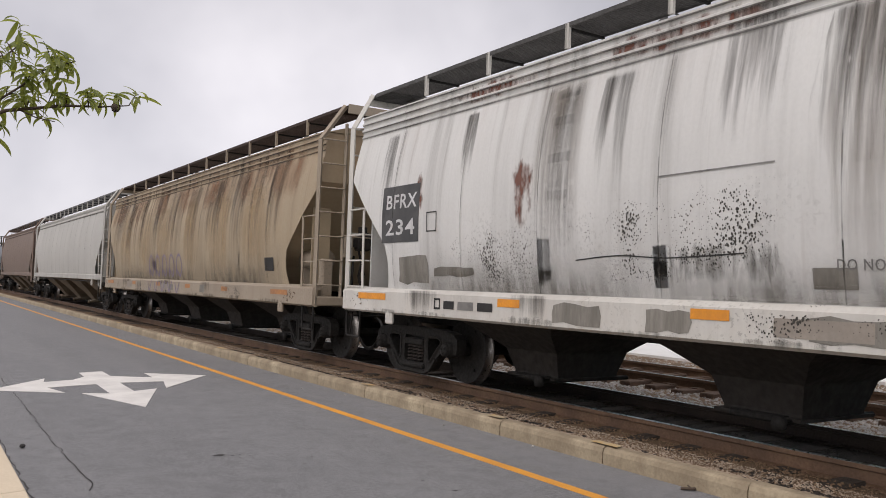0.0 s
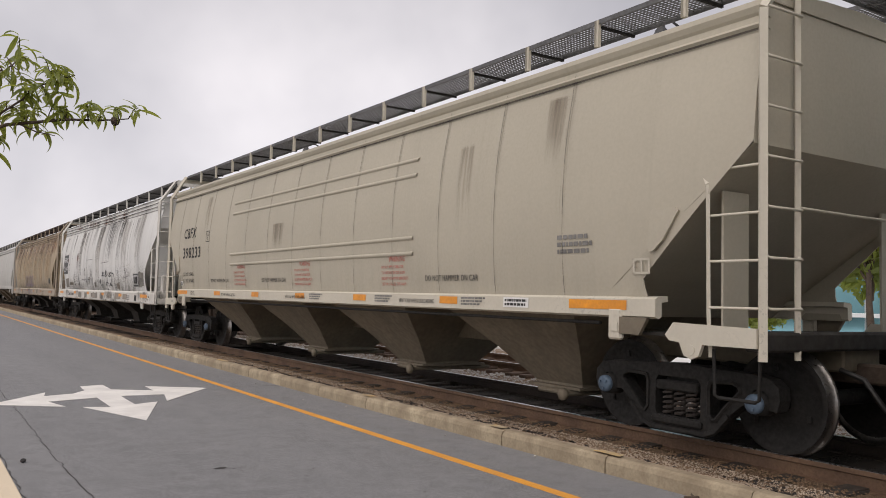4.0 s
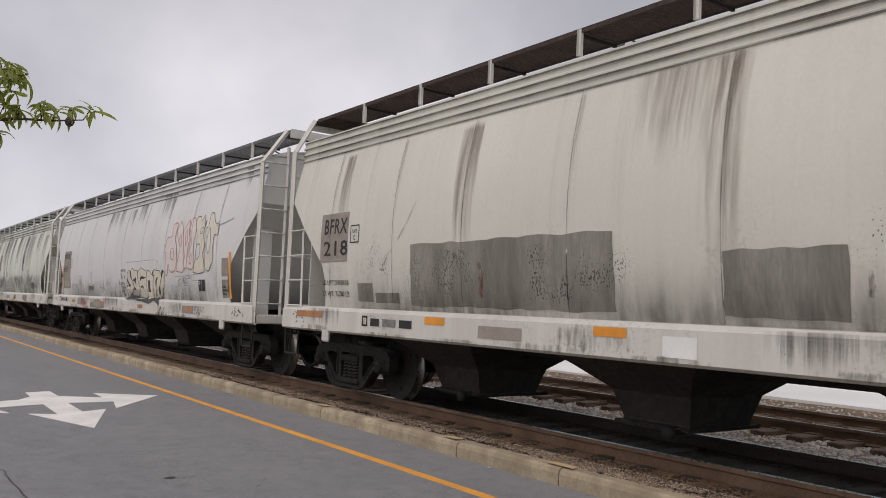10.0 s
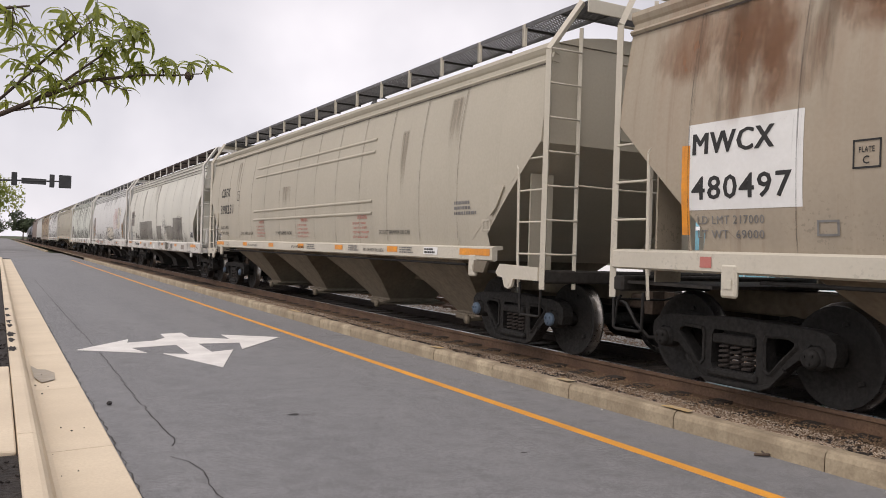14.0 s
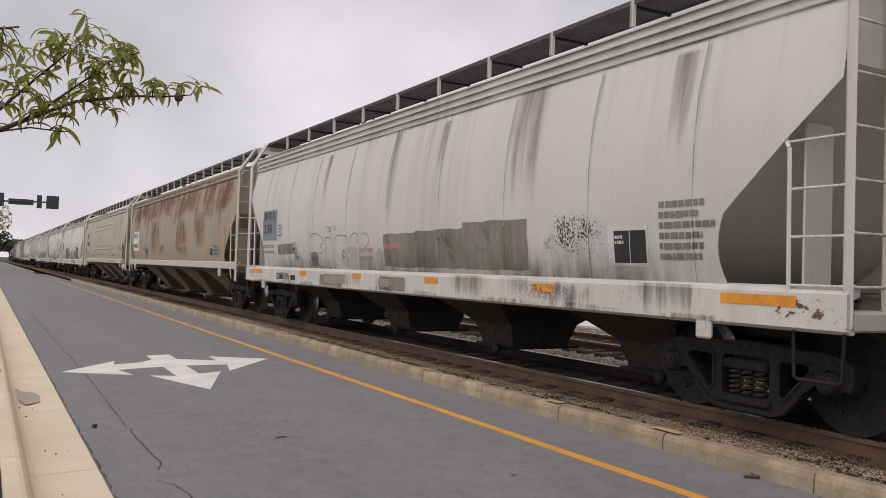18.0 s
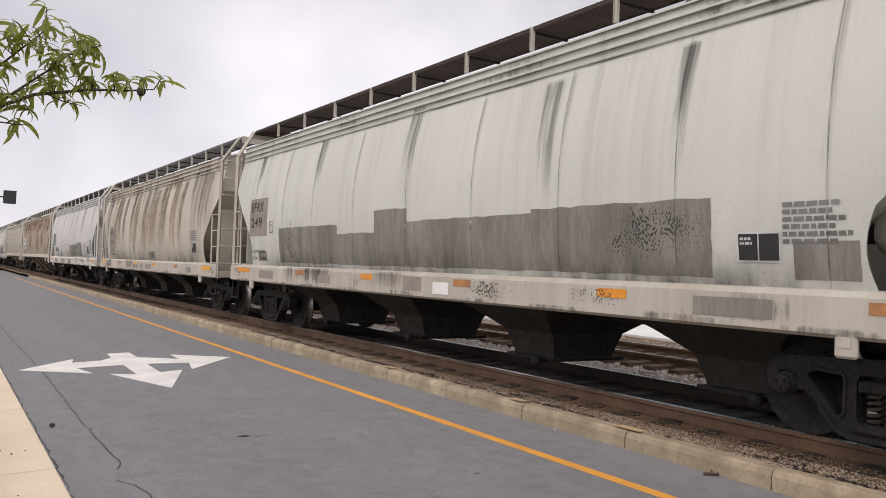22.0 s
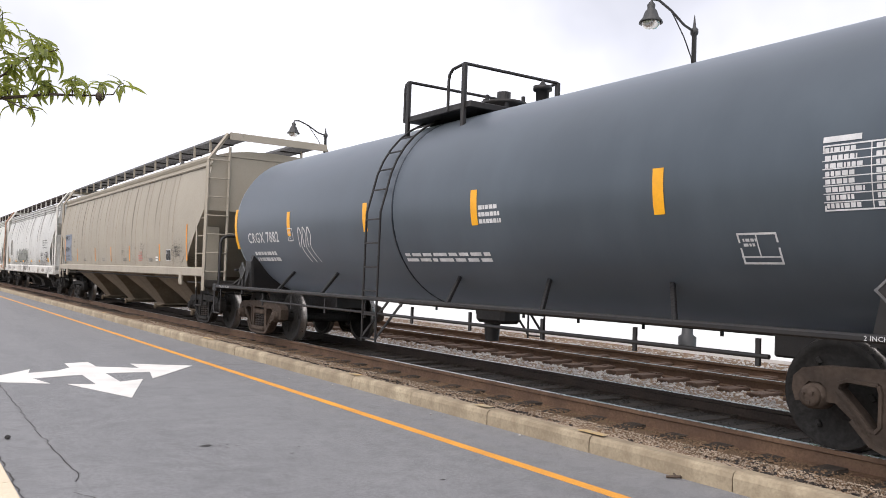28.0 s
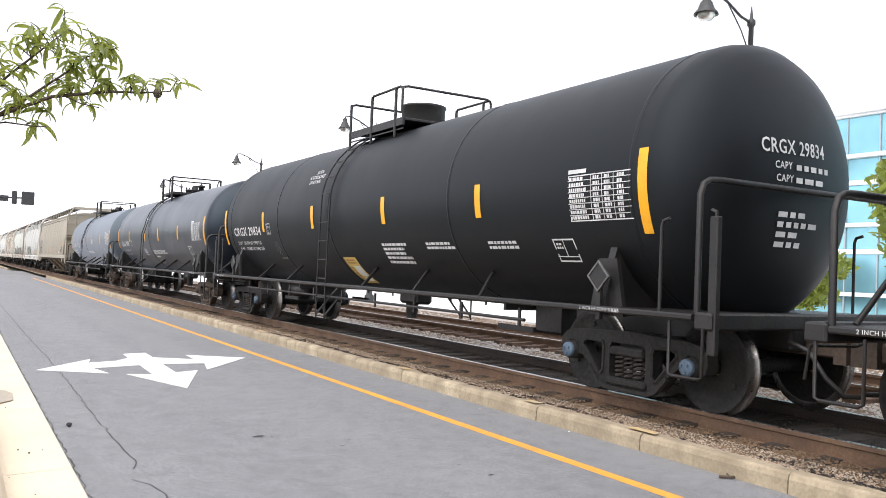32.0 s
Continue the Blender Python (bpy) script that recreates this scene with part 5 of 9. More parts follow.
        for s in (-1, 1):
            part("top_handrail", lambda: Mesh().tube([(0, 0.4, 0.1), (0, 0.4, 0.5), (0, 0.34, 0.57), (0, -0.7, 0.57), (0, -0.78, 0.55), (0, -0.8, 0.48), (0, -0.8, 0.1)], 0.023, 7), BLACK_RAIL, car, "tubular safety rail round the hatch", (s * 0.9, 0, top), "top_handrail")
    else:
        part("top_platform", Mesh().box(-0.85, 0.85, cage[0] - 0.15, cage[1] + 0.05, top - 0.06, top + 0.03, 0.01), BLACK_RAIL, car, "narrow walkway platform on the crown")
        for yy, back in ((cage[0], 0.38), (cage[1], 0.1)):
            for s in (-1, 1):
                part("rail_post", lambda: Mesh().box(-0.03, 0.03, -0.035, 0.035, -0.36, 0.56, 0.008), BLACK_RAIL, car, "", (s * 0.85, yy, top), "cage_post")
                part("rail_return", lambda: Mesh().tube([(0, 0, 0.56), (0, back * 0.75, 0.53), (0, back * 0.95, 0.47), (0, back, 0.38), (0, back, -0.05)], 0.022, 7), BLACK_RAIL, car, "", (s * 0.85, yy, top), ("rail_return", back))
            part("cross_rail", lambda: Mesh().tube([(-0.85, 0, 0.56), (0.85, 0, 0.56)], 0.023, 7), BLACK_RAIL, car, "tubular safety rail round the hatch", (0, yy, top), "cage_rail")
    m = Mesh()
    if dome:
        m.turn([(top - 0.05, 0.40), (top + 0.4, 0.40), (top + 0.42, 0.42), (top + 0.45, 0.42), (top + 0.46, 0.40), (top + 0.46, 0.0)], "z", (0, 0.07, 0), 26)
    else:
        m.turn([(top - 0.05, 0.3), (top + 0.1, 0.3), (top + 0.12, 0.34), (top + 0.16, 0.34), (top + 0.18, 0.1), (top + 0.32, 0.1), (top + 0.33, 0.0)], "z", (0, 0.1, 0), 18)
        for k in range(6):
            a = math.pi * k / 3
            m.tube([(0.3 * math.cos(a), 0.1 + 0.3 * math.sin(a), top), (0.3 * math.cos(a), 0.1 + 0.3 * math.sin(a), top + 0.24)], 0.03, 5)
    part("hatch", m, BLACK_RAIL, car, "round bolted hatch" if not dome else "drum-shaped valve housing")
    if not dome:
        m = Mesh()
        m.turn([(top - 0.05, 0.09), (top + 0.2, 0.09), (top + 0.2, 0.13), (top + 0.26, 0.13), (top + 0.28, 0.05), (top + 0.36, 0.0)], "z", (0, -0.75, 0), 12)
        part("relief_valve", m, BLACK_RAIL, car)
    m = Mesh()
    m.box(-0.18, 0.18, -0.25, 0.4, 0.68, 0.92, 0.05).turn([(0.42, 0.1), (0.7, 0.12), (0.9, 0.2)], "z", (0, 0.2, 0), 10)
    part("bottom_outlet", m, BLACK_RAIL, car)
    d = TankDecals(car, r, zc, half if dome else half + 0.09)
    return car, d, half

# ---- the cars, from the head of the train to its tail ----
WHITE_A = car_paint("streaked_white_car_paint", (0.72, 0.72, 0.7), streaks=0.75, rust=0.25, specks=0.4, grime=0.3, seed=1.3, rust_from=3.7)
WHITE_B = car_paint("mossy_white_car_paint", (0.67, 0.69, 0.62), (0.07, 0.075, 0.06), streaks=0.9, rust=0.0, specks=0.4, grime=0.6, seed=7.7)
WHITE_C = car_paint("clean_white_car_paint", (0.68, 0.68, 0.66), streaks=0.3, specks=0.2, grime=0.25, seed=4.1)
WHITE_D = car_paint("cream_white_car_paint", (0.66, 0.65, 0.58), (0.2, 0.16, 0.11), streaks=0.4, rust=0.1, specks=0.3, grime=0.35, seed=9.2, rust_from=3.2)
WHITE_E = car_paint("plain_white_car_paint", (0.63, 0.62, 0.59), (0.14, 0.12, 0.1), streaks=0.4, specks=0.15, grime=0.3, seed=12.4)
TAN_STREAK = car_paint("brown_streaked_car_paint", (0.6, 0.55, 0.46), (0.13, 0.11, 0.085), streaks=1.0, rust=0.12, specks=0.2, grime=0.5, seed=15.9, rust_from=3.0)
WHITE_F = car_paint("ivory_car_paint", (0.64, 0.645, 0.59), (0.11, 0.1, 0.085), streaks=0.45, rust=0.06, specks=0.12, grime=0.25, seed=21.3)
WHITE_G = car_paint("greyed_white_car_paint", (0.62, 0.62, 0.59), (0.15, 0.13, 0.11), streaks=0.55, rust=0.1, specks=0.1, grime=0.3, seed=27.8, rust_from=3.2)
BEIGE = car_paint("beige_car_paint", (0.47, 0.43, 0.345), (0.3, 0.27, 0.21), streaks=0.3, specks=0.05, grime=0.2, seed=31.0)
BEIGE_GREY = car_paint("dull_beige_car_paint", (0.37, 0.33, 0.262), (0.17, 0.135, 0.1), streaks=0.55, specks=0.55, grime=0.25, seed=36.6)
RUST_TAN = car_paint("rusted_tan_car_paint", (0.39, 0.33, 0.25), (0.2, 0.15, 0.1), streaks=0.4, rust=0.5, specks=0.3, grime=0.3, seed=41.2, rust_from=3.1)
RUST_OLD = car_paint("rust_run_tan_car_paint", (0.42, 0.335, 0.225), (0.14, 0.105, 0.07), streaks=0.95, rust=0.3, specks=0.1, grime=0.5, seed=44.4, rust_from=2.9)
GREY_OLD = car_paint("light_grey_car_paint", (0.50, 0.49, 0.46), (0.2, 0.18, 0.16), streaks=0.3, specks=0.1, grime=0.3, seed=47.1)
BROWN = car_paint("brown_car_paint", (0.2, 0.14, 0.11), (0.08, 0.06, 0.05), streaks=0.5, specks=0.0, grime=0.4, seed=51.9)
SILL_WHITE = car_paint("worn_white_sill_paint", (0.66, 0.645, 0.6), (0.2, 0.165, 0.13), streaks=0.55, specks=0.3, grime=0.12, rust=0.14, rust_from=0.5, seed=61.0)
SILL_GREY = car_paint("dirty_sill_paint", (0.56, 0.525, 0.455), (0.17, 0.145, 0.12), streaks=0.75, specks=0.3, grime=0.15, rust=0.25, rust_from=0.5, seed=66.0)
SILL_DULL = car_paint("dull_beige_sill_paint", (0.40, 0.355, 0.285), (0.15, 0.12, 0.09), streaks=0.6, specks=0.2, grime=0.2, seed=69.0)
SILL_BEIGE = car_paint("beige_sill_paint", (0.58, 0.54, 0.45), (0.2, 0.17, 0.13), streaks=0.4, specks=0.2, grime=0.0, seed=68.0)
SILL_RUST = car_paint("rust_tan_sill_paint", (0.36, 0.3, 0.23), (0.15, 0.1, 0.07), streaks=0.8, specks=0.3, grime=0.0, seed=71.0)
# beige of the cars' undersides, darkened: the shade there is in the colour
HOPPER_BEIGE_SHADED = surface("shaded_beige_hopper_paint", (0.22, 0.185, 0.135), (0.12, 0.1, 0.073), 0.8, 0, 14, 0.9, 0.3)
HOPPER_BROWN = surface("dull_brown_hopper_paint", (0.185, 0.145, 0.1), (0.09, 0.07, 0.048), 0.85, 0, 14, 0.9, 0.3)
RUSTY_STILE = surface("rust_pink_ladder_paint", (0.5, 0.33, 0.24), (0.2, 0.1, 0.06), 0.8, 0, 14, 3, 0.3)

tank_car("soot-black tank car far ahead in the train", 99.0, 84.6, STEEL, RUSTY)
tank_car("soot-black tank car ahead of the brown hopper", 82.4, 67.9, STEEL, RUSTY)
hopper_car("dark brown covered hopper car ahead of the grey one", 65.6, 49.0, BROWN, BROWN, "flat", 12, hopper_mat=HOPPER_BROWN)
hopper_car("light grey covered hopper car behind the brown one", 47.79, 30.30, GREY_OLD, GREY_OLD, "flat", 10, hopper_mat=HOPPER_BROWN)


def plate(d, y, z, w, h, mat=None):
    d.outline(y, z, w, h, mat or INK, 0.015)
    d.words(y + w * 0.22, z + h * 0.55, h * 0.2, "PLATE", mat or INK, w * 0.55)
    d.words(y + w * 0.36, z + h * 0.15, h * 0.28, "C", mat or INK)



def reporting(d, a, z1, w1, h1, mark, num, z2, w2, h2, ink, panel=None, panel_mat=None):
    """The car's marks at its front end, on a cover panel where it has one: panel is a, z, width, height."""
    if panel:
        d.patch(*panel, panel_mat, "mark_panel", "painted panel behind the car's marks", 0.004)
    d.words(a, z1, h1, mark, ink, w1, "car_mark")
    if "M" in mark:
        d.words(a + 0.07 * h1, z1, h1, mark, ink, w1, "car_mark", 0.008)
        d.words(a + 0.035 * h1, z1 + 0.03 * h1, h1 * 0.97, mark, ink, w1, "car_mark", 0.0075)
    d.words(a, z2, h2, num, ink, w2, "car_number")


def limits(d, a, z, w, first, second, ink, h=0.085, gap=0.155):
    d.words(a, z + gap, h, first, ink, w, "load_limit")
    d.words(a, z, h, second, ink, w, "light_weight")


def consolidated(d, a, z, w, h, rim=WHITE_INK, field=INK):
    """The small black maintenance panel with its white frame."""
    d.patch(a, z, w, h, rim, "stencil_panel", "black maintenance stencil in a white frame", 0.005)
    b = 0.016
    d.patch(a + b, z + b, w / 2 - 1.4 * b, h - 2 * b, field, "stencil_field", "", 0.008)
    d.patch(a + w / 2 + 0.4 * b, z + b, w / 2 - 1.4 * b, h - 2 * b, field, "stencil_field", "", 0.008)
    d.bars(a + 2 * b, z + h * 0.55, w * 0.3, h * 0.3, 2, rim, 3, "small_print", 0.010)


def tapes(d, places, mats, z=1.08, h=0.09):
    for k, (a, w) in enumerate(places):
        d.patch(a, z + 0.012 * math.sin(5 * a), w, h, mats[k % len(mats)], "reflector_tape", "orange reflective tape on the sill", 0.006)


def maker(d, a, z, w, ink):
    """The builder's name as plain blocks of its size."""
    d.outline(a - 0.22, z - 0.01, 0.14, 0.14, ink, 0.025, "maker_badge")
    for k, (p, q) in enumerate(((0.0, 0.24), (0.30, 0.34), (0.69, 0.31))):
        d.patch(a + w * p, z, w * q * 0.92, 0.1, FADED_INK if k % 2 else ink, "maker_block", "", 0.006)


ACF_TAPES = [(0.52, 0.82), (3.95, 0.4), (6.7, 0.4), (9.42, 0.4), (12.12, 0.41), (14.95, 0.8)]


def sill_wear(d, seed):
    q = random.Random(seed)
    for k in range(6):
        a = q.uniform(0.5, 15.0)
        d.patch(a, 0.92, q.uniform(0.5, 1.6), 0.33, q.choice((STAIN, MOSS, BROWN_STAIN)), "sill_stain", "dirt run down the sill", 0.0045)
    d.patch(0.05, 0.92, 0.9, 0.33, RUST_CHIPS, "rust_blister", "", 0.0047)
    d.patch(15.3, 0.92, 1.0, 0.33, RUST_CHIPS, "rust_blister", "", 0.0047)
    for k in range(9):
        if k % 3 == 0:
            d.patch(1.3 + k * 1.45, 1.265, 5.2, q.uniform(0.35, 0.6), LEDGE_DIRT, "ledge_grime", "brown grime along the foot of the side", 0.0052 + 0.0002 * k)
        d.patch(0.6 + k * 1.65 + q.uniform(-0.3, 0.3), 0.9, q.uniform(1.0, 1.8), q.uniform(0.07, 0.12), MOSS, "ledge_grime", "", 0.0062 + 0.0002 * k)
    for k in range(3):
        d.patch(q.uniform(1.5, 13), 0.95, q.uniform(0.8, 1.8), 0.33, CHIPS, "chipped_patch", "", 0.0085 + 0.0002 * k)
    for k in range(4):
        d.patch(q.uniform(1, 14), 1.0, q.uniform(0.3, 0.9), q.uniform(0.12, 0.2), q.choice((PATCH_GREY, PATCH_TAUPE, PATCH_TAUPE)), "sill_patch", "", 0.0049 + 0.0003 * k)


def many_runs(d, count, seed, low, high, mats):
    """Full-height run-off streaks all along the side, uneven in width, length and spacing."""
    q = random.Random(seed)
    for k in range(count):
        a = 0.9 + (2 * d.half - 2.6) * (k + q.uniform(0.1, 0.9)) / count
        z0 = q.uniform(low, high)
        m, top = q.choice(mats), 3.86 if q.random() < 0.6 else 3.5
        d.patch(a, z0, q.uniform(0.12, 0.55), top - z0, m, "run_off_streak", "run-off streak down the side", 0.0036 + 0.0002 * (k % 5), 0.0, k, q.uniform(-0.05, 0.05))


def runs(d, places, mat, seed=0):
    """Run-off streaks: a, top, bottom, width, lean."""
    for k, (a, z1, z0, w, lean) in enumerate(places):
        d.patch(a - 0.15 * w, z0, w * 1.35, z1 - z0, mat, "run_off_streak", "run-off streak down the side", 0.0035 + 0.0002 * (k % 4), 0.0, k, lean)


# rust-streaked tan car
c, d, h = hopper_car("rust-streaked tan covered hopper car with purple spray paint", 29.39, 12.58, RUST_OLD, SILL_RUST, "round", 5, grate=GRATE_RUST, frame_mat=STEEL, brakes=True)
for i in range(5):
    a = 5.7 + i * 0.68
    d.stroke([(a, 1.35), (a + 0.1, 1.8), (a + 0.35, 1.88), (a + 0.5, 1.6), (a + 0.3, 1.36), (a + 0.1, 1.5)], 0.06, SPRAY_PURPLE, "spray_loop", closed=True)
    d.stroke([(a + 0.1, 1.2), (a + 0.3, 0.95), (a + 0.5, 1.22)], 0.05, SPRAY_PURPLE, "spray_loop")
d.patch(14.5, 1.5, 0.45, 0.25, INK, "stencil_panel", "black maintenance stencil", 0.006)
runs(d, [(a, 3.55, q, 0.5, 0.1) for a, q in ((1.2, 2.0), (3.0, 1.6), (4.4, 2.2), (6.0, 1.5), (7.6, 1.8), (9.5, 1.4), (11.2, 2.1), (12.7, 1.6), (14.6, 2.0))], BROWN_STAIN)
runs(d, [(a, 3.88, 2.8, 1.6, 0.0) for a in (0.5, 3.0, 5.6, 8.0, 10.2, 12.5, 14.2)], ORANGE_RUST)
runs(d, [(a, 3.4, 1.4, 1.4, 0.0) for a in (2.0, 4.4, 6.4, 9.0, 11.0, 13.2)], OCHRE_WASH)
many_runs(d, 30, 1, 1.3, 2.0, [STAIN, BROWN_STAIN, BROWN_STAIN])
tapes(d, ACF_TAPES, [OLD_ORANGE, OLD_ORANGE])
sill_wear(d, 1)

# chipped white car
c, d, h = hopper_car("chipped white covered hopper car with black spray-painted loops", 11.44, -5.10, WHITE_A, SILL_WHITE, "round", 4, grate=GRATE_GREY, brakes=True)
reporting(d, 1.27, 2.37, 0.82, 0.2, "BFRX", "234", 2.0, 0.78, 0.22, WHITE_INK, (1.15, 1.9, 1.0, 0.79), PATCH_BLACK)
d.outline(2.35, 2.02, 0.24, 0.26, INK, 0.014)
d.patch(1.6, 1.34, 0.75, 0.36, PATCH_GREY, "cover_patch", "grey cover-up paint", 0.004, 0.05, 2)
d.patch(2.5, 1.45, 0.9, 0.1, PATCH_GREY, "cover_patch", "grey cover-up paint", 0.004, 0.04, 3)
tapes(d, ACF_TAPES, [ORANGE, ORANGE, ORANGE], 1.09)
maker(d, 2.83, 1.03, 1.05, INK)
for a, w in ((4.9, 0.7), (6.2, 0.5), (7.8, 0.9), (9.25, 0.5)):
    d.patch(a, 0.97, w, 0.2, PATCH_GREY, "sill_patch", "", 0.0042, 0.04, int(a * 9))
runs(d, [(11.25, 3.88, 2.3, 0.55, -0.1), (11.8, 3.6, 2.9, 0.3, -0.1), (7.75, 3.56, 2.3, 0.5, -0.2), (8.25, 3.55, 2.6, 0.35, -0.15), (1.1, 3.5, 1.9, 0.25, 0.1), (3.1, 3.5, 2.6, 0.2, 0.1), (5.4, 3.5, 2.2, 0.35, -0.1), (13.6, 3.5, 2.5, 0.3, 0)], STAIN)
runs(d, [(2.6, 3.88, 3.58, 1.6, 0), (5.2, 3.88, 3.56, 2.0, 0), (8.2, 3.88, 3.5, 1.6, 0), (4.2, 3.0, 1.9, 0.3, 0.1), (2.0, 2.9, 2.2, 0.25, 0), (11.1, 3.88, 3.5, 0.5, 0)], RUST_STAIN)
for a, z, w, hh in ((2.6, 1.3, 2.2, 0.75), (4.6, 1.3, 3.4, 1.0), (8.0, 1.3, 2.2, 0.7), (10.6, 1.35, 3.2, 0.8), (12.8, 1.35, 2.6, 1.1), (14.4, 1.35, 1.6, 0.8)):
    d.patch(a, z, w, hh, CHIPS, "chipped_patch", "cluster of chipped black specks", 0.005)
d.patch(6.0, 1.35, 1.8, 0.45, MOSS, "mildew", "", 0.0052)
d.stroke([(5.2, 1.62), (5.8, 1.66), (6.4, 1.63), (7.2, 1.66)], 0.012, INK, "scratch")
d.stroke([(6.3, 2.37), (7.5, 2.38)], 0.014, FADED_INK, "scratch")
d.stroke([(9.0, 2.2), (10.2, 2.22)], 0.014, INK, "scratch")
for pts in ([(8.89, 1.66), (8.94, 1.48), (9.1, 1.41), (9.24, 1.48), (9.14, 1.34)], [(9.18, 1.76), (9.55, 1.75), (9.57, 1.59), (9.7, 1.35)], [(9.38, 1.48), (9.47, 1.29)],
            [(9.42, 1.9), (9.7, 1.75), (9.89, 1.74), (10.06, 1.76), (10.11, 1.65), (10.04, 1.53)], [(10.03, 1.91), (10.27, 1.76), (10.52, 1.72), (10.74, 1.76), (10.77, 1.61), (10.7, 1.49)],
            [(9.87, 1.5), (9.96, 1.53), (10.17, 1.52), (10.33, 1.44), (10.42, 1.35)], [(10.5, 1.49), (10.68, 1.42), (10.82, 1.44), (10.85, 1.32)],
            [(10.55, 1.73), (10.57, 1.82), (10.71, 1.85), (10.9, 1.82), (11.08, 1.81), (11.18, 1.69), (11.25, 1.52), (11.31, 1.4), (11.26, 1.35)]):
    d.stroke(pts, 0.035, SPRAY_BLACK, "spray_stroke")
for a, z, u, w in ((9.33, 1.83, 0.07, 0.07), (9.89, 1.85, 0.1, 0.1), (10.45, 1.82, 0.08, 0.07), (9.96, 1.45, 0.08, 0.07), (10.6, 1.46, 0.1, 0.07), (10.11, 1.3, 0.1, 0.04), (8.94, 1.55, 0.07, 0.11)):
    d.fill([(a + u * math.cos(k * math.pi / 10), z + w * math.sin(k * math.pi / 10) * (1.0, 0.94, 0.86)[k % 3]) for k in range(20)], SPRAY_BLACK, "spray_blot", 0.0075)
for pts in ([(9.45, 1.14), (9.49, 0.91)], [(9.89, 1.09), (9.92, 0.99), (9.79, 0.91)], [(10.03, 1.18), (10.03, 1.0)], [(10.37, 1.19), (10.32, 1.07), (10.23, 0.89)],
            [(10.52, 1.17), (10.54, 1.04), (10.64, 1.06), (10.81, 1.17)], [(10.99, 1.19), (11.0, 0.92)], [(11.08, 1.19), (11.14, 0.93)], [(11.34, 1.17), (11.51, 1.06), (11.56, 1.0), (11.43, 0.92)]):
    d.stroke(pts, 0.028, SPRAY_BLACK, "spray_stroke", 0.012)
d.patch(11.52, 1.3, 0.42, 0.2, PATCH_TAUPE, "faded_box", "faded grey-red painted box", 0.005, 0.03, 61)
runs(d, [(11.45, 3.88, 1.5, 0.5, 0.0), (9.3, 3.88, 2.2, 0.9, -0.1), (9.9, 3.6, 2.0, 0.7, -0.1), (10.6, 3.7, 2.3, 0.6, 0.0), (6.9, 3.8, 2.5, 0.5, -0.1), (4.75, 3.5, 1.4, 0.35, 0.0)], STAIN)
runs(d, [(7.9, 3.57, 1.35, 0.9, 0.0), (4.55, 3.57, 1.35, 0.6, 0.0), (12.1, 3.5, 1.5, 0.7, 0.0), (14.0, 3.6, 1.6, 0.5, 0.0)], BROWN_STAIN)
d.words(8.0, 1.52, 0.085, "DO NOT HAMMER ON CAR", FADED_INK, 1.35, "stencil")
d.outline(13.85, 1.40, 0.62, 0.38, SPRAY_BLACK, 0.05, "black_frame")
consolidated(d, 13.95, 1.47, 0.42, 0.24)
d.patch(14.5, 1.4, 0.62, 0.42, PATCH_GREY, "cover_patch", "grey cover-up paint", 0.0035, 0.05, 8)
d.bars(14.53, 1.45, 0.62, 0.2, 3, FADED_INK, 4)
d.bars(13.2, 0.98, 0.5, 0.16, 3, FADED_INK, 5, "small_print", 0.007)
d.patch(14.25, 0.98, 0.26, 0.16, INK, "dark_label", "", 0.007)
d.stroke([(10.55, 3.1), (11.05, 3.5)], 0.012, FADED_INK, "scratch")
d.patch(7.8, 1.38, 0.35, 0.16, PATCH_GREY, "cover_patch", "", 0.005)
sill_wear(d, 2)


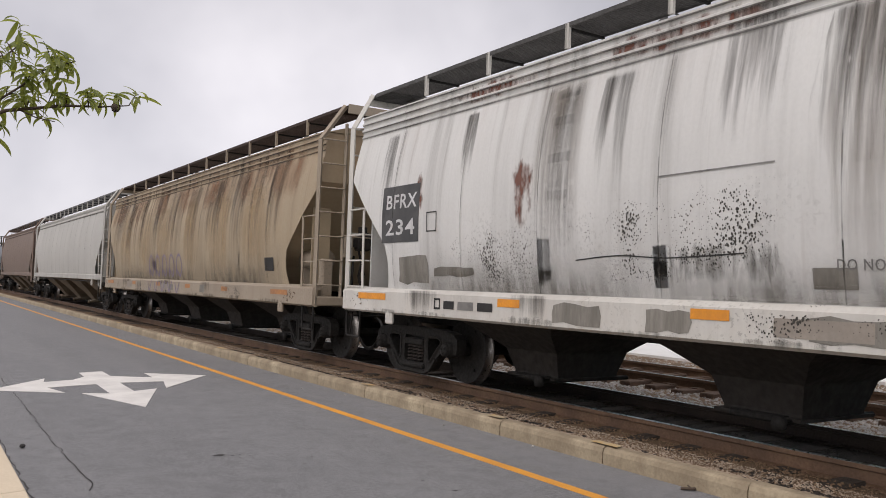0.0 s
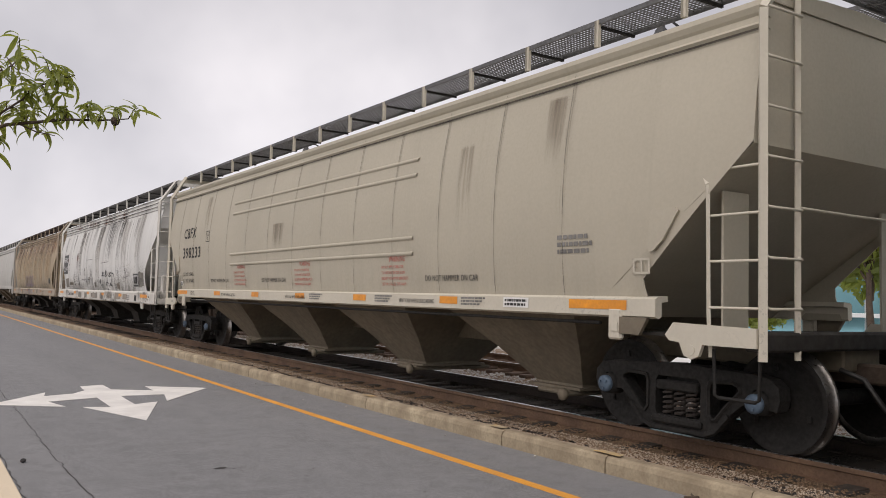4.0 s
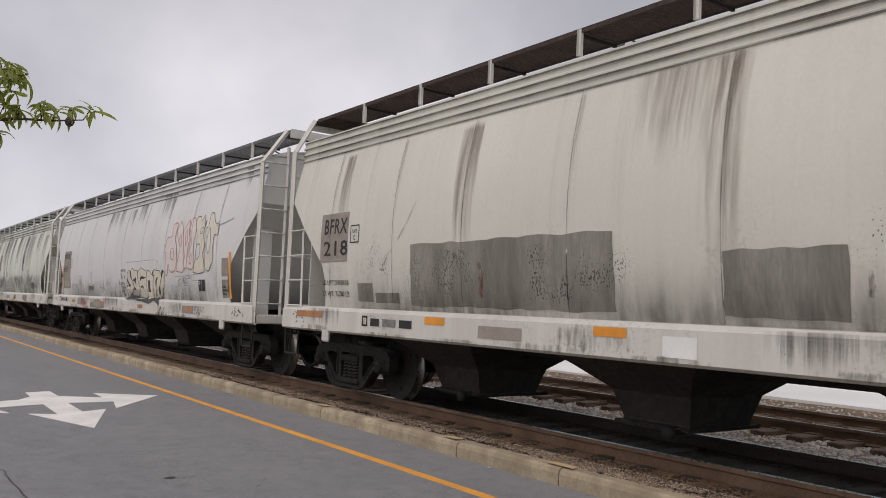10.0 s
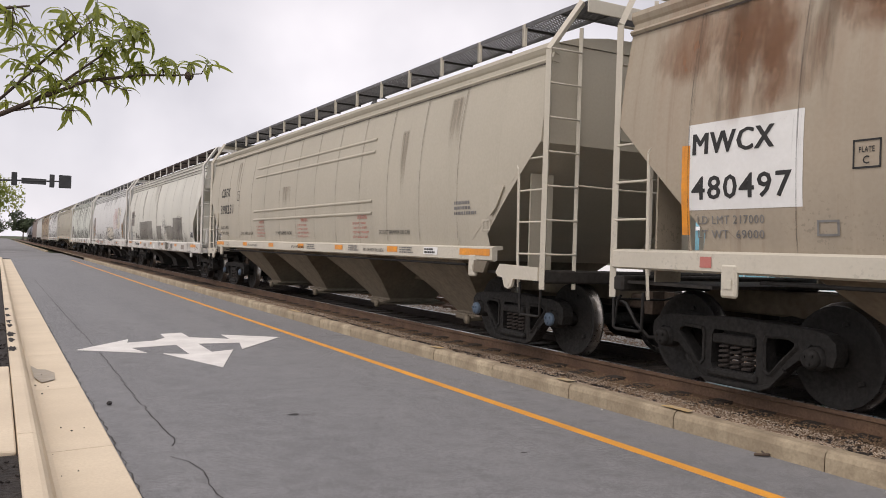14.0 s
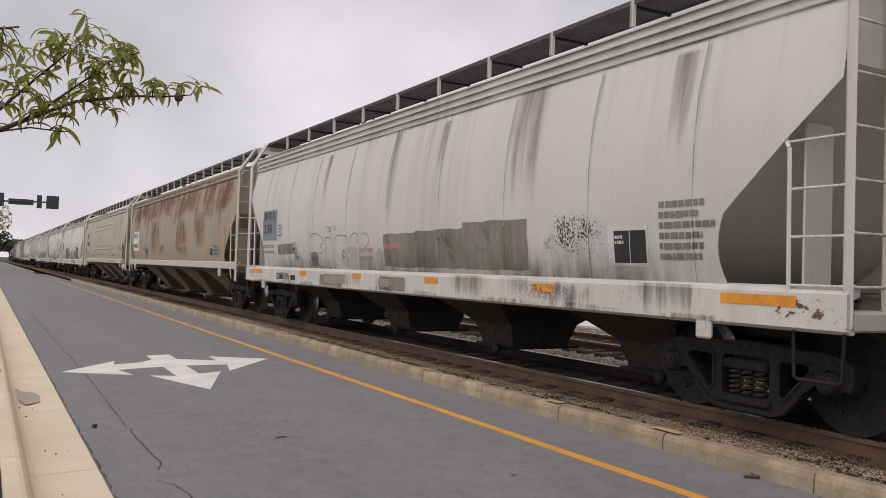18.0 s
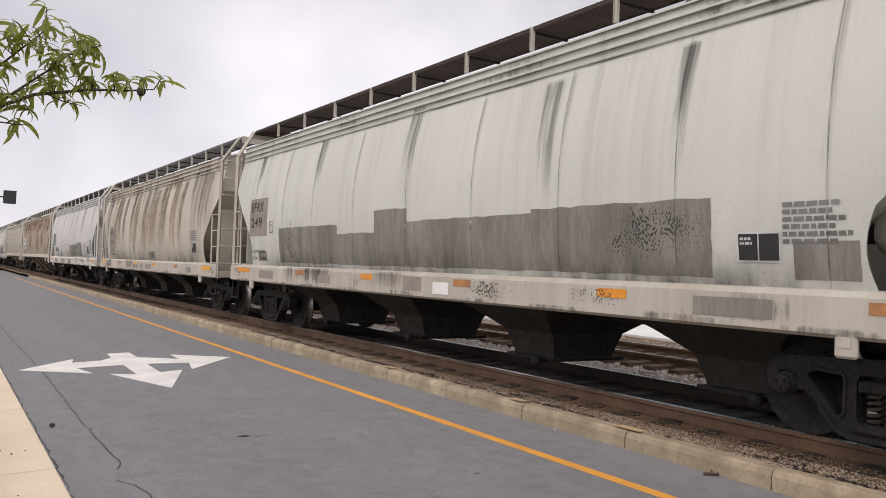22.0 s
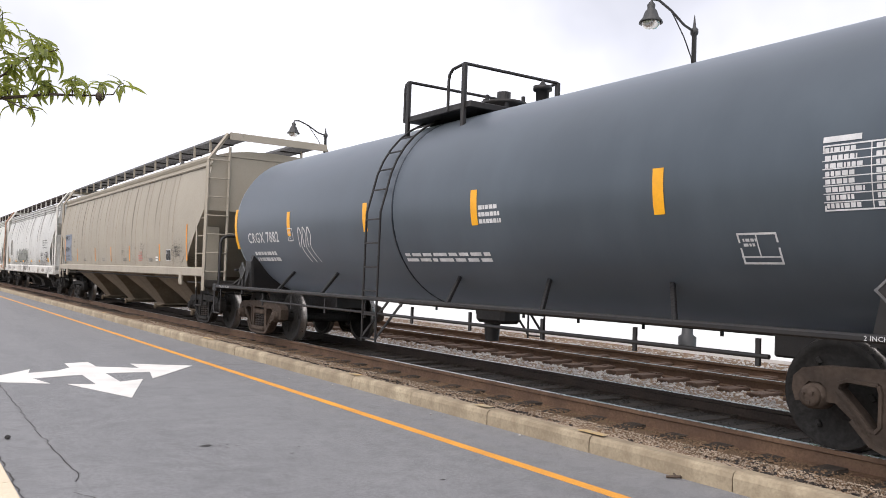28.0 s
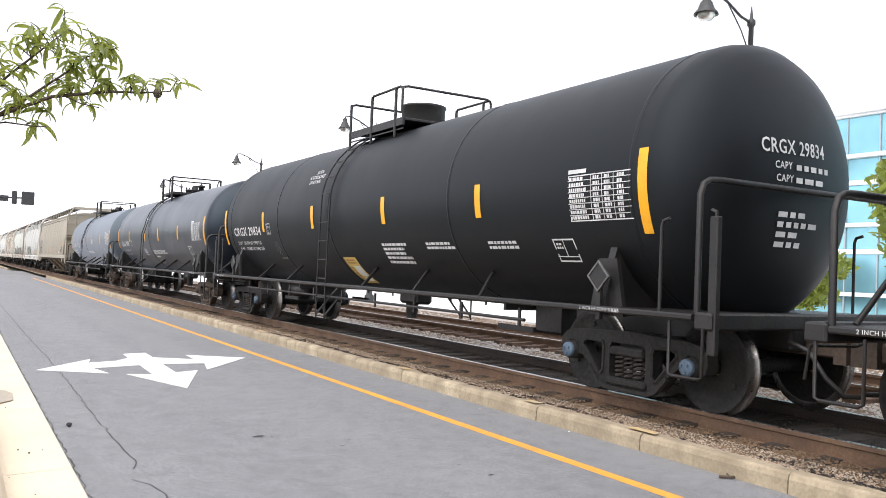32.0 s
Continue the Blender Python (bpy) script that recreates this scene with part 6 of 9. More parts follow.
def beige_car(label, front, rear, number, limit, light, seed):
    c, d, h = hopper_car(label, front, rear, BEIGE, SILL_BEIGE, "flat", 6, cap_mat=BLUE_CAP, hopper_mat=HOPPER_BEIGE_SHADED, short_sill=True)
    reporting(d, 1.46, 2.57, 0.97, 0.25, "CBFX", number, 2.09, 1.4, 0.26, INK)
    limits(d, 1.49, 1.51, 0.83, limit, light, INK)
    plate(d, 3.22, 2.43, 0.24, 0.25)
    for z in (1.88, 2.09, 2.95, 3.17):
        part("panel_rib", Mesh().grid([[(-(side_x(FLAT_SIDE, z + q) + w), y, z + q) for q, w in ((-0.03, 0.0), (-0.012, 0.022), (0.012, 0.022), (0.03, 0.0))] for y in (h - 4.95, h - 12.38)], True), BEIGE, c, "pressed rib along the side panel")
    for a in (3.65, 6.77, 12.68):
        d.words(a, 1.51, 0.075, "DO NOT HAMMER ON CAR", INK, 1.18, "stencil")
    for a in (5.28, 8.46, 11.6):
        d.words(a + 0.12, 1.78, 0.085, "WARNING", RED_INK, 0.44, "stencil")
        d.words(a - 0.1, 1.69, 0.042, "DO NOT APPLY VIBRATOR", RED_INK, 0.62, "stencil")
        d.words(a - 0.1, 1.61, 0.042, "TO ANY PART OF CAR BODY", RED_INK, 0.66, "stencil")
        d.words(a - 0.1, 1.53, 0.042, "EXCEPT VIBRATOR BRACKETS", RED_INK, 0.74, "stencil")
        d.words(a - 0.1, 1.45, 0.042, "USE ON LOADED CAR ONLY", RED_INK, 0.68, "stencil")
    for a, w in ((1.1, 0.82), (3.97, 0.4), (6.3, 0.38), (8.46, 0.38), (10.67, 0.4), (13.07, 0.4), (15.5, 0.8)):
        d.patch(a, 1.225, w, 0.09, ORANGE, "reflector_tape", "orange reflective tape on the sill", 0.005)
    for a in (4.45, 8.0, 12.05):
        d.words(a, 1.22, 0.055, "VENT CAR WHEN UNLOADING", INK, 0.88, "stencil")
    d.words(2.18, 1.27, 0.04, "2 INCH HF", INK, 0.3, "stencil")
    d.words(2.2, 1.21, 0.04, "COMP SHOES", INK, 0.34, "stencil")
    for a in (9.05, 11.35, 13.55):
        d.bars(a, 1.21, 0.5, 0.11, 3, FADED_INK, seed)
    d.bars(15.3, 1.77, 0.6, 0.22, 3, FADED_INK, seed + 1)
    d.patch(14.4, 1.21, 0.45, 0.11, PATCH_WHITE, "white_label", "", 0.006)
    d.bars(14.43, 1.22, 0.38, 0.09, 2, INK, seed + 2, "small_print", 0.009)
    for e in (1.19, 2 * h - 1.4):
        d.outline(e, 1.56, 0.21, 0.15, SILL_BEIGE, 0.022, "grab_bracket", 0.02)
        d.outline(e, 1.56, 0.115, 0.15, SILL_BEIGE, 0.018, "grab_bracket", 0.018)
    d.patch(1.24, 1.44, 0.22, 0.1, PATCH_WHITE, "white_label", "", 0.006)
    d.bars(1.26, 1.45, 0.18, 0.08, 3, INK, seed + 5, "small_print", 0.009)
    d.words(0.62, 1.03, 0.04, "PULL", INK, 0.15, "stencil", 0.024)
    d.words(1.3, 1.1, 0.035, "LIFT AND", INK, 0.2, "stencil", 0.026)
    d.words(1.33, 1.04, 0.035, "JACK HERE", INK, 0.2, "stencil", 0.026)
    runs(d, [(7.3, 2.6, 2.1, 0.5, 0), (3.0, 3.5, 2.4, 0.3, 0), (15.0, 3.5, 2.7, 0.3, 0), (13.4, 3.2, 2.0, 0.25, 0)], BROWN_STAIN)
    return c, d, h


beige_car("clean beige covered hopper car with ribbed side panel", -6.23, -24.0, "398233", "LD LMT 218400", "LT WT 67600", 20)

# mould-streaked greenish car
c, d, h = hopper_car("mould-streaked greenish white covered hopper car", -25.0, -41.64, WHITE_B, SILL_WHITE, "round", 5, grate=GRATE_PALE, brakes=True)
many_runs(d, 14, 3, 1.5, 2.7, [STAIN, BROWN_STAIN])
reporting(d, 1.74, 2.07, 0.6, 0.17, "BFRX", "242", 1.74, 0.7, 0.19, INK, (1.63, 1.6, 0.84, 0.6), PATCH_GREY)
d.patch(1.68, 1.33, 0.95, 0.26, PATCH_WHITE, "mark_panel", "", 0.004)
limits(d, 1.71, 1.36, 0.74, "LD LMT 214300 LBS", "LT WT  71700 LBS", INK, 0.07, 0.13)
plate(d, 2.92, 1.89, 0.22, 0.21, FADED_INK)
tapes(d, [(0.52, 0.82), (9.72, 0.39)], [AMBER], 0.94)
tapes(d, [(3.95, 0.4), (6.9, 0.4), (12.47, 0.4)], [OLD_ORANGE, ORANGE], 0.95)
d.patch(5.68, 2.18, 0.48, 0.74, PATCH_GREY, "cover_patch", "ragged grey cover-up paint", 0.005, 0.09, 12)
d.patch(2.5, 1.33, 1.3, 0.18, PATCH_GREY, "cover_patch", "", 0.0045, 0.05, 13)
runs(d, [(4.35, 3.9, 1.7, 0.55, -0.2), (6.45, 3.9, 1.4, 0.8, -0.3), (7.3, 3.58, 2.0, 0.5, -0.2), (8.3, 3.58, 1.6, 0.4, -0.2), (9.75, 3.58, 2.2, 0.6, -0.1), (11.4, 3.58, 1.5, 0.45, 0.0), (12.5, 3.5, 2.0, 0.5, 0), (2.9, 3.4, 2.4, 0.4, -0.1), (13.8, 3.5, 2.7, 0.4, 0), (1.6, 3.5, 2.6, 0.3, 0), (15.2, 3.4, 2.3, 0.5, 0)], STAIN)
for a, w in ((1.0, 4.2), (4.6, 4.0), (8.0, 4.4), (11.8, 4.0)):
    d.patch(a, 1.3, w, 0.75, MOSS, "mildew", "dark mildew low on the side", 0.004)
for a, z, w, hh in ((2.4, 1.35, 2.0, 0.7), (5.5, 1.4, 2.4, 0.8), (7.6, 1.3, 1.8, 0.6), (9.6, 1.35, 2.0, 0.7), (11.9, 1.35, 1.8, 0.9), (13.0, 1.35, 2.4, 0.9)):
    d.patch(a, z, w, hh, CHIPS, "chipped_patch", "cluster of chipped black specks", 0.005)
d.patch(11.6, 2.13, 0.14, 0.58, INK, "dark_mark", "", 0.0052, 0.06, 5)
d.patch(13.55, 1.42, 0.5, 0.25, WHITE_INK, "stencil_panel", "black maintenance stencil", 0.005)
d.patch(13.56, 1.43, 0.22, 0.23, PATCH_BLACK, "stencil_field", "", 0.008)
d.patch(13.80, 1.43, 0.24, 0.23, PATCH_BLACK, "stencil_field", "", 0.008)
d.words(13.58, 1.04, 0.05, "EXW 10-8  H 3-8", FADED_INK, 0.52)
d.words(13.58, 0.98, 0.045, "EW  8-4 H 15-1", FADED_INK, 0.5)
d.words(13.6, 0.92, 0.045, "CUFT 5700", FADED_INK, 0.3)
for p in ([(7.6, 2.2), (7.9, 2.35), (8.2, 2.2), (7.9, 2.05), (7.6, 2.2)], [(7.7, 2.0), (8.1, 2.05)], [(7.75, 1.93), (8.15, 1.98)]):
    d.stroke(p, 0.05, WASH, "faint_emblem")
d.patch(13.4, 2.55, 0.01, 0.01, INK, "speck", "", 0.004)
sill_wear(d, 3)

# white car with graffiti
c, d, h = hopper_car("white covered hopper car with cream and black graffiti", -42.83, -59.29, WHITE_C, SILL_WHITE, "round", 5)
reporting(d, 1.40, 2.38, 0.68, 0.17, "MWCX", "6629", 1.98, 0.5, 0.18, INK, (1.35, 1.47, 0.94, 1.16), PATCH_TAUPE)
limits(d, 1.52, 1.53, 0.6, "LD LMT 193100", "LT WT  68800", WHITE_INK, 0.07, 0.09)
plate(d, 2.25, 2.11, 0.23, 0.25)
d.patch(1.22, 1.33, 0.09, 0.84, ORANGE, "reflector_tape", "upright orange tape", 0.006)
d.patch(15.25, 1.33, 0.1, 0.85, ORANGE, "reflector_tape", "upright orange tape", 0.007)
tapes(d, [(2.87, 0.41), (6.25, 0.4), (9.72, 0.4), (13.07, 0.41)], [OLD_ORANGE], 1.04)
maker(d, 1.35, 1.08, 0.85, INK)
d.words(2.61, 1.54, 0.06, "NEW 7-77", INK, 0.4)
d.patch(14.9, 1.74, 0.3, 0.34, PATCH_TAUPE, "cover_patch", "", 0.005)
d.patch(14.9, 1.34, 0.3, 0.34, PATCH_GREY, "cover_patch", "", 0.005)
d.bars(14.93, 1.38, 0.25, 0.2, 3, INK, 8)
d.patch(5.08, 0.95, 1.55, 0.15, PATCH_GREY, "sill_patch", "", 0.0045)
consolidated(d, 13.64, 1.44, 0.39, 0.26)
d.words(13.6, 1.11, 0.05, "EXW 10-8  H  3-8", INK, 0.54)
d.words(13.6, 1.05, 0.05, "EW   8-0  H 15-2", INK, 0.54)
d.words(13.6, 0.99, 0.05, "CU. FT. 5700", INK, 0.36)
runs(d, [(6.1, 3.58, 2.9, 0.3, -0.15), (6.6, 3.58, 3.0, 0.25, -0.1), (7.1, 3.6, 2.9, 0.3, -0.15), (8.2, 3.5, 2.9, 0.3, -0.1), (8.9, 3.6, 3.0, 0.5, -0.1), (10.6, 3.7, 3.0, 0.9, -0.1), (15.4, 3.8, 3.3, 0.3, 0)], STAIN)
# sprayed letters: cream with black rims, pale pink with red rims, cream with grey rims
for loop in [[(8.6, 1.77), (8.64, 1.88), (8.83, 1.94), (8.86, 1.83), (8.97, 1.71), (9.13, 1.64), (9.15, 1.5), (9.02, 1.4), (8.85, 1.32), (8.7, 1.26), (8.63, 1.39), (8.58, 1.49), (8.67, 1.58), (8.81, 1.53), (8.77, 1.62), (8.67, 1.69)], [(8.95, 1.93), (9.06, 1.98), (9.27, 1.93), (9.51, 1.91), (9.48, 1.77), (9.6, 1.6), (9.67, 1.48), (9.63, 1.32), (9.09, 1.33), (9.16, 1.52), (9.06, 1.68), (8.95, 1.81)], [(9.54, 1.89), (9.73, 1.98), (9.91, 1.96), (10.08, 1.92), (10.24, 1.92), (10.2, 1.75), (10.17, 1.71), (10.23, 1.67), (10.21, 1.51), (10.28, 1.29), (9.6, 1.3), (9.67, 1.46), (9.6, 1.6), (9.5, 1.77)], [(10.24, 1.88), (10.38, 1.92), (10.53, 1.86), (10.66, 1.8), (10.81, 1.79), (10.73, 1.72), (10.69, 1.57), (10.74, 1.36), (10.71, 1.28), (10.48, 1.25), (10.28, 1.28), (10.26, 1.43), (10.21, 1.51), (10.22, 1.67), (10.17, 1.71)], [(10.78, 1.93), (10.95, 1.91), (11.19, 1.89), (11.29, 1.81), (11.3, 1.71), (11.2, 1.58), (11.1, 1.47), (11.14, 1.38), (11.34, 1.29), (11.02, 1.3), (10.94, 1.39), (10.92, 1.49), (10.87, 1.3), (10.74, 1.29), (10.7, 1.57), (10.74, 1.73), (10.81, 1.79), (10.72, 1.8)], [(11.45, 1.87), (11.53, 1.86), (11.53, 1.56), (11.4, 1.46), (11.37, 1.29), (11.17, 1.37), (11.22, 1.4), (11.22, 1.63), (11.31, 1.72)]]:
    d.fill(loop, SPRAY_CREAM, "spray_fill", 0.005)
    d.stroke(loop, 0.016, SPRAY_BLACK, "spray_outline", 0.0085, True)
for loop in [[(9.06, 1.69), (9.36, 1.77), (9.37, 1.58), (9.24, 1.66)], [(9.17, 1.5), (9.24, 1.55), (9.36, 1.47), (9.2, 1.45)], [(9.67, 1.65), (9.73, 1.77), (9.85, 1.79), (10.17, 1.75), (9.99, 1.72), (9.79, 1.71)], [(9.68, 1.5), (9.82, 1.57), (9.93, 1.56), (10.02, 1.48), (9.85, 1.52)], [(10.32, 1.68), (10.47, 1.69), (10.48, 1.54), (10.51, 1.41), (10.33, 1.42)], [(10.88, 1.68), (10.93, 1.74), (11.06, 1.75), (10.97, 1.65), (10.92, 1.49), (10.88, 1.59)], [(11.22, 1.63), (11.22, 1.39), (11.14, 1.38), (11.09, 1.46), (11.17, 1.56)], [(8.86, 1.9), (8.95, 1.94), (8.95, 1.83), (9.02, 1.71), (8.89, 1.79)], [(9.48, 1.9), (9.58, 1.93), (9.53, 1.84), (9.49, 1.79)], [(10.67, 1.88), (10.79, 1.94), (10.72, 1.8), (10.64, 1.82)], [(11.35, 1.92), (11.45, 1.91), (11.4, 1.82), (11.3, 1.72), (11.3, 1.83)], [(8.57, 1.76), (8.67, 1.69), (8.77, 1.62), (8.89, 1.59), (8.85, 1.5), (8.67, 1.62), (8.58, 1.68)], [(8.6, 1.46), (8.64, 1.39), (8.71, 1.26), (9.02, 1.4), (9.1, 1.33), (9.6, 1.31), (9.54, 1.24), (9.02, 1.24), (8.65, 1.22)]]:
    d.fill(loop, SPRAY_BLACK, "spray_shade", 0.0075)
d.fill([(9.6, 1.24), (10.28, 1.27), (10.53, 1.24), (10.78, 1.26), (11.02, 1.29), (11.33, 1.22), (11.31, 1.11), (11.21, 1.16), (11.06, 1.19), (10.95, 1.24), (10.82, 1.19), (10.53, 1.15), (10.33, 1.16), (10.08, 1.19), (9.85, 1.19), (9.54, 1.21)], SPRAY_BLACK, "spray_shade", 0.011)
for words, a, z, w in (("PAINTING.", 8.02, 1.91, 0.44), ("IN.", 8.03, 1.79, 0.14), ("MY", 8.05, 1.72, 0.13)):
    d.words(a, z, 0.065, words, SPRAY_BLACK, w, "sprayed_note")
for k, (a, w) in enumerate(((8.03, 0.42), (8.1, 0.36), (8.08, 0.34), (8.2, 0.24))):
    for n in range(int(w / 0.07)):
        d.stroke([(a + n * 0.07, 1.65 - k * 0.09), (a + n * 0.07 + 0.03, 1.58 - k * 0.09), (a + n * 0.07 + 0.05, 1.64 - k * 0.09)], 0.012, SPRAY_BLACK, "sprayed_note")
for a, z in ((7.87, 1.63), (8.37, 1.77)):
    for u, w in ((0.07, 0.02), (0.02, 0.07), (0.05, -0.05)):
        d.stroke([(a - u, z - w), (a + u, z + w)], 0.01, SPRAY_BLACK, "sprayed_note")
d.words(5.1, 1.125, 0.055, "NOTE: THIS CAR HAS FOUR COMPARTMENTS.", INK, 1.13, "car_note")
for loop in [[(11.58, 1.8), (11.58, 2.26), (11.51, 2.3), (11.59, 2.6), (11.9, 2.64), (11.9, 2.89), (12.16, 2.89), (12.13, 2.58), (12.25, 2.42), (12.32, 2.13), (12.25, 1.9), (11.95, 1.86), (11.77, 2.04), (11.72, 1.8)], [(12.33, 1.87), (12.4, 2.12), (12.52, 2.34), (12.34, 2.53), (12.22, 2.77), (12.34, 2.93), (12.5, 2.83), (12.6, 2.67), (12.7, 2.44), (12.78, 2.1), (12.75, 1.86), (12.56, 1.85)], [(12.73, 2.11), (12.83, 2.16), (12.68, 2.47), (12.64, 2.7), (12.83, 2.9), (12.92, 2.91), (12.97, 2.69), (13.07, 2.52), (13.0, 2.39), (12.95, 2.12), (12.92, 1.94), (12.79, 1.94)], [(12.95, 1.94), (12.99, 2.15), (13.09, 2.27), (13.18, 2.45), (13.02, 2.73), (13.02, 2.93), (13.21, 2.95), (13.37, 2.74), (13.36, 2.59), (13.31, 2.38), (13.35, 1.92)]]:
    d.fill(loop, SPRAY_PINK, "spray_fill", 0.0045)
    d.stroke(loop, 0.02, SPRAY_RED, "spray_outline", 0.008, True)
for loop in [[(11.9, 2.18), (11.93, 2.36), (12.08, 2.35), (12.12, 2.17), (12.0, 2.12)], [(12.41, 2.58), (12.49, 2.63), (12.58, 2.45), (12.51, 2.4)], [(12.76, 2.66), (12.86, 2.73), (12.91, 2.53), (12.84, 2.4)], [(13.13, 2.14), (13.21, 2.21), (13.23, 2.03), (13.13, 2.02)]]:
    d.stroke(loop, 0.02, SPRAY_RED, "spray_outline", 0.0085, True)
for loop in [[(13.35, 1.84), (13.48, 2.17), (13.47, 2.58), (13.3, 2.81), (13.34, 2.95), (13.53, 2.96), (13.64, 2.86), (13.76, 2.98), (13.82, 2.78), (13.91, 2.87), (13.83, 2.63), (13.89, 2.48), (13.95, 2.33), (13.87, 2.19), (13.93, 2.09), (13.99, 1.85), (13.63, 1.81)], [(13.99, 2.16), (14.01, 2.32), (14.02, 2.47), (13.93, 2.67), (14.07, 2.75), (14.07, 2.97), (14.23, 2.99), (14.32, 2.88), (14.44, 2.77), (14.61, 2.75), (14.6, 2.54), (14.43, 2.54), (14.42, 2.33), (14.44, 2.06), (14.32, 1.95), (14.26, 1.86), (14.05, 1.89)]]:
    d.fill(loop, SPRAY_CREAM, "spray_fill", 0.0055)
    d.stroke(loop, 0.018, FADED_INK, "spray_outline", 0.008, True)
for loop in [[(13.51, 2.09), (13.52, 2.37), (13.69, 2.38), (13.72, 2.25), (13.65, 2.13)], [(14.07, 2.32), (14.08, 2.55), (14.16, 2.71), (14.23, 2.54), (14.26, 2.32), (14.18, 2.19)], [(13.64, 2.61), (13.69, 2.71), (13.78, 2.73), (13.75, 2.62)]]:
    d.fill(loop, WHITE_C, "spray_fill", 0.0075)
    d.stroke(loop, 0.018, FADED_INK, "spray_outline", 0.0085, True)
for pts in [[(11.14, 1.75), (11.39, 2.18), (11.41, 2.27)], [(11.45, 1.74), (11.57, 1.71), (11.56, 1.32)], [(12.24, 1.76), (13.0, 1.77), (13.47, 1.79), (13.84, 1.81)], [(13.08, 1.8), (13.24, 1.69), (13.56, 1.67)], [(14.41, 2.47), (14.42, 1.66)], [(14.54, 2.01), (14.54, 1.66)], [(8.49, 2.14), (9.5, 2.14), (10.93, 2.14), (10.96, 1.94)]]:
    d.stroke(pts, 0.007, FADED_INK, "spray_line", 0.009)
for p in ([(3.98, 1.2), (4.06, 1.08), (4.12, 1.2), (4.02, 0.95)], [(4.16, 1.2), (4.14, 0.98), (4.24, 1.16), (4.26, 0.95)], [(4.32, 1.18), (4.3, 1.0), (4.4, 1.14), (4.4, 0.96), (4.48, 1.16)], [(4.5, 1.18), (4.5, 0.97), (4.58, 1.06)], [(4.6, 1.18), (4.64, 1.02), (4.74, 1.12), (4.6, 0.96), (4.82, 0.94)], [(11.3, 1.12), (11.35, 0.95), (11.5, 1.1), (11.6, 0.92), (11.75, 1.1)]):
    d.stroke(p, 0.022, SPRAY_RED if p[0][0] < 6 else SPRAY_BLACK, "spray_scrawl", 0.012)
d.patch(4.45, 1.32, 0.5, 0.32, MOSS, "mildew", "", 0.005)
d.patch(4.85, 1.32, 0.55, 0.36, MOSS, "mildew", "", 0.0055)
d.patch(4.6, 1.32, 0.6, 0.22, STAIN, "mildew", "", 0.006)
d.stroke([(4.95, 1.75), (4.86, 1.85), (4.95, 1.95), (5.04, 1.88), (4.98, 1.76), (4.97, 1.6)], 0.014, FADED_INK, "sprayed_loop")
for a, z, w, hh in ((7.9, 1.3, 1.0, 0.6), (11.8, 1.3, 1.9, 0.5), (2.6, 1.4, 1.4, 0.5), (5.6, 1.3, 1.6, 0.5)):
    d.patch(a, z, w, hh, CHIPS, "chipped_patch", "", 0.005)
for a in (2.5, 3.05, 3.6, 4.9, 7.6):
    d.patch(a, 1.4, 0.06, 0.25, RUST_STAIN, "rust_drip", "", 0.0055)
d.stroke([(14.5, 2.72), (14.9, 2.75), (15.3, 2.82)], 0.012, FADED_INK, "scratch")
sill_wear(d, 4)
part("end_mark_panel", Mesh().add([(-0.35, -h + 0.092, 3.35), (0.25, -h + 0.092, 3.35), (0.25, -h + 0.092, 3.72), (-0.35, -h + 0.092, 3.72)], [(0, 1, 2, 3)]), PATCH_TAUPE, c)

# cream white car with grey patches
c, d, h = hopper_car("cream white covered hopper car with grey paint patches", -60.49, -76.87, WHITE_D, SILL_WHITE, "round", 4, grate=GRATE_RUST, brakes=True)
reporting(d, 1.28, 2.32, 0.66, 0.22, "BFRX", "218", 2.0, 0.7, 0.22, INK, (1.17, 1.92, 0.8, 0.7), PATCH_TAUPE)
limits(d, 1.24, 1.42, 0.76, "LD LMT 214300 LB", "LT WT  71700 LB", INK, 0.075, 0.16)
plate(d, 2.04, 2.17, 0.24, 0.25)
tapes(d, ACF_TAPES, [OLD_ORANGE, ORANGE, ORANGE], 1.1)
maker(d, 2.7, 1.04, 1.0, INK)
for a, z, w, hh in ((3.55, 1.33, 3.35, 0.76), (8.06, 1.33, 1.03, 0.54), (10.25, 1.33, 1.08, 0.52), (11.6, 1.33, 1.7, 0.8), (11.05, 1.34, 0.6, 0.45)):
    d.patch(a, z, w, hh, PATCH_GREY, "cover_patch", "grey cover-up paint", 0.004, 0.03, int(a * 7))
d.patch(2.24, 1.36, 0.4, 0.25, PATCH_GREY, "cover_patch", "", 0.0045)
d.patch(2.7, 1.35, 0.58, 0.13, PATCH_GREY, "cover_patch", "", 0.0045)
for a, z, w, hh in ((1.5, 1.4, 2.2, 0.9), (3.4, 1.35, 2.0, 0.7), (5.2, 1.35, 2.0, 0.7), (8.6, 1.35, 2.4, 0.8), (11.4, 1.35, 2.6, 1.0), (12.6, 1.35, 1.6, 0.9)):
    d.patch(a, z, w, hh, CHIPS, "chipped_patch", "cluster of chipped black specks", 0.0055)
d.stroke([(3.65, 2.65), (3.4, 2.3), (3.0, 1.95), (2.7, 1.8)], 0.035, BROWN_STAIN, "rust_scratch")
runs(d, [(7.9, 3.6, 1.5, 0.3, 0), (4.5, 3.5, 1.6, 0.3, 0.1), (1.7, 3.5, 2.0, 0.2, 0.1), (7.1, 3.57, 2.6, 0.9, 0)], BROWN_STAIN)
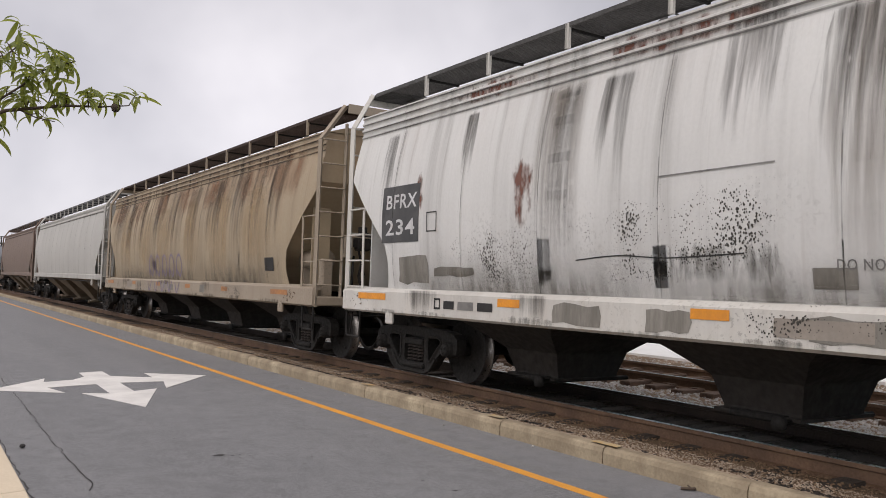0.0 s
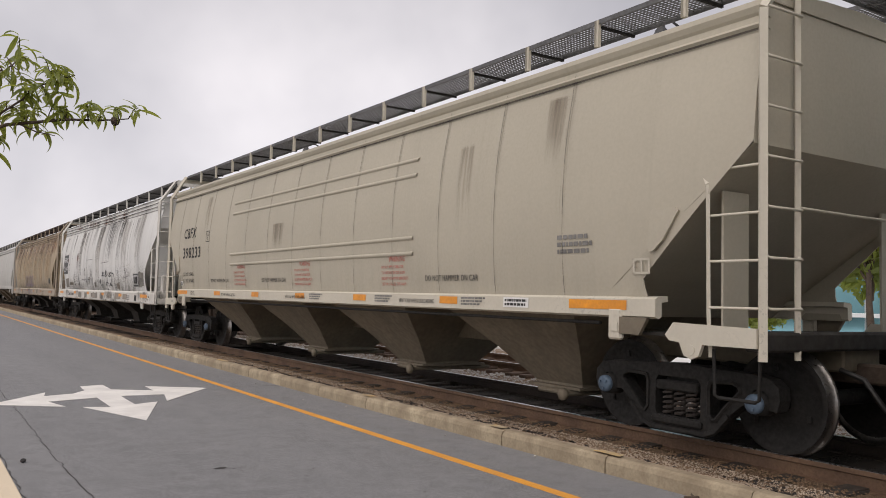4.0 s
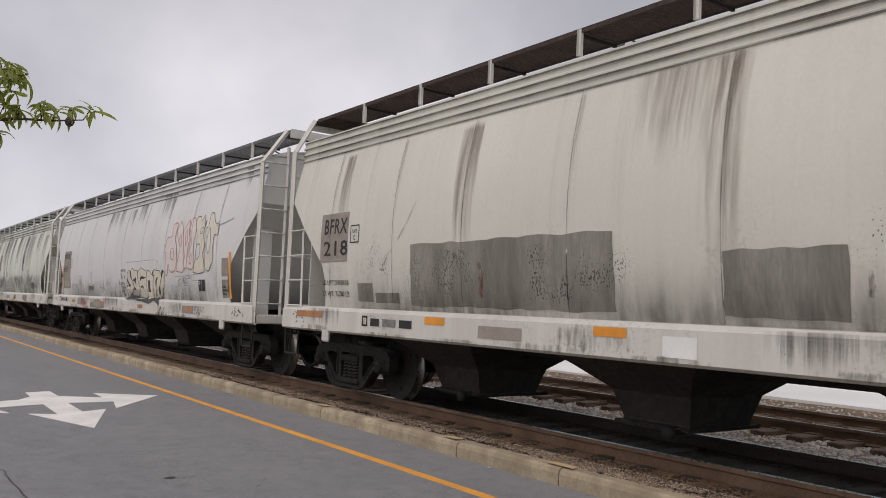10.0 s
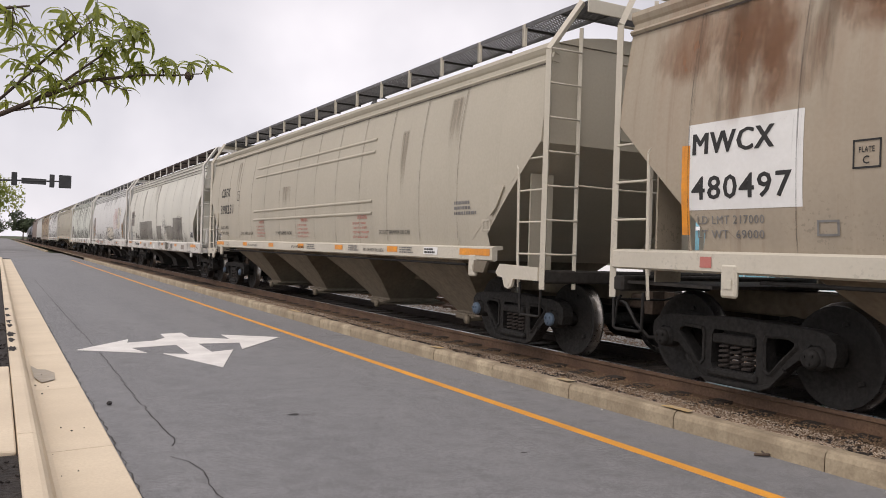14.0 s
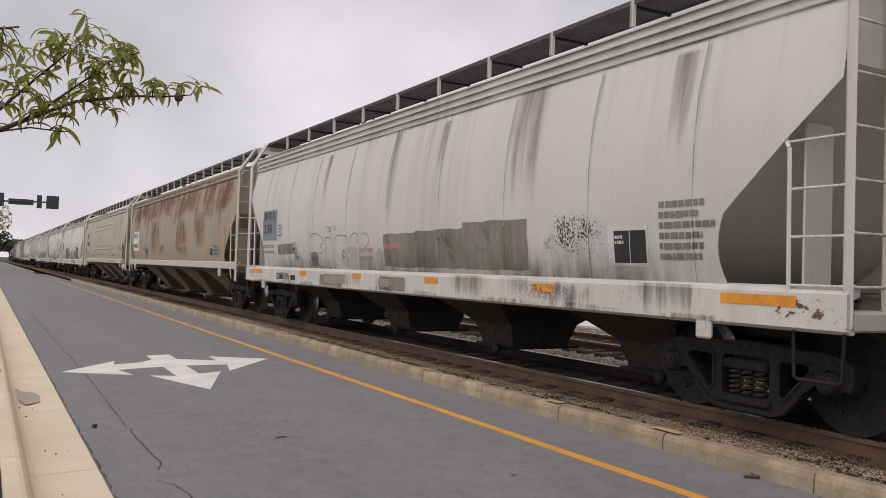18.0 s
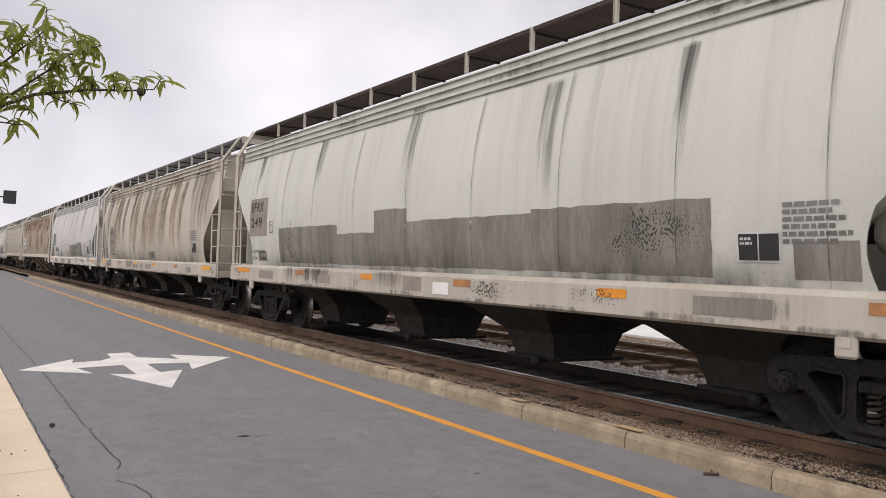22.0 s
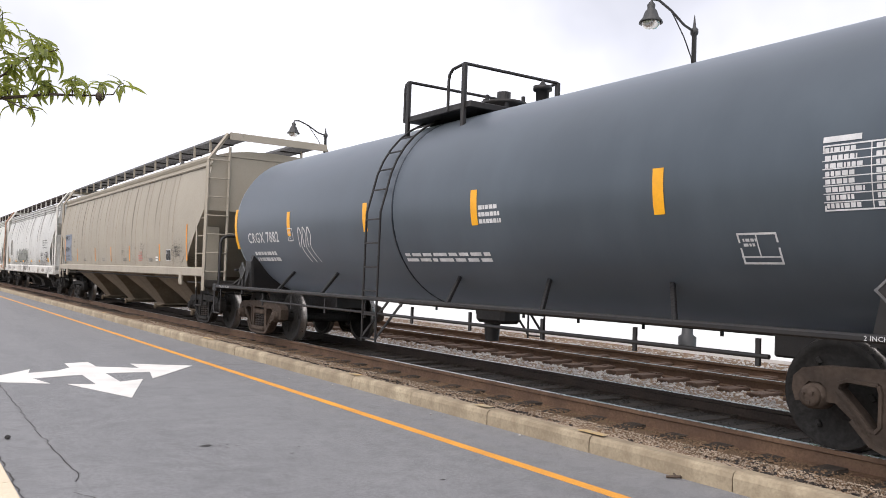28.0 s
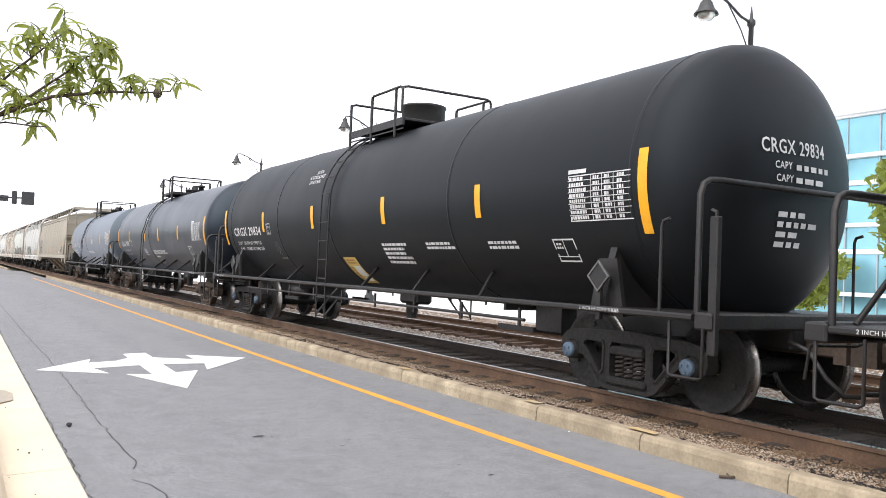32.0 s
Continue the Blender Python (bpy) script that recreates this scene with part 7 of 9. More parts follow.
for a, z, w, hh in ((9.45, 1.55, 0.1, 0.55), (9.2, 1.45, 0.09, 0.3), (4.9, 1.38, 0.1, 0.6), (9.75, 1.45, 0.12, 0.3)):
    d.patch(a, z, w, hh, RUST_STAIN, "rust_drip", "rusty drip", 0.0062)
d.stroke([(9.88, 1.75), (9.9, 2.25), (9.97, 2.27), (9.96, 1.9), (10.05, 1.6)], 0.012, FADED_INK, "chalk_line")
d.stroke([(10.1, 1.5), (10.13, 1.85)], 0.012, FADED_INK, "chalk_line")
consolidated(d, 14.62, 1.4, 0.4, 0.2)
d.patch(7.5, 0.97, 0.35, 0.18, PATCH_WHITE, "sill_patch", "", 0.005)
d.patch(10.3, 0.95, 0.65, 0.24, PATCH_GREY, "sill_patch", "", 0.0045)
d.stroke([(10.4, 1.0), (10.5, 1.08), (10.62, 1.0), (10.75, 1.08), (10.85, 1.0)], 0.02, SPRAY_BLACK, "spray_scrawl", 0.009)
sill_wear(d, 5)

beige_car("clean beige covered hopper car with red warning print", -78.05, -95.52, "398231", "LD LMT 218500", "LT WT 67500", 30)

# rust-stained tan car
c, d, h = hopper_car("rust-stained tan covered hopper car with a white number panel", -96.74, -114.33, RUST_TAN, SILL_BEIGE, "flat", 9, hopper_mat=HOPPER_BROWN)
runs(d, [(a, 3.82, q, 1.5, 0) for a, q in ((4.6, 2.7), (7.0, 2.9), (9.3, 2.4), (11.2, 2.8), (13.4, 2.9), (2.6, 3.0), (5.8, 3.2), (8.4, 3.2), (15.0, 2.6))], ORANGE_RUST)
runs(d, [(5.2, 3.0, 1.5, 1.6, 0), (9.8, 2.8, 1.6, 1.8, 0), (12.6, 3.0, 1.7, 1.4, 0)], ORANGE_RUST)
many_runs(d, 12, 7, 1.8, 2.9, [BROWN_STAIN])
reporting(d, 1.15, 2.24, 0.9, 0.2, "MWCX", "480497", 1.82, 1.1, 0.22, INK, (1.09, 1.73, 1.26, 0.8), PATCH_WHITE)
limits(d, 1.22, 1.47, 0.75, "LD LMT 217000", "LT WT  69000", FADED_INK, 0.075, 0.13)
plate(d, 2.79, 2.0, 0.23, 0.22)
for a, z, hh in ((1.02, 1.5, 0.84), (3.43, 1.49, 0.42), (6.4, 1.49, 0.42), (8.8, 1.49, 0.42), (11.2, 1.49, 0.42), (14.05, 1.49, 0.4), (16.3, 1.5, 0.8)):
    d.patch(a, z, 0.1, hh, AMBER if a in (3.43, 14.05) else ORANGE, "reflector_tape", "upright orange tape", 0.006)
d.outline(2.48, 1.49, 0.2, 0.13, FADED_INK, 0.02)
consolidated(d, 14.77, 1.5, 0.34, 0.25)
d.bars(15.2, 1.52, 0.7, 0.3, 3, FADED_INK, 14)
d.stroke([(7.2, 1.5), (7.3, 1.9), (7.5, 1.6), (7.6, 1.95), (7.7, 1.55)], 0.035, SPRAY_BLACK, "spray_scrawl")
for pts in ([(4.0, 1.64), (4.03, 1.98), (4.2, 1.66)], [(4.02, 1.76), (4.15, 1.78)], [(4.23, 1.7), (4.26, 1.61), (4.21, 1.44), (4.05, 1.44), (3.96, 1.49)], [(4.2, 1.73), (4.32, 1.61), (4.35, 1.8), (4.44, 1.6), (4.44, 1.98)]):
    d.stroke(pts, 0.045, SPRAY_BLACK, "spray_scrawl")
for a, z, w, hh in ((1.1, 2.4, 1.2, 1.3), (1.3, 2.7, 0.9, 0.9), (2.4, 3.0, 1.2, 0.8), (2.7, 3.2, 0.8, 0.55), (4.0, 2.7, 0.9, 1.1), (4.6, 2.9, 0.8, 0.8)):
    d.patch(a, z, w, hh, ORANGE_RUST, "rust_stain", "red-brown rust stain", 0.0045)
for a, z, w, hh in ((0.3, 2.9, 1.8, 0.85), (1.5, 2.5, 1.2, 0.9), (3.0, 2.6, 1.6, 1.1), (5.2, 2.7, 1.8, 1.0), (7.4, 2.8, 1.6, 0.9), (10.2, 2.8, 1.4, 0.9), (13.6, 2.5, 1.5, 1.2), (15.6, 2.7, 1.4, 1.0)):
    d.patch(a, z, w, hh, ORANGE_RUST, "rust_stain", "red-brown rust stain", 0.0035)
d.patch(1.28, 1.2, 0.14, 0.1, RED_INK, "red_tag", "", 0.006)
d.patch(2.9, 1.4, 2.0, 0.5, CHIPS, "chipped_patch", "", 0.005)
d.patch(9.9, 1.4, 2.0, 0.4, BROWN_STAIN, "dirt_run", "", 0.0042)

# white car with a grey band
c, d, h = hopper_car("white covered hopper car with a grey cover-up band", -115.41, -131.58, WHITE_E, SILL_WHITE, "round", 5, grate=GRATE_GREY)
reporting(d, 1.39, 2.33, 0.8, 0.17, "BFRX", "238", 2.02, 0.57, 0.2, INK, (1.30, 1.86, 1.0, 0.68), PATCH_BLUE)
limits(d, 1.31, 1.56, 0.8, "LD LMT 207200 LBS", "LT WT  72200 LBS", INK, 0.07, 0.13)
plate(d, 2.4, 1.95, 0.24, 0.24)
d.patch(2.37, 1.54, 1.05, 0.22, PATCH_GREY, "cover_patch", "", 0.0045, 0.03, 2)
for a, z1, w in ((7.88, 1.86, 1.16), (9.02, 1.88, 1.42), (10.42, 1.96, 1.52)):
    d.patch(a, 1.33, w, z1 - 1.33, PATCH_GREY, "cover_patch", "grey cover-up paint", 0.004, 0.025, int(a * 3))
for a, z, w, hh in ((12.1, 1.34, 1.5, 0.7), (12.4, 1.4, 0.9, 0.5), (9.2, 1.38, 1.3, 0.5), (9.5, 1.4, 0.8, 0.46), (2.6, 1.35, 1.8, 0.5), (5.8, 1.33, 1.1, 0.4)):
    d.patch(a, z, w, hh, CHIPS, "chipped_patch", "cluster of chipped black specks", 0.0055)
tapes(d, [(0.52, 0.82), (3.93, 0.4), (6.68, 0.39), (9.4, 0.41), (12.13, 0.41), (14.96, 0.77)], [ORANGE], 1.1)
maker(d, 2.65, 1.0, 1.06, INK)
for line in ([(4.38, 1.86), (4.6, 1.94), (4.9, 1.93), (5.12, 1.84), (5.14, 1.76), (4.98, 1.7), (5.13, 1.64), (5.1, 1.57), (4.92, 1.55)], [(4.4, 1.72), (4.43, 1.6)], [(5.28, 1.45), (5.27, 1.8), (5.4, 1.86), (5.6, 1.82), (5.65, 1.72)], [(5.66, 1.68), (5.65, 1.48)],
             [(5.74, 1.8), (5.9, 1.88), (6.2, 1.88), (6.38, 1.84), (6.45, 1.66)], [(6.1, 1.6), (6.14, 1.42), (6.2, 1.36)], [(6.5, 1.74), (6.56, 1.86), (6.72, 1.91), (6.86, 1.86), (6.8, 1.72)], [(7.02, 1.88), (7.16, 1.9), (7.3, 1.82), (7.26, 1.7), (7.1, 1.64)],
             [(5.3, 2.02), (5.42, 2.06), (5.6, 1.97), (5.44, 1.97), (5.62, 2.07)], [(5.68, 2.08), (5.78, 1.98), (5.86, 2.07)], [(7.62, 1.48), (7.7, 1.62), (7.8, 1.46), (7.9, 1.6)]):
    d.stroke(line, 0.012, FADED_INK, "faint_scrawl")
d.patch(4.42, 1.31, 0.42, 0.26, BROWN_STAIN, "dirt_smear", "", 0.0052)
d.patch(4.44, 1.31, 0.4, 0.22, PATCH_GREY, "cover_patch", "", 0.0045, 0.02, 9)
d.stroke([(4.42, 1.555), (4.82, 1.57)], 0.03, FADED_INK, "dirt_line")
d.words(6.9, 1.565, 0.075, "DO NOT HAMMER", FADED_RED, 0.56)
d.words(6.91, 1.43, 0.075, "SIDES OF CAR", FADED_RED, 0.54)
d.bars(7.9, 1.6, 0.72, 0.13, 1, FADED_RED, 5)
d.stroke([(10.98, 1.9), (11.04, 1.68), (10.98, 1.58), (10.86, 1.58), (10.78, 1.66)], 0.05, FADED_INK, "spray_scrawl")
d.stroke([(11.0, 1.86), (11.16, 1.6), (11.2, 1.5)], 0.04, FADED_INK, "spray_scrawl")
d.patch(5.1, 0.95, 1.15, 0.2, PATCH_GREY, "sill_patch", "", 0.0045)
d.patch(7.86, 0.95, 0.9, 0.22, PATCH_GREY, "sill_patch", "", 0.0045)
d.patch(13.4, 1.4, 0.6, 0.42, WHITE_INK, "stencil_panel", "", 0.004)
consolidated(d, 13.49, 1.42, 0.5, 0.36)
d.bars(14.16, 1.45, 0.7, 0.6, 6, FADED_INK, 16)
runs(d, [(5.0, 3.5, 2.4, 0.2, 0), (7.9, 3.6, 2.0, 0.25, -0.1), (9.6, 3.5, 2.6, 0.15, 0), (11.5, 3.6, 2.0, 0.5, -0.1), (14.2, 3.5, 2.4, 0.3, 0)], BROWN_STAIN)
sill_wear(d, 6)

# brown-streaked car
c, d, h = hopper_car("brown-streaked cream covered hopper car", -132.82, -149.01, TAN_STREAK, SILL_GREY, "round", 6)
many_runs(d, 17, 9, 1.3, 2.0, [STAIN, BROWN_STAIN, BROWN_STAIN, BROWN_STAIN])
runs(d, [(a, 3.88, 3.3, 1.5, 0) for a in (1.5, 5.0, 10.5)], OCHRE_WASH)
runs(d, [(a, 3.58, 1.5, 1.3, 0) for a in (2.4, 5.6, 7.2, 8.4, 9.6, 11.2)], OCHRE_WASH)
reporting(d, 2.02, 2.15, 0.64, 0.2, "BFRX", "296", 1.82, 0.63, 0.2, INK, (1.86, 1.4, 1.08, 1.1), PATCH_TAUPE)
d.words(2.22, 1.53, 0.06, "215300", FADED_INK, 0.33)
d.words(2.22, 1.42, 0.06, "70700", FADED_INK, 0.28)
plate(d, 3.12, 2.12, 0.22, 0.22, FADED_INK)
tapes(d, ACF_TAPES, [AMBER, OLD_ORANGE, AMBER], 1.1)
maker(d, 1.5, 0.99, 0.95, FADED_INK)
runs(d, [(1.05, 3.6, 1.4, 0.4, -0.1), (4.3, 3.6, 1.4, 0.4, -0.1), (5.6, 3.6, 1.8, 0.35, -0.1), (7.75, 3.6, 1.5, 0.4, -0.1), (11.35, 3.7, 2.0, 0.5, -0.2), (13.3, 3.7, 2.6, 0.35, 0), (14.7, 3.6, 1.8, 0.5, 0), (2.85, 3.6, 2.3, 0.4, -0.2), (9.3, 3.5, 1.6, 0.3, 0)], STAIN)
runs(d, [(0.8, 3.7, 2.2, 0.35, 0), (3.4, 3.6, 1.5, 0.5, 0), (6.3, 3.6, 1.6, 0.6, 0), (8.4, 3.6, 1.4, 0.7, 0), (10.0, 3.6, 1.5, 0.7, 0), (12.2, 3.6, 1.7, 0.6, 0), (13.9, 3.6, 1.9, 0.6, 0)], BROWN_STAIN)
runs(d, [(5.6, 3.88, 3.5, 0.9, 0), (10.4, 3.88, 3.4, 1.0, 0), (0.8, 3.88, 3.3, 0.6, 0)], RUST_STAIN)
consolidated(d, 13.82, 1.5, 0.42, 0.28)
d.bars(13.73, 1.82, 0.58, 0.28, 5, FADED_INK, 26)
d.stroke([(3.0, 2.3), (2.95, 2.0), (3.15, 1.8), (3.05, 1.6), (3.3, 1.5)], 0.03, FADED_INK, "scratch")
d.patch(8.6, 1.33, 0.8, 0.2, PATCH_GREY, "cover_patch", "", 0.0045, 0.05, 4)
d.bars(13.5, 0.98, 0.5, 0.15, 3, FADED_INK, 27, "small_print", 0.007)
sill_wear(d, 7)

# ivory car with a stepped band
c, d, h = hopper_car("ivory covered hopper car with a stepped grey cover-up band", -150.17, -166.36, WHITE_F, SILL_GREY, "round", 5, grate=GRATE_RUST, brakes=True)
part("rusty_stile", Mesh().tube([(-1.565, -h + 0.03, 0.95), (-1.565, -h + 0.03, 3.72), (-1.185, -h - 0.09, 4.32)], 0.05, 4), RUSTY_STILE, c, "rust-pink corner stile")
reporting(d, 1.30, 2.37, 0.74, 0.2, "BFRX", "249", 2.05, 0.67, 0.2, INK, (1.21, 1.87, 1.05, 0.78), PATCH_TAUPE)
limits(d, 1.27, 1.37, 0.85, "LD LMT 214100", "LT WT  71800", INK, 0.07, 0.14)
plate(d, 2.42, 1.92, 0.2, 0.23, FADED_INK)
tapes(d, ACF_TAPES, [ORANGE, OLD_ORANGE], 1.1)
for a, z1, w in ((2.95, 2.0, 2.75), (5.68, 1.84, 1.4), (7.06, 2.17, 1.03), (8.08, 1.98, 2.92), (10.98, 2.02, 2.52)):
    d.patch(a, 1.33, w, z1 - 1.33, PATCH_GREY, "cover_patch", "grey cover-up paint", 0.004, 0.02, int(a * 5))
d.patch(14.3, 1.33, 0.55, 0.3, PATCH_GREY, "cover_patch", "", 0.004)
d.patch(1.7, 1.36, 0.5, 0.2, PATCH_GREY, "cover_patch", "", 0.0042)
consolidated(d, 13.77, 1.46, 0.42, 0.25)
d.bars(14.21, 1.6, 0.6, 0.35, 6, FADED_INK, 36)
runs(d, [(7.8, 3.7, 2.2, 0.3, -0.1), (4.5, 3.6, 2.6, 0.25, -0.1), (11.0, 3.5, 2.0, 0.3, 0), (13.0, 3.5, 2.3, 0.2, 0), (1.4, 3.6, 2.8, 0.25, 0)], STAIN)
runs(d, [(9.6, 3.88, 3.6, 1.5, 0), (5.0, 3.88, 3.6, 1.2, 0), (13.0, 3.88, 3.6, 1.3, 0)], MOSS)
for a, z, w, hh in ((2.8, 1.35, 1.6, 0.6), (8.0, 1.35, 1.5, 0.5), (11.8, 1.35, 1.9, 0.7), (3.0, 1.7, 1.2, 0.5)):
    d.patch(a, z, w, hh, CHIPS, "chipped_patch", "", 0.0055)
d.patch(8.9, 0.98, 0.4, 0.16, PATCH_WHITE, "sill_patch", "", 0.0045)
sill_wear(d, 8)

# greyed white car
c, d, h = hopper_car("greyed white covered hopper car with a washed-out grey patch", -167.54, -183.83, WHITE_G, SILL_WHITE, "round", 5, grate=GRATE_RUST)
many_runs(d, 9, 11, 1.7, 2.8, [BROWN_STAIN, STAIN])
reporting(d, 2.04, 2.22, 0.62, 0.2, "BFRX", "271", 1.88, 0.6, 0.22, FADED_INK, (1.98, 1.76, 0.75, 0.82), PATCH_GREY)
limits(d, 2.03, 1.45, 0.73, "LD LMT 215500", "LT WT  70500", FADED_INK, 0.075, 0.13)
plate(d, 2.85, 1.87, 0.19, 0.23)
for a in (1.24, 3.8, 6.6, 9.42, 11.92, 14.35):
    d.patch(a, 1.41, 0.4, 0.085 if a > 2 and a < 14 else 0.17, AMBER, "reflector_tape", "amber reflective tape", 0.006)
maker(d, 1.72, 1.03, 0.7, FADED_INK)
d.patch(4.1, 1.33, 5.2, 0.78, WASH, "washed_patch", "washed-out grey cover-up paint", 0.004)
d.patch(4.5, 1.36, 4.0, 0.55, WASH, "washed_patch", "washed-out grey cover-up paint", 0.0044)
d.patch(2.9, 1.62, 0.35, 0.2, RUST_CHIPS, "rust_scrawl", "", 0.005)
for k, line in enumerate(("PLASITE 729 LINING APPLIED ABC 4-95", "CAUTION- DO NOT USE STEAM, BOILING WATER", "OR SHARP OBJECTS TO CLEAN", "ENTER CAR WITH CLEAN SOFT SOLED SHOES")):
    d.words(13.17, 2.32 - 0.103 * k, 0.06, line, INK, (1.1, 1.25, 0.78, 1.15)[k])
d.outline(13.9, 1.45, 0.6, 0.4, SPRAY_BLACK, 0.04, "black_frame", 0.006)
consolidated(d, 14.1, 1.53, 0.26, 0.26)
d.words(13.32, 1.12, 0.05, "EXW 10-8 H 3-8", FADED_INK, 0.45)
d.words(13.32, 1.05, 0.05, "EX  8-4 H 15-1", FADED_INK, 0.45)
d.words(13.32, 0.98, 0.05, "CU FT 5701", FADED_INK, 0.35)
runs(d, [(9.15, 3.6, 2.5, 0.25, -0.1), (11.9, 3.7, 2.6, 0.3, -0.1), (4.4, 3.6, 2.2, 0.25, -0.1), (1.7, 3.6, 2.4, 0.3, -0.1), (5.7, 3.5, 2.8, 0.3, 0), (13.9, 3.6, 2.8, 0.25, 0), (7.2, 3.5, 2.5, 0.3, -0.1)], STAIN)
runs(d, [(7.85, 3.4, 1.5, 0.12, 0), (9.5, 2.1, 1.5, 0.06, 0), (10.4, 2.2, 1.8, 0.08, 0), (11.4, 3.5, 1.6, 0.2, 0)], RUST_STAIN)
d.patch(12.3, 1.35, 1.3, 0.6, CHIPS, "chipped_patch", "", 0.005)
d.patch(13.2, 1.38, 0.9, 0.6, RUST_CHIPS, "rust_spot", "", 0.0052)
d.outline(10.6, 0.99, 0.16, 0.18, FADED_INK, 0.02, "oval_badge")
d.patch(11.9, 0.92, 0.44, 0.16, PATCH_TAUPE, "sill_patch", "", 0.0045)
d.patch(7.4, 0.98, 0.45, 0.2, PATCH_TAUPE, "sill_patch", "", 0.0045)
sill_wear(d, 9)

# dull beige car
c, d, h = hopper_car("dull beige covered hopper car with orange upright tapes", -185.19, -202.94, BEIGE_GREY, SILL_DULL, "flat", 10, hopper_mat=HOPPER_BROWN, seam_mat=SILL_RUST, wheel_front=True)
reporting(d, 1.16, 2.25, 0.72, 0.17, "MWCX", "480414", 1.82, 0.95, 0.19, INK, (1.11, 1.47, 1.22, 1.0), PATCH_BLUE)
limits(d, 1.24, 1.5, 0.72, "LD LMT 217000", "LT WT  69000", INK, 0.07, 0.13)
plate(d, 2.79, 2.01, 0.23, 0.24)
for a, z, hh in ((1.02, 1.48, 0.84), (3.4, 1.47, 0.45), (6.48, 1.47, 0.43), (8.78, 1.47, 0.43), (11.1, 1.48, 0.43), (14.2, 1.49, 0.42), (16.46, 1.5, 0.84)):
    d.patch(a, z, 0.09, hh, ORANGE, "reflector_tape", "upright orange tape", 0.006)
for a, w in ((5.5, 1.9), (9.9, 1.6), (11.6, 1.5), (15.0, 1.9)):
    d.patch(a, 1.5, w, 0.55, FINE_CHIPS, "chipped_patch", "", 0.005)
d.words(12.25, 1.68, 0.06, "WARNING", RED_INK, 0.3)
d.bars(12.15, 1.48, 0.45, 0.18, 4, RED_INK, 44)
for a in (4.6, 7.6, 10.4, 13.2):
    d.bars(a, 1.47, 0.42, 0.1, 2 if a < 13 else 3, FADED_INK, int(a))
d.patch(13.87, 1.49, 0.22, 0.11, PATCH_WHITE, "white_label", "", 0.006)
d.bars(13.89, 1.53, 0.18, 0.04, 1, INK, 46, "small_print", 0.009)
consolidated(d, 14.82, 1.5, 0.38, 0.27)
d.words(15.56, 1.78, 0.06, "EXW 10-2  H  6-3", INK, 0.6)
d.words(15.56, 1.69, 0.06, "EW   8-10 H 14-5", INK, 0.6)
d.words(15.6, 1.6, 0.06, "CU FT 6001", INK, 0.38)
runs(d, [(3.0 + 1.19 * k, 3.6, 1.5, 0.12, 0) for k in range(11)], BROWN_STAIN)
d.outline(2.44, 1.5, 0.24, 0.13, FADED_INK, 0.02)


def tank_marks(d, mark, a, z, w, tape_a, table_a, plaque, seed, tall=2.55, shift=0.0, weights=()):
    d.words(a, z, 0.2, mark, WHITE_INK, w, "car_number", 0.006)
    plate(d, a + w + 0.42, z + 0.01, 0.22, 0.23, WHITE_INK)
    if weights:
        for k, line in enumerate(weights):
            cut, start = line.index("T", 4) + 1, a + 0.1 + 0.06 * k
            d.words(start, z - 0.2 - 0.13 * k, 0.075, line[:cut], WHITE_INK, w * (0.19 if k == 0 else 0.16), "weight_line", 0.006)
            d.words(start + w * 0.235, z - 0.2 - 0.13 * k, 0.075, line[cut + 1:], WHITE_INK, w * 0.64, "weight_line", 0.006)
    else:
        d.bars(a + 0.15, z - 0.36, w * 0.85, 0.22, 2, WHITE_INK, seed)
    for k, q in enumerate(tape_a):
        end = k in (0, len(tape_a) - 1)
        d.patch(q, 1.75 if end else 1.95 + shift, 0.13, (tall - 1.75) if end else 0.43, AMBER, "reflector_tape", "upright amber tape on the shell", 0.005)
    ta, tz, tw, th = table_a, 1.9, 0.98, 0.5
    d.outline(ta, tz, tw, th, WHITE_INK, 0.012, "data_table", 0.006)
    for k in range(1, 8):
        d.patch(ta, tz + th * k / 8, tw, 0.008, WHITE_INK, "table_rule", "", 0.006)
    for p in (0.38, 0.56, 0.74):
        d.patch(ta + tw * p, tz, 0.008, th, WHITE_INK, "table_rule", "", 0.0062)
    d.bars(ta + 0.02, tz + 0.01, tw * 0.3, th - 0.02, 8, WHITE_INK, seed + 1)
    for k, p in enumerate((0.42, 0.6, 0.8)):
        d.bars(ta + tw * p, tz + 0.01, tw * 0.1, th - 0.02, 8, WHITE_INK, seed + 5 + k)
    d.patch(ta, tz + th + 0.02, 0.3, 0.045, WHITE_INK, "table_head", "", 0.006)
    pa, pz = plaque
    d.outline(pa, pz, 0.38, 0.26, WHITE_INK, 0.018, "stencil_frame", 0.006)
    d.patch(pa + 0.18, pz + 0.06, 0.012, 0.19, WHITE_INK, "stencil_rule", "", 0.006)
    d.patch(pa, pz + 0.055, 0.38, 0.012, WHITE_INK, "stencil_rule", "", 0.006)
    d.bars(pa + 0.05, pz + 0.14, 0.12, 0.08, 2, WHITE_INK, seed + 2)


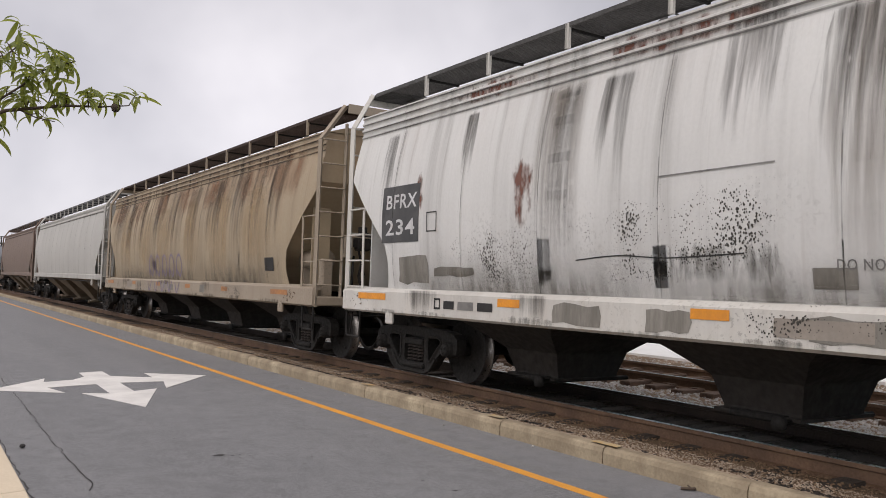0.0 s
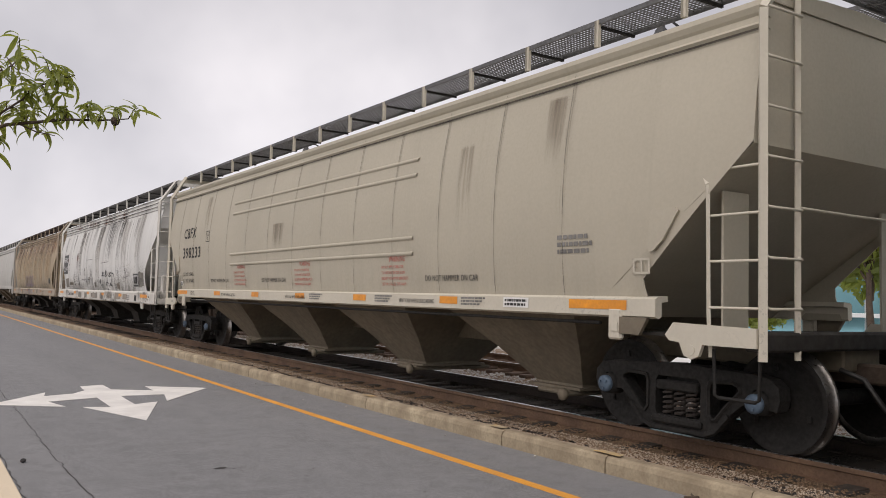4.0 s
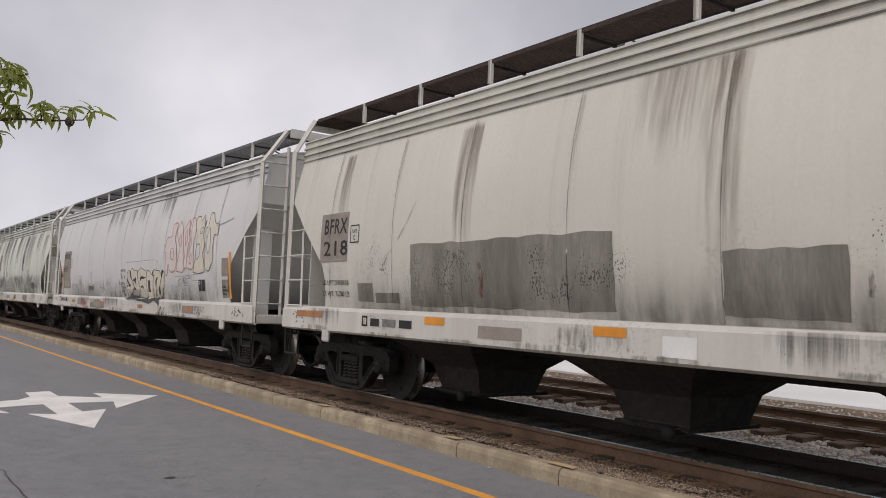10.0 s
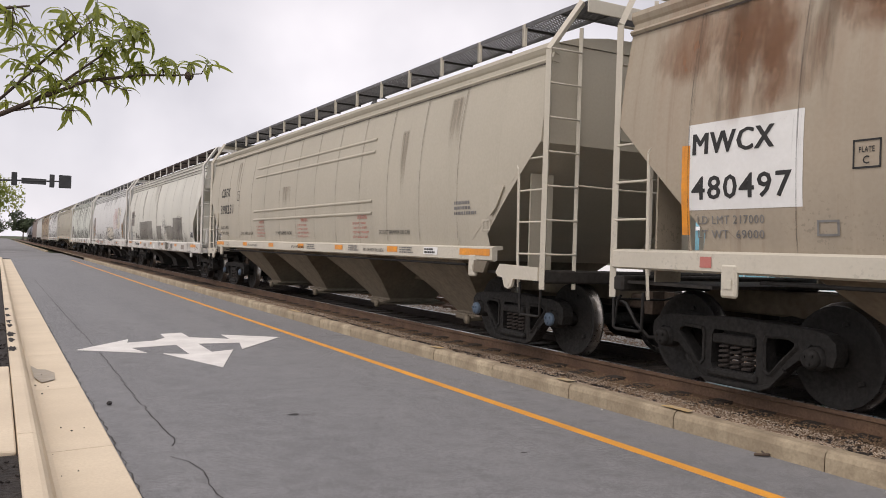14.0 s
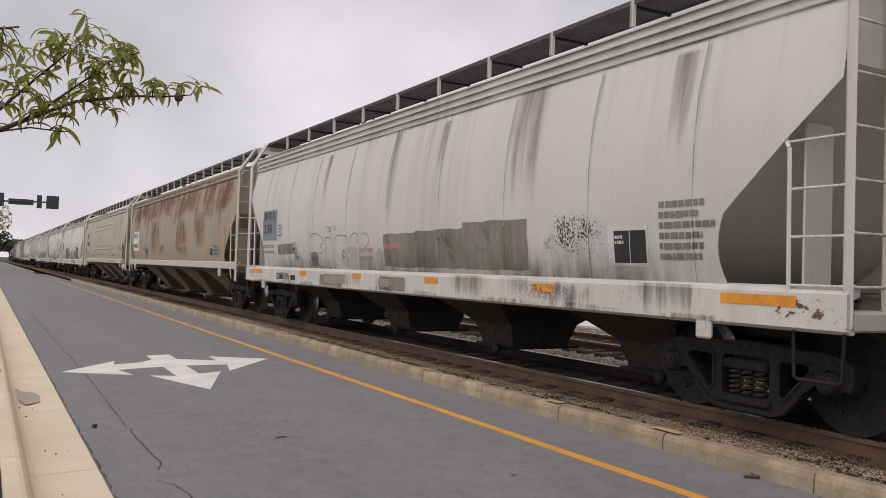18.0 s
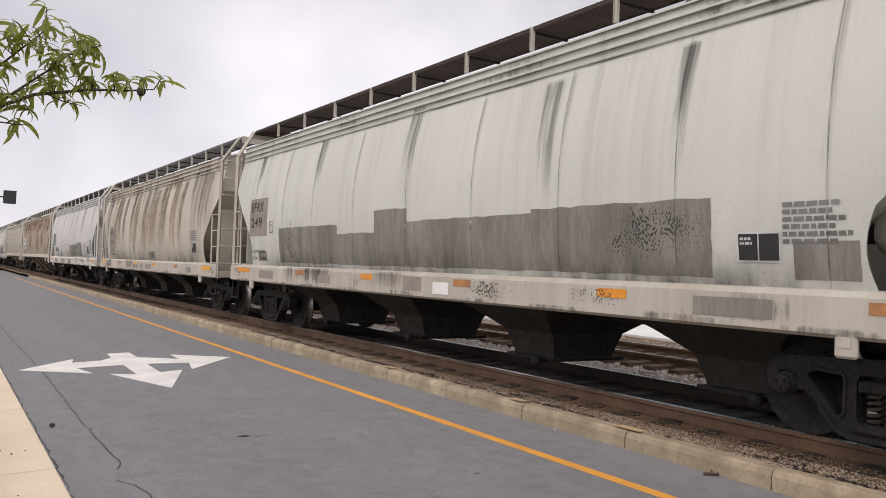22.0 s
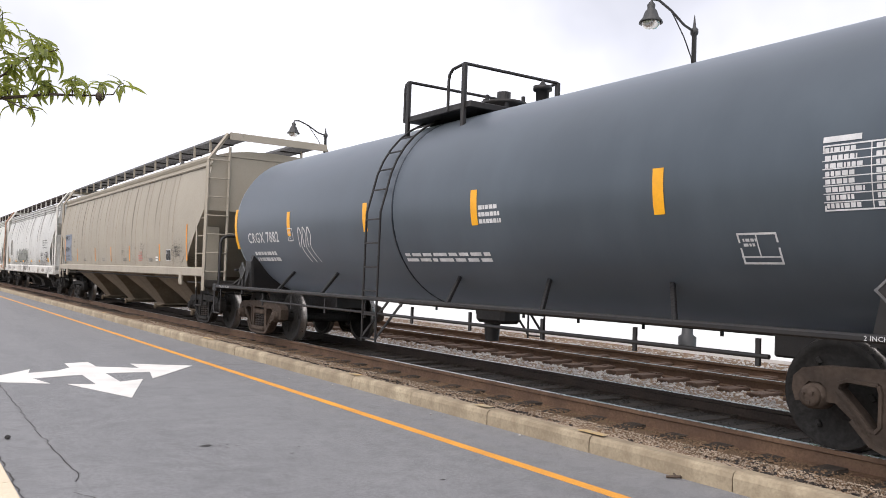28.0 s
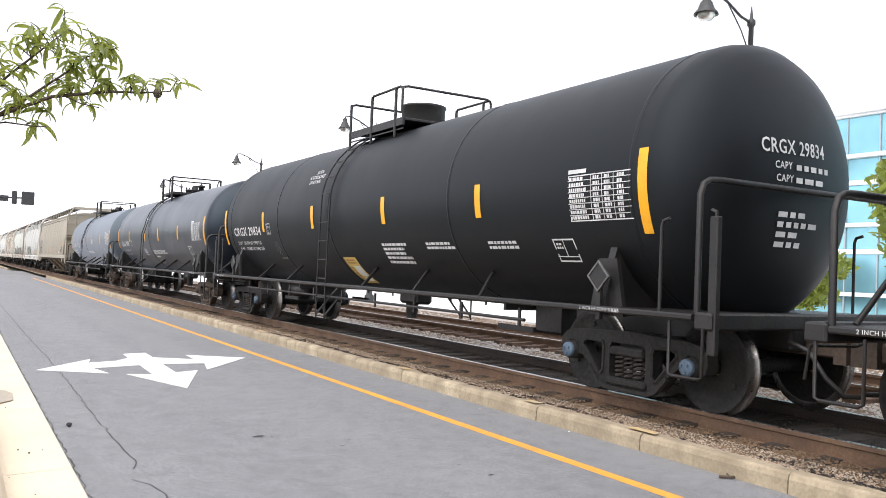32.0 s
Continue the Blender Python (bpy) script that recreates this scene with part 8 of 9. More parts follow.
def end_marks(c, h, mark, r0=1.41, zc=2.28):
    """Marks painted on the rear head of the shell."""
    def on_head(m, pts, f):
        rows = []
        for x, z in pts:
            r = min(math.hypot(x, z - zc) / r0, 0.999)
            rows.append((x, -(h - 0.62 - 0.28 + 0.62 * math.sqrt(1 - r * r)) - 0.012, z))
        m.add(rows, f)
    for x0, z0, hh, w, words in ((-0.55, 2.60, 0.15, 0.95, mark), (-0.38, 2.45, 0.075, 0.24, "CAPY"), (-0.36, 2.32, 0.075, 0.24, "CAPY")):
        v, f = text_shape(words)
        m = Mesh()
        on_head(m, [(x0 + p * w / v[:, 0].max(), z0 + q * hh) for p, q in v], f)
        part("end_number", m, WHITE_INK, c, "stencilled lettering")
    q, m = random.Random(4), Mesh()
    for z, w in ((2.45, 0.5), (2.32, 0.42), (1.97, 0.36), (1.87, 0.6), (1.77, 0.3), (1.67, 0.38)):
        x, e = (-0.08 if z > 2 else -0.3), 0
        while x < (-0.08 if z > 2 else -0.3) + w:
            ww = q.uniform(0.06, 0.15)
            on_head(m, [(x, z), (x + ww, z), (x + ww, z + 0.055), (x, z + 0.055)], [(0, 1, 2, 3)])
            x += ww + 0.04
    part("end_print", m, WHITE_INK, c, "rows of small print")


c, d, h = tank_car("faded blue-black tank car with white stencils, behind the hoppers", -204.2, -218.65, RUSTY, RUSTY, shell=TANK_FADED)
tank_marks(d, "CRGX 7882", 1.55, 1.85, 1.5, (0.85, 3.48, 6.29, 9.04, 11.92, 14.78), 13.6, (12.77, 1.5), 50)
end_marks(c, h, "CRGX 7882")
for i in range(3):
    a = 3.9 + 0.18 * i
    d.stroke([(a, 1.75), (a + 0.05, 2.08), (a + 0.16, 1.95), (a + 0.08, 1.75), (a + 0.25, 1.5)], 0.025, WHITE_INK, "chalk_scrawl", 0.007)
d.bars(7.3, 1.5, 2.0, 0.14, 2, WHITE_INK, 54)
d.bars(9.2, 1.95, 0.5, 0.25, 3, WHITE_INK, 55)
c, d, h = tank_car("glossy black tank car with a white data table", -220.66, -235.13, RUSTY, RUSTY)
tank_marks(d, "CRGX 7884", 1.62, 1.79, 1.55, (0.85, 3.34, 6.42, 8.69, 11.56, 14.72), 13.36, (12.65, 1.48), 60, weights=("LD LMT 189000 LB 85 750 KG", "LT WT 74000 LB 33 550 KG"))
end_marks(c, h, "CRGX 7884")
d.bars(7.4, 1.5, 2.2, 0.14, 2, WHITE_INK, 64)
d.bars(7.45, 1.38, 0.75, 0.08, 1, WHITE_INK, 65)
d.stroke([(7.41, 1.33), (7.6, 1.22), (7.95, 1.2), (8.17, 1.28)], 0.022, WHITE_INK, "chalk_smile", 0.007)
d.bars(6.2, 2.72, 0.45, 0.1, 2, WHITE_INK, 66)
d.bars(5.9, 1.45, 0.5, 0.25, 4, WHITE_INK, 67)
d.stroke([(9.6, 2.6), (9.75, 2.4), (10.0, 2.3), (10.15, 2.28)], 0.05, FADED_INK, "scuff", 0.005)
c, d, h = tank_car("glossy black tank car with a drum-shaped valve housing", -237.1, -252.1, STEEL, BLUE_CAP, True, 1.49, 2.36, TANK_BLACK, (0.22, 2.24))
tank_marks(d, "CRGX 29834", 1.40, 1.94, 1.98, (0.62, 3.53, 6.43, 9.45, 12.21, 15.2), 14.12, (13.69, 1.46), 70, 2.6, 0.06, weights=("LD LMT 206700 LB 93750 KG", "LT WT 79300 LB 35980 KG"))
end_marks(c, h, "CRGX 29834", 1.49, 2.36)
for k, line in enumerate(("CAUTION", "NITROGEN BLANKET", "DO NOT ENTER")):
    d.words(6.0 + (0.2, 0.0, 0.08)[k], 3.08 - 0.1 * k, 0.07, line, WHITE_INK, (0.35, 0.75, 0.55)[k], "stencil", 0.006)
d.patch(7.42, 1.03, 0.52, 0.45, LABEL_YELLOW, "yellow_label", "yellow warning label with a white field", 0.005)
d.patch(7.62, 1.07, 0.27, 0.26, PATCH_WHITE, "label_field", "", 0.008)
d.bars(7.48, 1.36, 0.4, 0.09, 2, OLD_ORANGE, 77, "small_print", 0.009)
d.bars(7.46, 1.08, 0.12, 0.24, 5, OLD_ORANGE, 78, "small_print", 0.009)
d.bars(9.25, 1.38, 0.85, 0.34, 5, WHITE_INK, 74)
d.bars(10.7, 1.6, 0.8, 0.12, 2, WHITE_INK, 75)
d.bars(12.35, 1.6, 0.75, 0.12, 2, WHITE_INK, 76)
d.stroke([(4.1, 1.72), (4.18, 1.78), (4.26, 1.72), (4.26, 1.6), (4.17, 1.54), (4.1, 1.6)], 0.012, FADED_INK, "chalk_scrawl", 0.006, True)
d.stroke([(4.15, 1.6), (4.17, 1.7), (4.21, 1.65), (4.18, 1.6)], 0.012, FADED_INK, "chalk_scrawl", 0.006)
d.stroke([(4.3, 1.78), (4.33, 1.6), (4.25, 1.5)], 0.012, FADED_INK, "chalk_scrawl", 0.006)
d.bars(4.15, 1.42, 0.45, 0.05, 1, FADED_INK, 79)
tank_car("grimy black tank car at the tail of the visible train", -254.25, -268.7, RUSTY, RUSTY)


# ---- the ground ----
setting("ground", Mesh().add([(-2500, -2500, -0.25), (2500, -2500, -0.25), (2500, 2500, -0.25), (-2500, 2500, -0.25)], [(0, 1, 2, 3)]), GRASS, "rough grass out to the horizon")
m = Mesh()
ys = [-40, -10, 0, 5, 10, 15, 20, 30, 40, 58]
for a, b in zip(ys[:-1], ys[1:]):
    m.box(0.75, 5.03, a, b, -0.2, 0.0)
setting("road", m, ASPHALT, "dark grey asphalt street")
setting("side_street", Mesh().box(-60, 5.0, 58, 80, -0.2, -0.004), FAR_ASPHALT, "pale worn asphalt of the crossing street")
setting("road_beyond", Mesh().box(-6, 4.2, 80, 420, -0.2, -0.002), FAR_ASPHALT, "pale asphalt street going on beyond the crossing")
m = Mesh()
m.box(4.125, 4.225, -30, 57, 0.0, 0.004)
setting("edge_line", m, YELLOW, "orange-yellow edge line painted on the asphalt")

# painted arrows that join in the middle
ARROW = [(0.93, 11.39), (1.69, 12.45), (1.62, 12.03), (2.01, 12.2), (2.21, 12.53), (2.23, 13.05), (2.57, 13.18), (2.56, 12.53), (3.08, 12.19), (3.09, 12.78),
         (3.86, 12.27), (2.95, 11.0), (3.1, 11.72), (2.52, 11.72), (2.5, 10.8), (2.82, 10.97), (2.32, 9.45), (1.89, 10.78), (2.19, 10.66), (2.21, 11.65), (1.59, 11.44), (1.71, 10.9)]
m = Mesh()
k = len(ARROW)
m.add([(x, y, 0.005) for x, y in ARROW] + [(x, y, 0.0) for x, y in ARROW], [tuple(range(k))[::-1]] + [(i, k + i, k + (i + 1) % k, (i + 1) % k) for i in range(k)])
tagged(part("arrow_marking", m, WHITE_LINE), "worn white three-headed arrow painted on the asphalt", "road marking")

rnd = random.Random(5)


def crack(path, width, seed):
    r, m, pts = random.Random(seed), Mesh(), []
    for (x0, y0), (x1, y1) in zip(path[:-1], path[1:]):
        n = max(2, int(math.hypot(x1 - x0, y1 - y0) / 0.09))
        for i in range(n):
            t = i / n
            pts.append((x0 + (x1 - x0) * t + r.uniform(-0.015, 0.015), y0 + (y1 - y0) * t))
    m.grid([[(x - w, y, 0.003), (x + w, y, 0.003)] for (x, y) in pts for w in [width * r.uniform(0.3, 1.0)]], False)
    return m


setting("road_crack", crack([(1.12, 30), (1.15, 15.6), (1.18, 11.3), (1.16, 9.35), (1.15, 8.37), (1.15, 7.7), (1.15, 6.8), (1.17, 6.18), (1.15, 6.0), (1.1, 5.8)], 0.0065, 3), PATCHED, "long crack in the asphalt")
setting("road_crack_2", crack([(1.06, 5.62), (1.14, 5.46), (1.19, 5.2), (1.13, 4.9), (1.17, 4.4), (1.2, 3.0), (1.15, 1.0)], 0.006, 4), PATCHED, "crack in the asphalt")
setting("gutter_joint", crack([(0.755, 40), (0.756, 15), (0.757, 9), (0.756, 6.5), (0.757, 4), (0.756, 1)], 0.008, 9), PATCHED, "dark dirt-filled joint between gutter and asphalt")
m = Mesh()
m.grid([[(4.23 + i * 0.076 + 0, 12.27 + 0.03 * math.sin(i) - 0.008, 0.003), (4.23 + i * 0.076, 12.27 + 0.03 * math.sin(i) + 0.008, 0.003)] for i in range(11)], False)
setting("road_crack_3", m, PATCHED, "short crack across the lane edge")
for x, y, s in ((2.24, 6.65, 0.045), (2.33, 6.6, 0.014), (2.40, 6.62, 0.012), (2.36, 6.5, 0.013), (2.46, 6.55, 0.01), (2.75, 6.1, 0.014), (3.3, 5.2, 0.014), (3.35, 4.85, 0.02), (2.9, 6.3, 0.013), (2.1, 7.5, 0.012)):
    m = Mesh()
    m.add([(x + s * 1.3 * math.cos(a) * rnd.uniform(0.5, 1.1), y + s * math.sin(a) * rnd.uniform(0.5, 1.1), 0.003) for a in (2 * math.pi * i / 9 for i in range(9))], [tuple(range(9))])
    tagged(part("tar_spot", m, PATCHED), "small black tar spot on the asphalt", "tar spot", "tar spots on the street")


def pebble(x, y, z, r, mat, seed, name="pebble", label="small grey pebble lying on the asphalt"):
    q, m = random.Random(seed), Mesh()
    rows = [[(x + r * math.sin(p) * math.cos(a) * q.uniform(0.75, 1.2), y + r * math.sin(p) * math.sin(a) * q.uniform(0.75, 1.2), z + r * 0.7 * (1 + math.cos(p))) for a in (2 * math.pi * i / 7 for i in range(7))] for p in (0.2, 0.8, 1.5, 2.2, 3.0)]
    m.grid(rows, False, True)
    return tagged(part(name, m, mat), label, "pebble", "pebbles on the street")


pebble(0.89, 7.56, 0, 0.026, PATCHED, 1, "tar_lump", "small lump of black tar lying on the asphalt")
for i, (x, y) in enumerate(((4.9, 8.1), (4.85, 9.6), (4.8, 7.2), (4.75, 12.6), (4.93, 5.9), (4.6, 10.4))):
    pebble(x, y, 0, 0.012, PALE_STONES, 10 + i)
m = Mesh()
m.tube([(4.9, 4.15, 0.012), (4.96, 4.08, 0.018), (5.0, 4.1, 0.012)], 0.011, 6).tube([(4.95, 4.09, 0.016), (4.97, 4.14, 0.03)], 0.007, 5)
tagged(part("twig", m, BARK), "short broken twig lying by the kerb", "twig")

# ---- track-side kerb: stones with joints ----
kerb = setting("kerb_bed", Mesh().box(5.03, 5.14, -30, 57, -0.2, 0.08), KERB, "concrete bed under the track-side kerb")


def kerb_stone(length):
    m, g = Mesh(), 0.006
    prof = [(5.0, -0.02), (5.002, 0.10), (5.015, 0.135), (5.04, 0.15), (5.13, 0.152), (5.155, 0.14), (5.16, 0.0), (5.16, -0.05)]
    m.prism(prof[::-1], "y", g, length - g)
    return m


joints = [5.07 + 1.425 * k for k in range(-12, 37)]
for i, y in enumerate(joints):
    part("kerb_stone", lambda: kerb_stone(1.425), KERB, kerb, "", (rnd.uniform(-0.004, 0.004), y, rnd.uniform(-0.005, 0.005)), ("kerb", 0))
for y, w in ((4.95, 0.3), (6.55, 0.22), (9.3, 0.2), (15.0, 0.5), (24.0, 0.4)):
    m = Mesh()
    m.grid([[(5.035 + 0.1 * j, y + w * i / 4 + rnd.uniform(-0.03, 0.03), 0.161) for j in range(2)] for i in range(5)], False)
    part("paint_remnant", m, KERB_YELLOW, kerb, "faded yellow paint on the kerb top")
setting("far_kerb", Mesh().prism([(4.0, -0.1), (4.0, 0.12), (4.04, 0.15), (4.16, 0.15), (4.16, -0.1)][::-1], "y", 84, 240), KERB, "kerb beyond the crossing")

# ---- gutter, kerb and bed on the near side of the street ----
gut = setting("gutter", Mesh().box(0.1, 0.745, -6, 57, -0.2, -0.03), GUTTER, "concrete bed of the gutter")


def gutter_slab(length):
    m, g = Mesh(), 0.005
    m.prism([(0.748, -0.1), (0.748, 0.004), (0.74, 0.008), (0.36, -0.008), (0.33, 0.0), (0.29, 0.10), (0.265, 0.128), (0.24, 0.134), (0.155, 0.134), (0.15, 0.12), (0.15, -0.1)], "y", g, length - g)
    return m


for k in range(-3, 20):
    part("gutter_slab", lambda: gutter_slab(2.48), GUTTER, gut, "", (0, 6.05 + 2.48 * k, 0), "gutter_slab")
m = Mesh()
m.add([(0.36, 10.1, 0.008), (0.37, 9.2, 0.008), (0.42, 8.9, 0.008), (0.55, 9.05, 0.008), (0.57, 9.5, 0.008), (0.50, 9.75, 0.008), (0.42, 9.8, 0.008)], [tuple(range(7))[::1]])
setting("gutter_stain", m, GUTTER_STAIN, "damp stain in the gutter")
for i, y in enumerate((10.6, 11.5, 12.2, 13.4, 14.0, 15.1, 16.4)):
    m, w = Mesh(), rnd.uniform(0.05, 0.09)
    m.add([(0.19 + w * math.cos(a) * rnd.uniform(0.3, 1), y + 0.34 * math.sin(a) * rnd.uniform(0.4, 1), 0.1365) for a in (2 * math.pi * j / 18 for j in range(18))], [tuple(range(18))])
    tagged(part("gutter_dirt", m, MULCH), "dark dirt washed over the kerb edge", "dirt", "dirt on the gutter")
for i in range(16):
    pebble(rnd.uniform(0.2, 0.65), rnd.uniform(4.2, 9.5), 0.012 if i % 2 else 0.0, rnd.uniform(0.003, 0.008), MULCH, 40 + i, "mulch_crumb", "crumb of dark mulch on the gutter")
setting("planting_bed", Mesh().box(-3, 0.148, -6, 5.6, -0.2, 0.10), MULCH, "bed of dark shredded mulch")
setting("planting_bed_2", Mesh().box(-3, 0.148, 9.25, 57, -0.2, 0.10), MULCH, "bed of dark shredded mulch")
setting("walk_slab", Mesh().box(-3, 0.14, 5.6, 9.25, -0.2, 0.128, 0.01), GUTTER, "concrete walk slab beside the kerb")
q, m = random.Random(8), Mesh()
for i in range(900):
    x, y = q.uniform(-1.2, 0.14), q.choice((q.uniform(2.0, 5.55), q.uniform(9.3, 14)))
    a, s = q.uniform(0, 6.3), q.uniform(0.02, 0.06)
    m.tube([(x, y, 0.10 + q.uniform(0, 0.02)), (x + s * math.cos(a), y + s * math.sin(a), 0.105 + q.uniform(0, 0.03))], q.uniform(0.004, 0.009), 3, caps=False)
tagged(part("mulch_chips", m, MULCH), "shredded bark chips on the bed", "mulch", kind="stuff")

# ---- track bed ----
m = Mesh()
xs = [(5.14, 0.11), (5.35, 0.085), (5.6, 0.03), (5.8, -0.005), (6.4, -0.02), (6.6, -0.025), (7.9, -0.03), (8.1, -0.03), (8.5, -0.03), (9.2, -0.06), (9.9, -0.05), (12.8, -0.03), (13.6, -0.05), (14.5, 0.0)]
yy = [-330, -250, -180, -120, -80, -60] + [-40 + 2 * i for i in range(60)] + [90, 140, 260, 420]
m.grid([[(x, y, z + rnd.uniform(-0.012, 0.012)) for x, z in xs] for y in yy], True)
bed_at = [sum(p[0] for p in pair) / 2 for pair in zip(xs[:-1], xs[1:])]
# between the near rails the bed takes the colour darkened for train shade
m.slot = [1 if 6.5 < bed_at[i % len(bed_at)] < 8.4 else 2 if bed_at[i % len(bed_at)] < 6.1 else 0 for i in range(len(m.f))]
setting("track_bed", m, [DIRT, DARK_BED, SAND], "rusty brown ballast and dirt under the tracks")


def rail(x):
    m = Mesh()
    head = [(-0.036, 0.172), (-0.036, 0.135), (-0.01, 0.125), (-0.009, 0.03), (-0.07, 0.012), (-0.07, 0.0), (0.07, 0.0), (0.07, 0.012), (0.009, 0.03), (0.01, 0.125), (0.036, 0.135), (0.036, 0.172)]
    z = ZR - 0.175
    m.prism([(x + a, z + b) for a, b in head], "y", -330, 420)
    m.box(x - 0.026, x + 0.026, -330, 420, z + 0.172, z + 0.1755, slot=1)
    return m


X2 = 11.26
# the near track's farther rail has the train's shade in its colour
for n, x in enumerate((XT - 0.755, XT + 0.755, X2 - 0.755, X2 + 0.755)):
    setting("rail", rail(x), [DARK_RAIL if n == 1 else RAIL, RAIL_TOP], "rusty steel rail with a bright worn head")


def tie():
    m = Mesh()
    m.box(-1.3, 1.3, -0.115, 0.115, -0.15, 0.0, 0.012)
    for s in (-1, 1):
        m.box(s * 0.755 - 0.16, s * 0.755 + 0.16, -0.09, 0.09, 0.0, 0.012)
    return m


far = Mesh()
for t, xc in enumerate((XT, X2)):
    bed = setting("tie_bed", Mesh().box(xc - 1.25, xc + 1.25, -8, 120, -0.24, -0.2), DIRT, "packed bed under the ties")
    for k in range(-8, 170):
        y = k * 0.535
        if k < 105:
            part("tie", tie, TIE_BROWN if t else TIE, bed, "", pose(xc + rnd.uniform(-0.04, 0.04), y, ZR - (0.125 if t else 0.152) + rnd.uniform(-0.012, 0.006), 0, 0, rnd.uniform(-1.2, 1.2)), ("tie", t))
        else:
            far.box(xc - 1.3, xc + 1.3, y - 0.11, y + 0.11, -0.15, ZR - 0.175)
tagged(part("far_ties", far, TIE), "distant timber ties", "railway ties", kind="stuff")


def scatter(name, count, area, size, mat, label, height, seed):
    """Loose stones, five-sided and uneven, as one stuff."""
    q = np.random.default_rng(seed)
    x = q.uniform(area[0], area[1], count)
    y = area[2] + (area[3] - area[2]) * q.random(count) ** 1.5
    # the ties lie bare between the stones
    on_tie = (np.abs((y / 0.535 + 0.5) % 1 - 0.5) * 0.535 < 0.11) & ((np.abs(x - XT) < 1.3) | (np.abs(x - X2) < 1.3)) & (q.random(count) > np.where(x < 6.6, 0.83, 0.1))
    x, y = x[~on_tie], y[~on_tie]
    count = len(x)
    s = q.uniform(size[0], size[1], count)
    base = np.array([(1, 0, 0.2), (0.35, 0.95, 0.2), (-0.8, 0.55, 0.2), (-0.75, -0.6, 0.2), (0.4, -0.9, 0.2), (0.1, 0.05, 0.95), (-0.3, 0.3, 0.8)])
    tri = [(0, 1, 5), (1, 6, 5), (1, 2, 6), (2, 3, 6), (3, 5, 6), (3, 4, 5), (4, 0, 5)]
    v = base[None] * s[:, None, None] * q.uniform(0.6, 1.25, (count, 7, 3))
    a = q.uniform(0, 2 * np.pi, count)
    c, n = np.cos(a)[:, None], np.sin(a)[:, None]
    w = np.stack([v[..., 0] * c - v[..., 1] * n + x[:, None], v[..., 0] * n + v[..., 1] * c + y[:, None], v[..., 2] + np.interp(x, [p[0] for p in height], [p[1] for p in height])[:, None] - s[:, None] * 0.3], -1)
    me = bpy.data.meshes.new(name)
    me.from_pydata(w.reshape(-1, 3).tolist(), [], [(i * 7 + f[0], i * 7 + f[1], i * 7 + f[2]) for i in range(count) for f in tri])
    me.materials.append(mat)
    return tagged(new(name, me), label, "gravel", kind="stuff")


banked = [(5.14, 0.11), (5.35, 0.085), (5.6, 0.03), (5.8, 0.0), (5.97, 0.0), (6.05, 0.005), (6.3, 0.0), (6.45, -0.01)]
scatter("kerbside_gravel", 42000, (5.15, 6.1, 1.5, 24), (0.004, 0.012), STONES, "pale brown gravel between kerb and track", banked, 1)
scatter("kerbside_pale_gravel", 4500, (5.15, 5.5, 1.5, 24), (0.004, 0.011), PALE_STONES, "pale stones between kerb and track", banked, 11)
scatter("kerbside_dirt", 9000, (5.6, 6.45, 1.5, 26), (0.006, 0.02), DIRT, "brown clods between kerb and track", banked, 2)
scatter("near_ballast", 9000, (6.6, 8.0, 1.5, 40), (0.012, 0.035), SHADED_DIRTY_STONES, "grimy ballast between the rails, darkened for the train's shade", xs, 3)
scatter("middle_ballast", 26000, (8.1, 10.9, 2, 50), (0.014, 0.04), PALE_STONES, "pale crushed ballast between the tracks", xs, 4)
scatter("far_ballast", 13000, (10.6, 14.4, 4, 70), (0.018, 0.045), PALE_STONES, "pale crushed ballast of the far track", xs, 5)
q = random.Random(77)
spots = [(q.uniform(5.2, 5.9), q.uniform(2.5, 16.0), q.uniform(0.03, 0.09)) for i in range(90)]
m = Mesh()
for x, y, r in spots:
    for k in range(16):
        a, b, c = x + q.gauss(0, r * 0.6), y + q.gauss(0, r * 1.6), q.uniform(0.012, 0.03)
        t = q.uniform(0, 6.3)
        u, v = Vector((math.cos(t) * c, math.sin(t) * c, q.uniform(-0.006, 0.01))), Vector((-math.sin(t) * c * 0.5, math.cos(t) * c * 0.5, q.uniform(-0.004, 0.01)))
        o = Vector((a, b, 0.01 + q.uniform(0, 0.012) + float(np.interp(a, [p[0] for p in xs], [p[1] for p in xs]))))
        m.add([o - u, o + v, o + u, o - v], [(0, 1, 2, 3)])
tagged(part("leaf_litter", m, MULCH), "dark rotten leaves lying on the gravel by the kerb", "leaf litter", kind="stuff")
setting("plaza", Mesh().box(14.5, 70, -60, 260, -0.2, 0.06), PLAZA, "bright pale paving beyond the tracks")

# ---- street lamps beyond the tracks ----


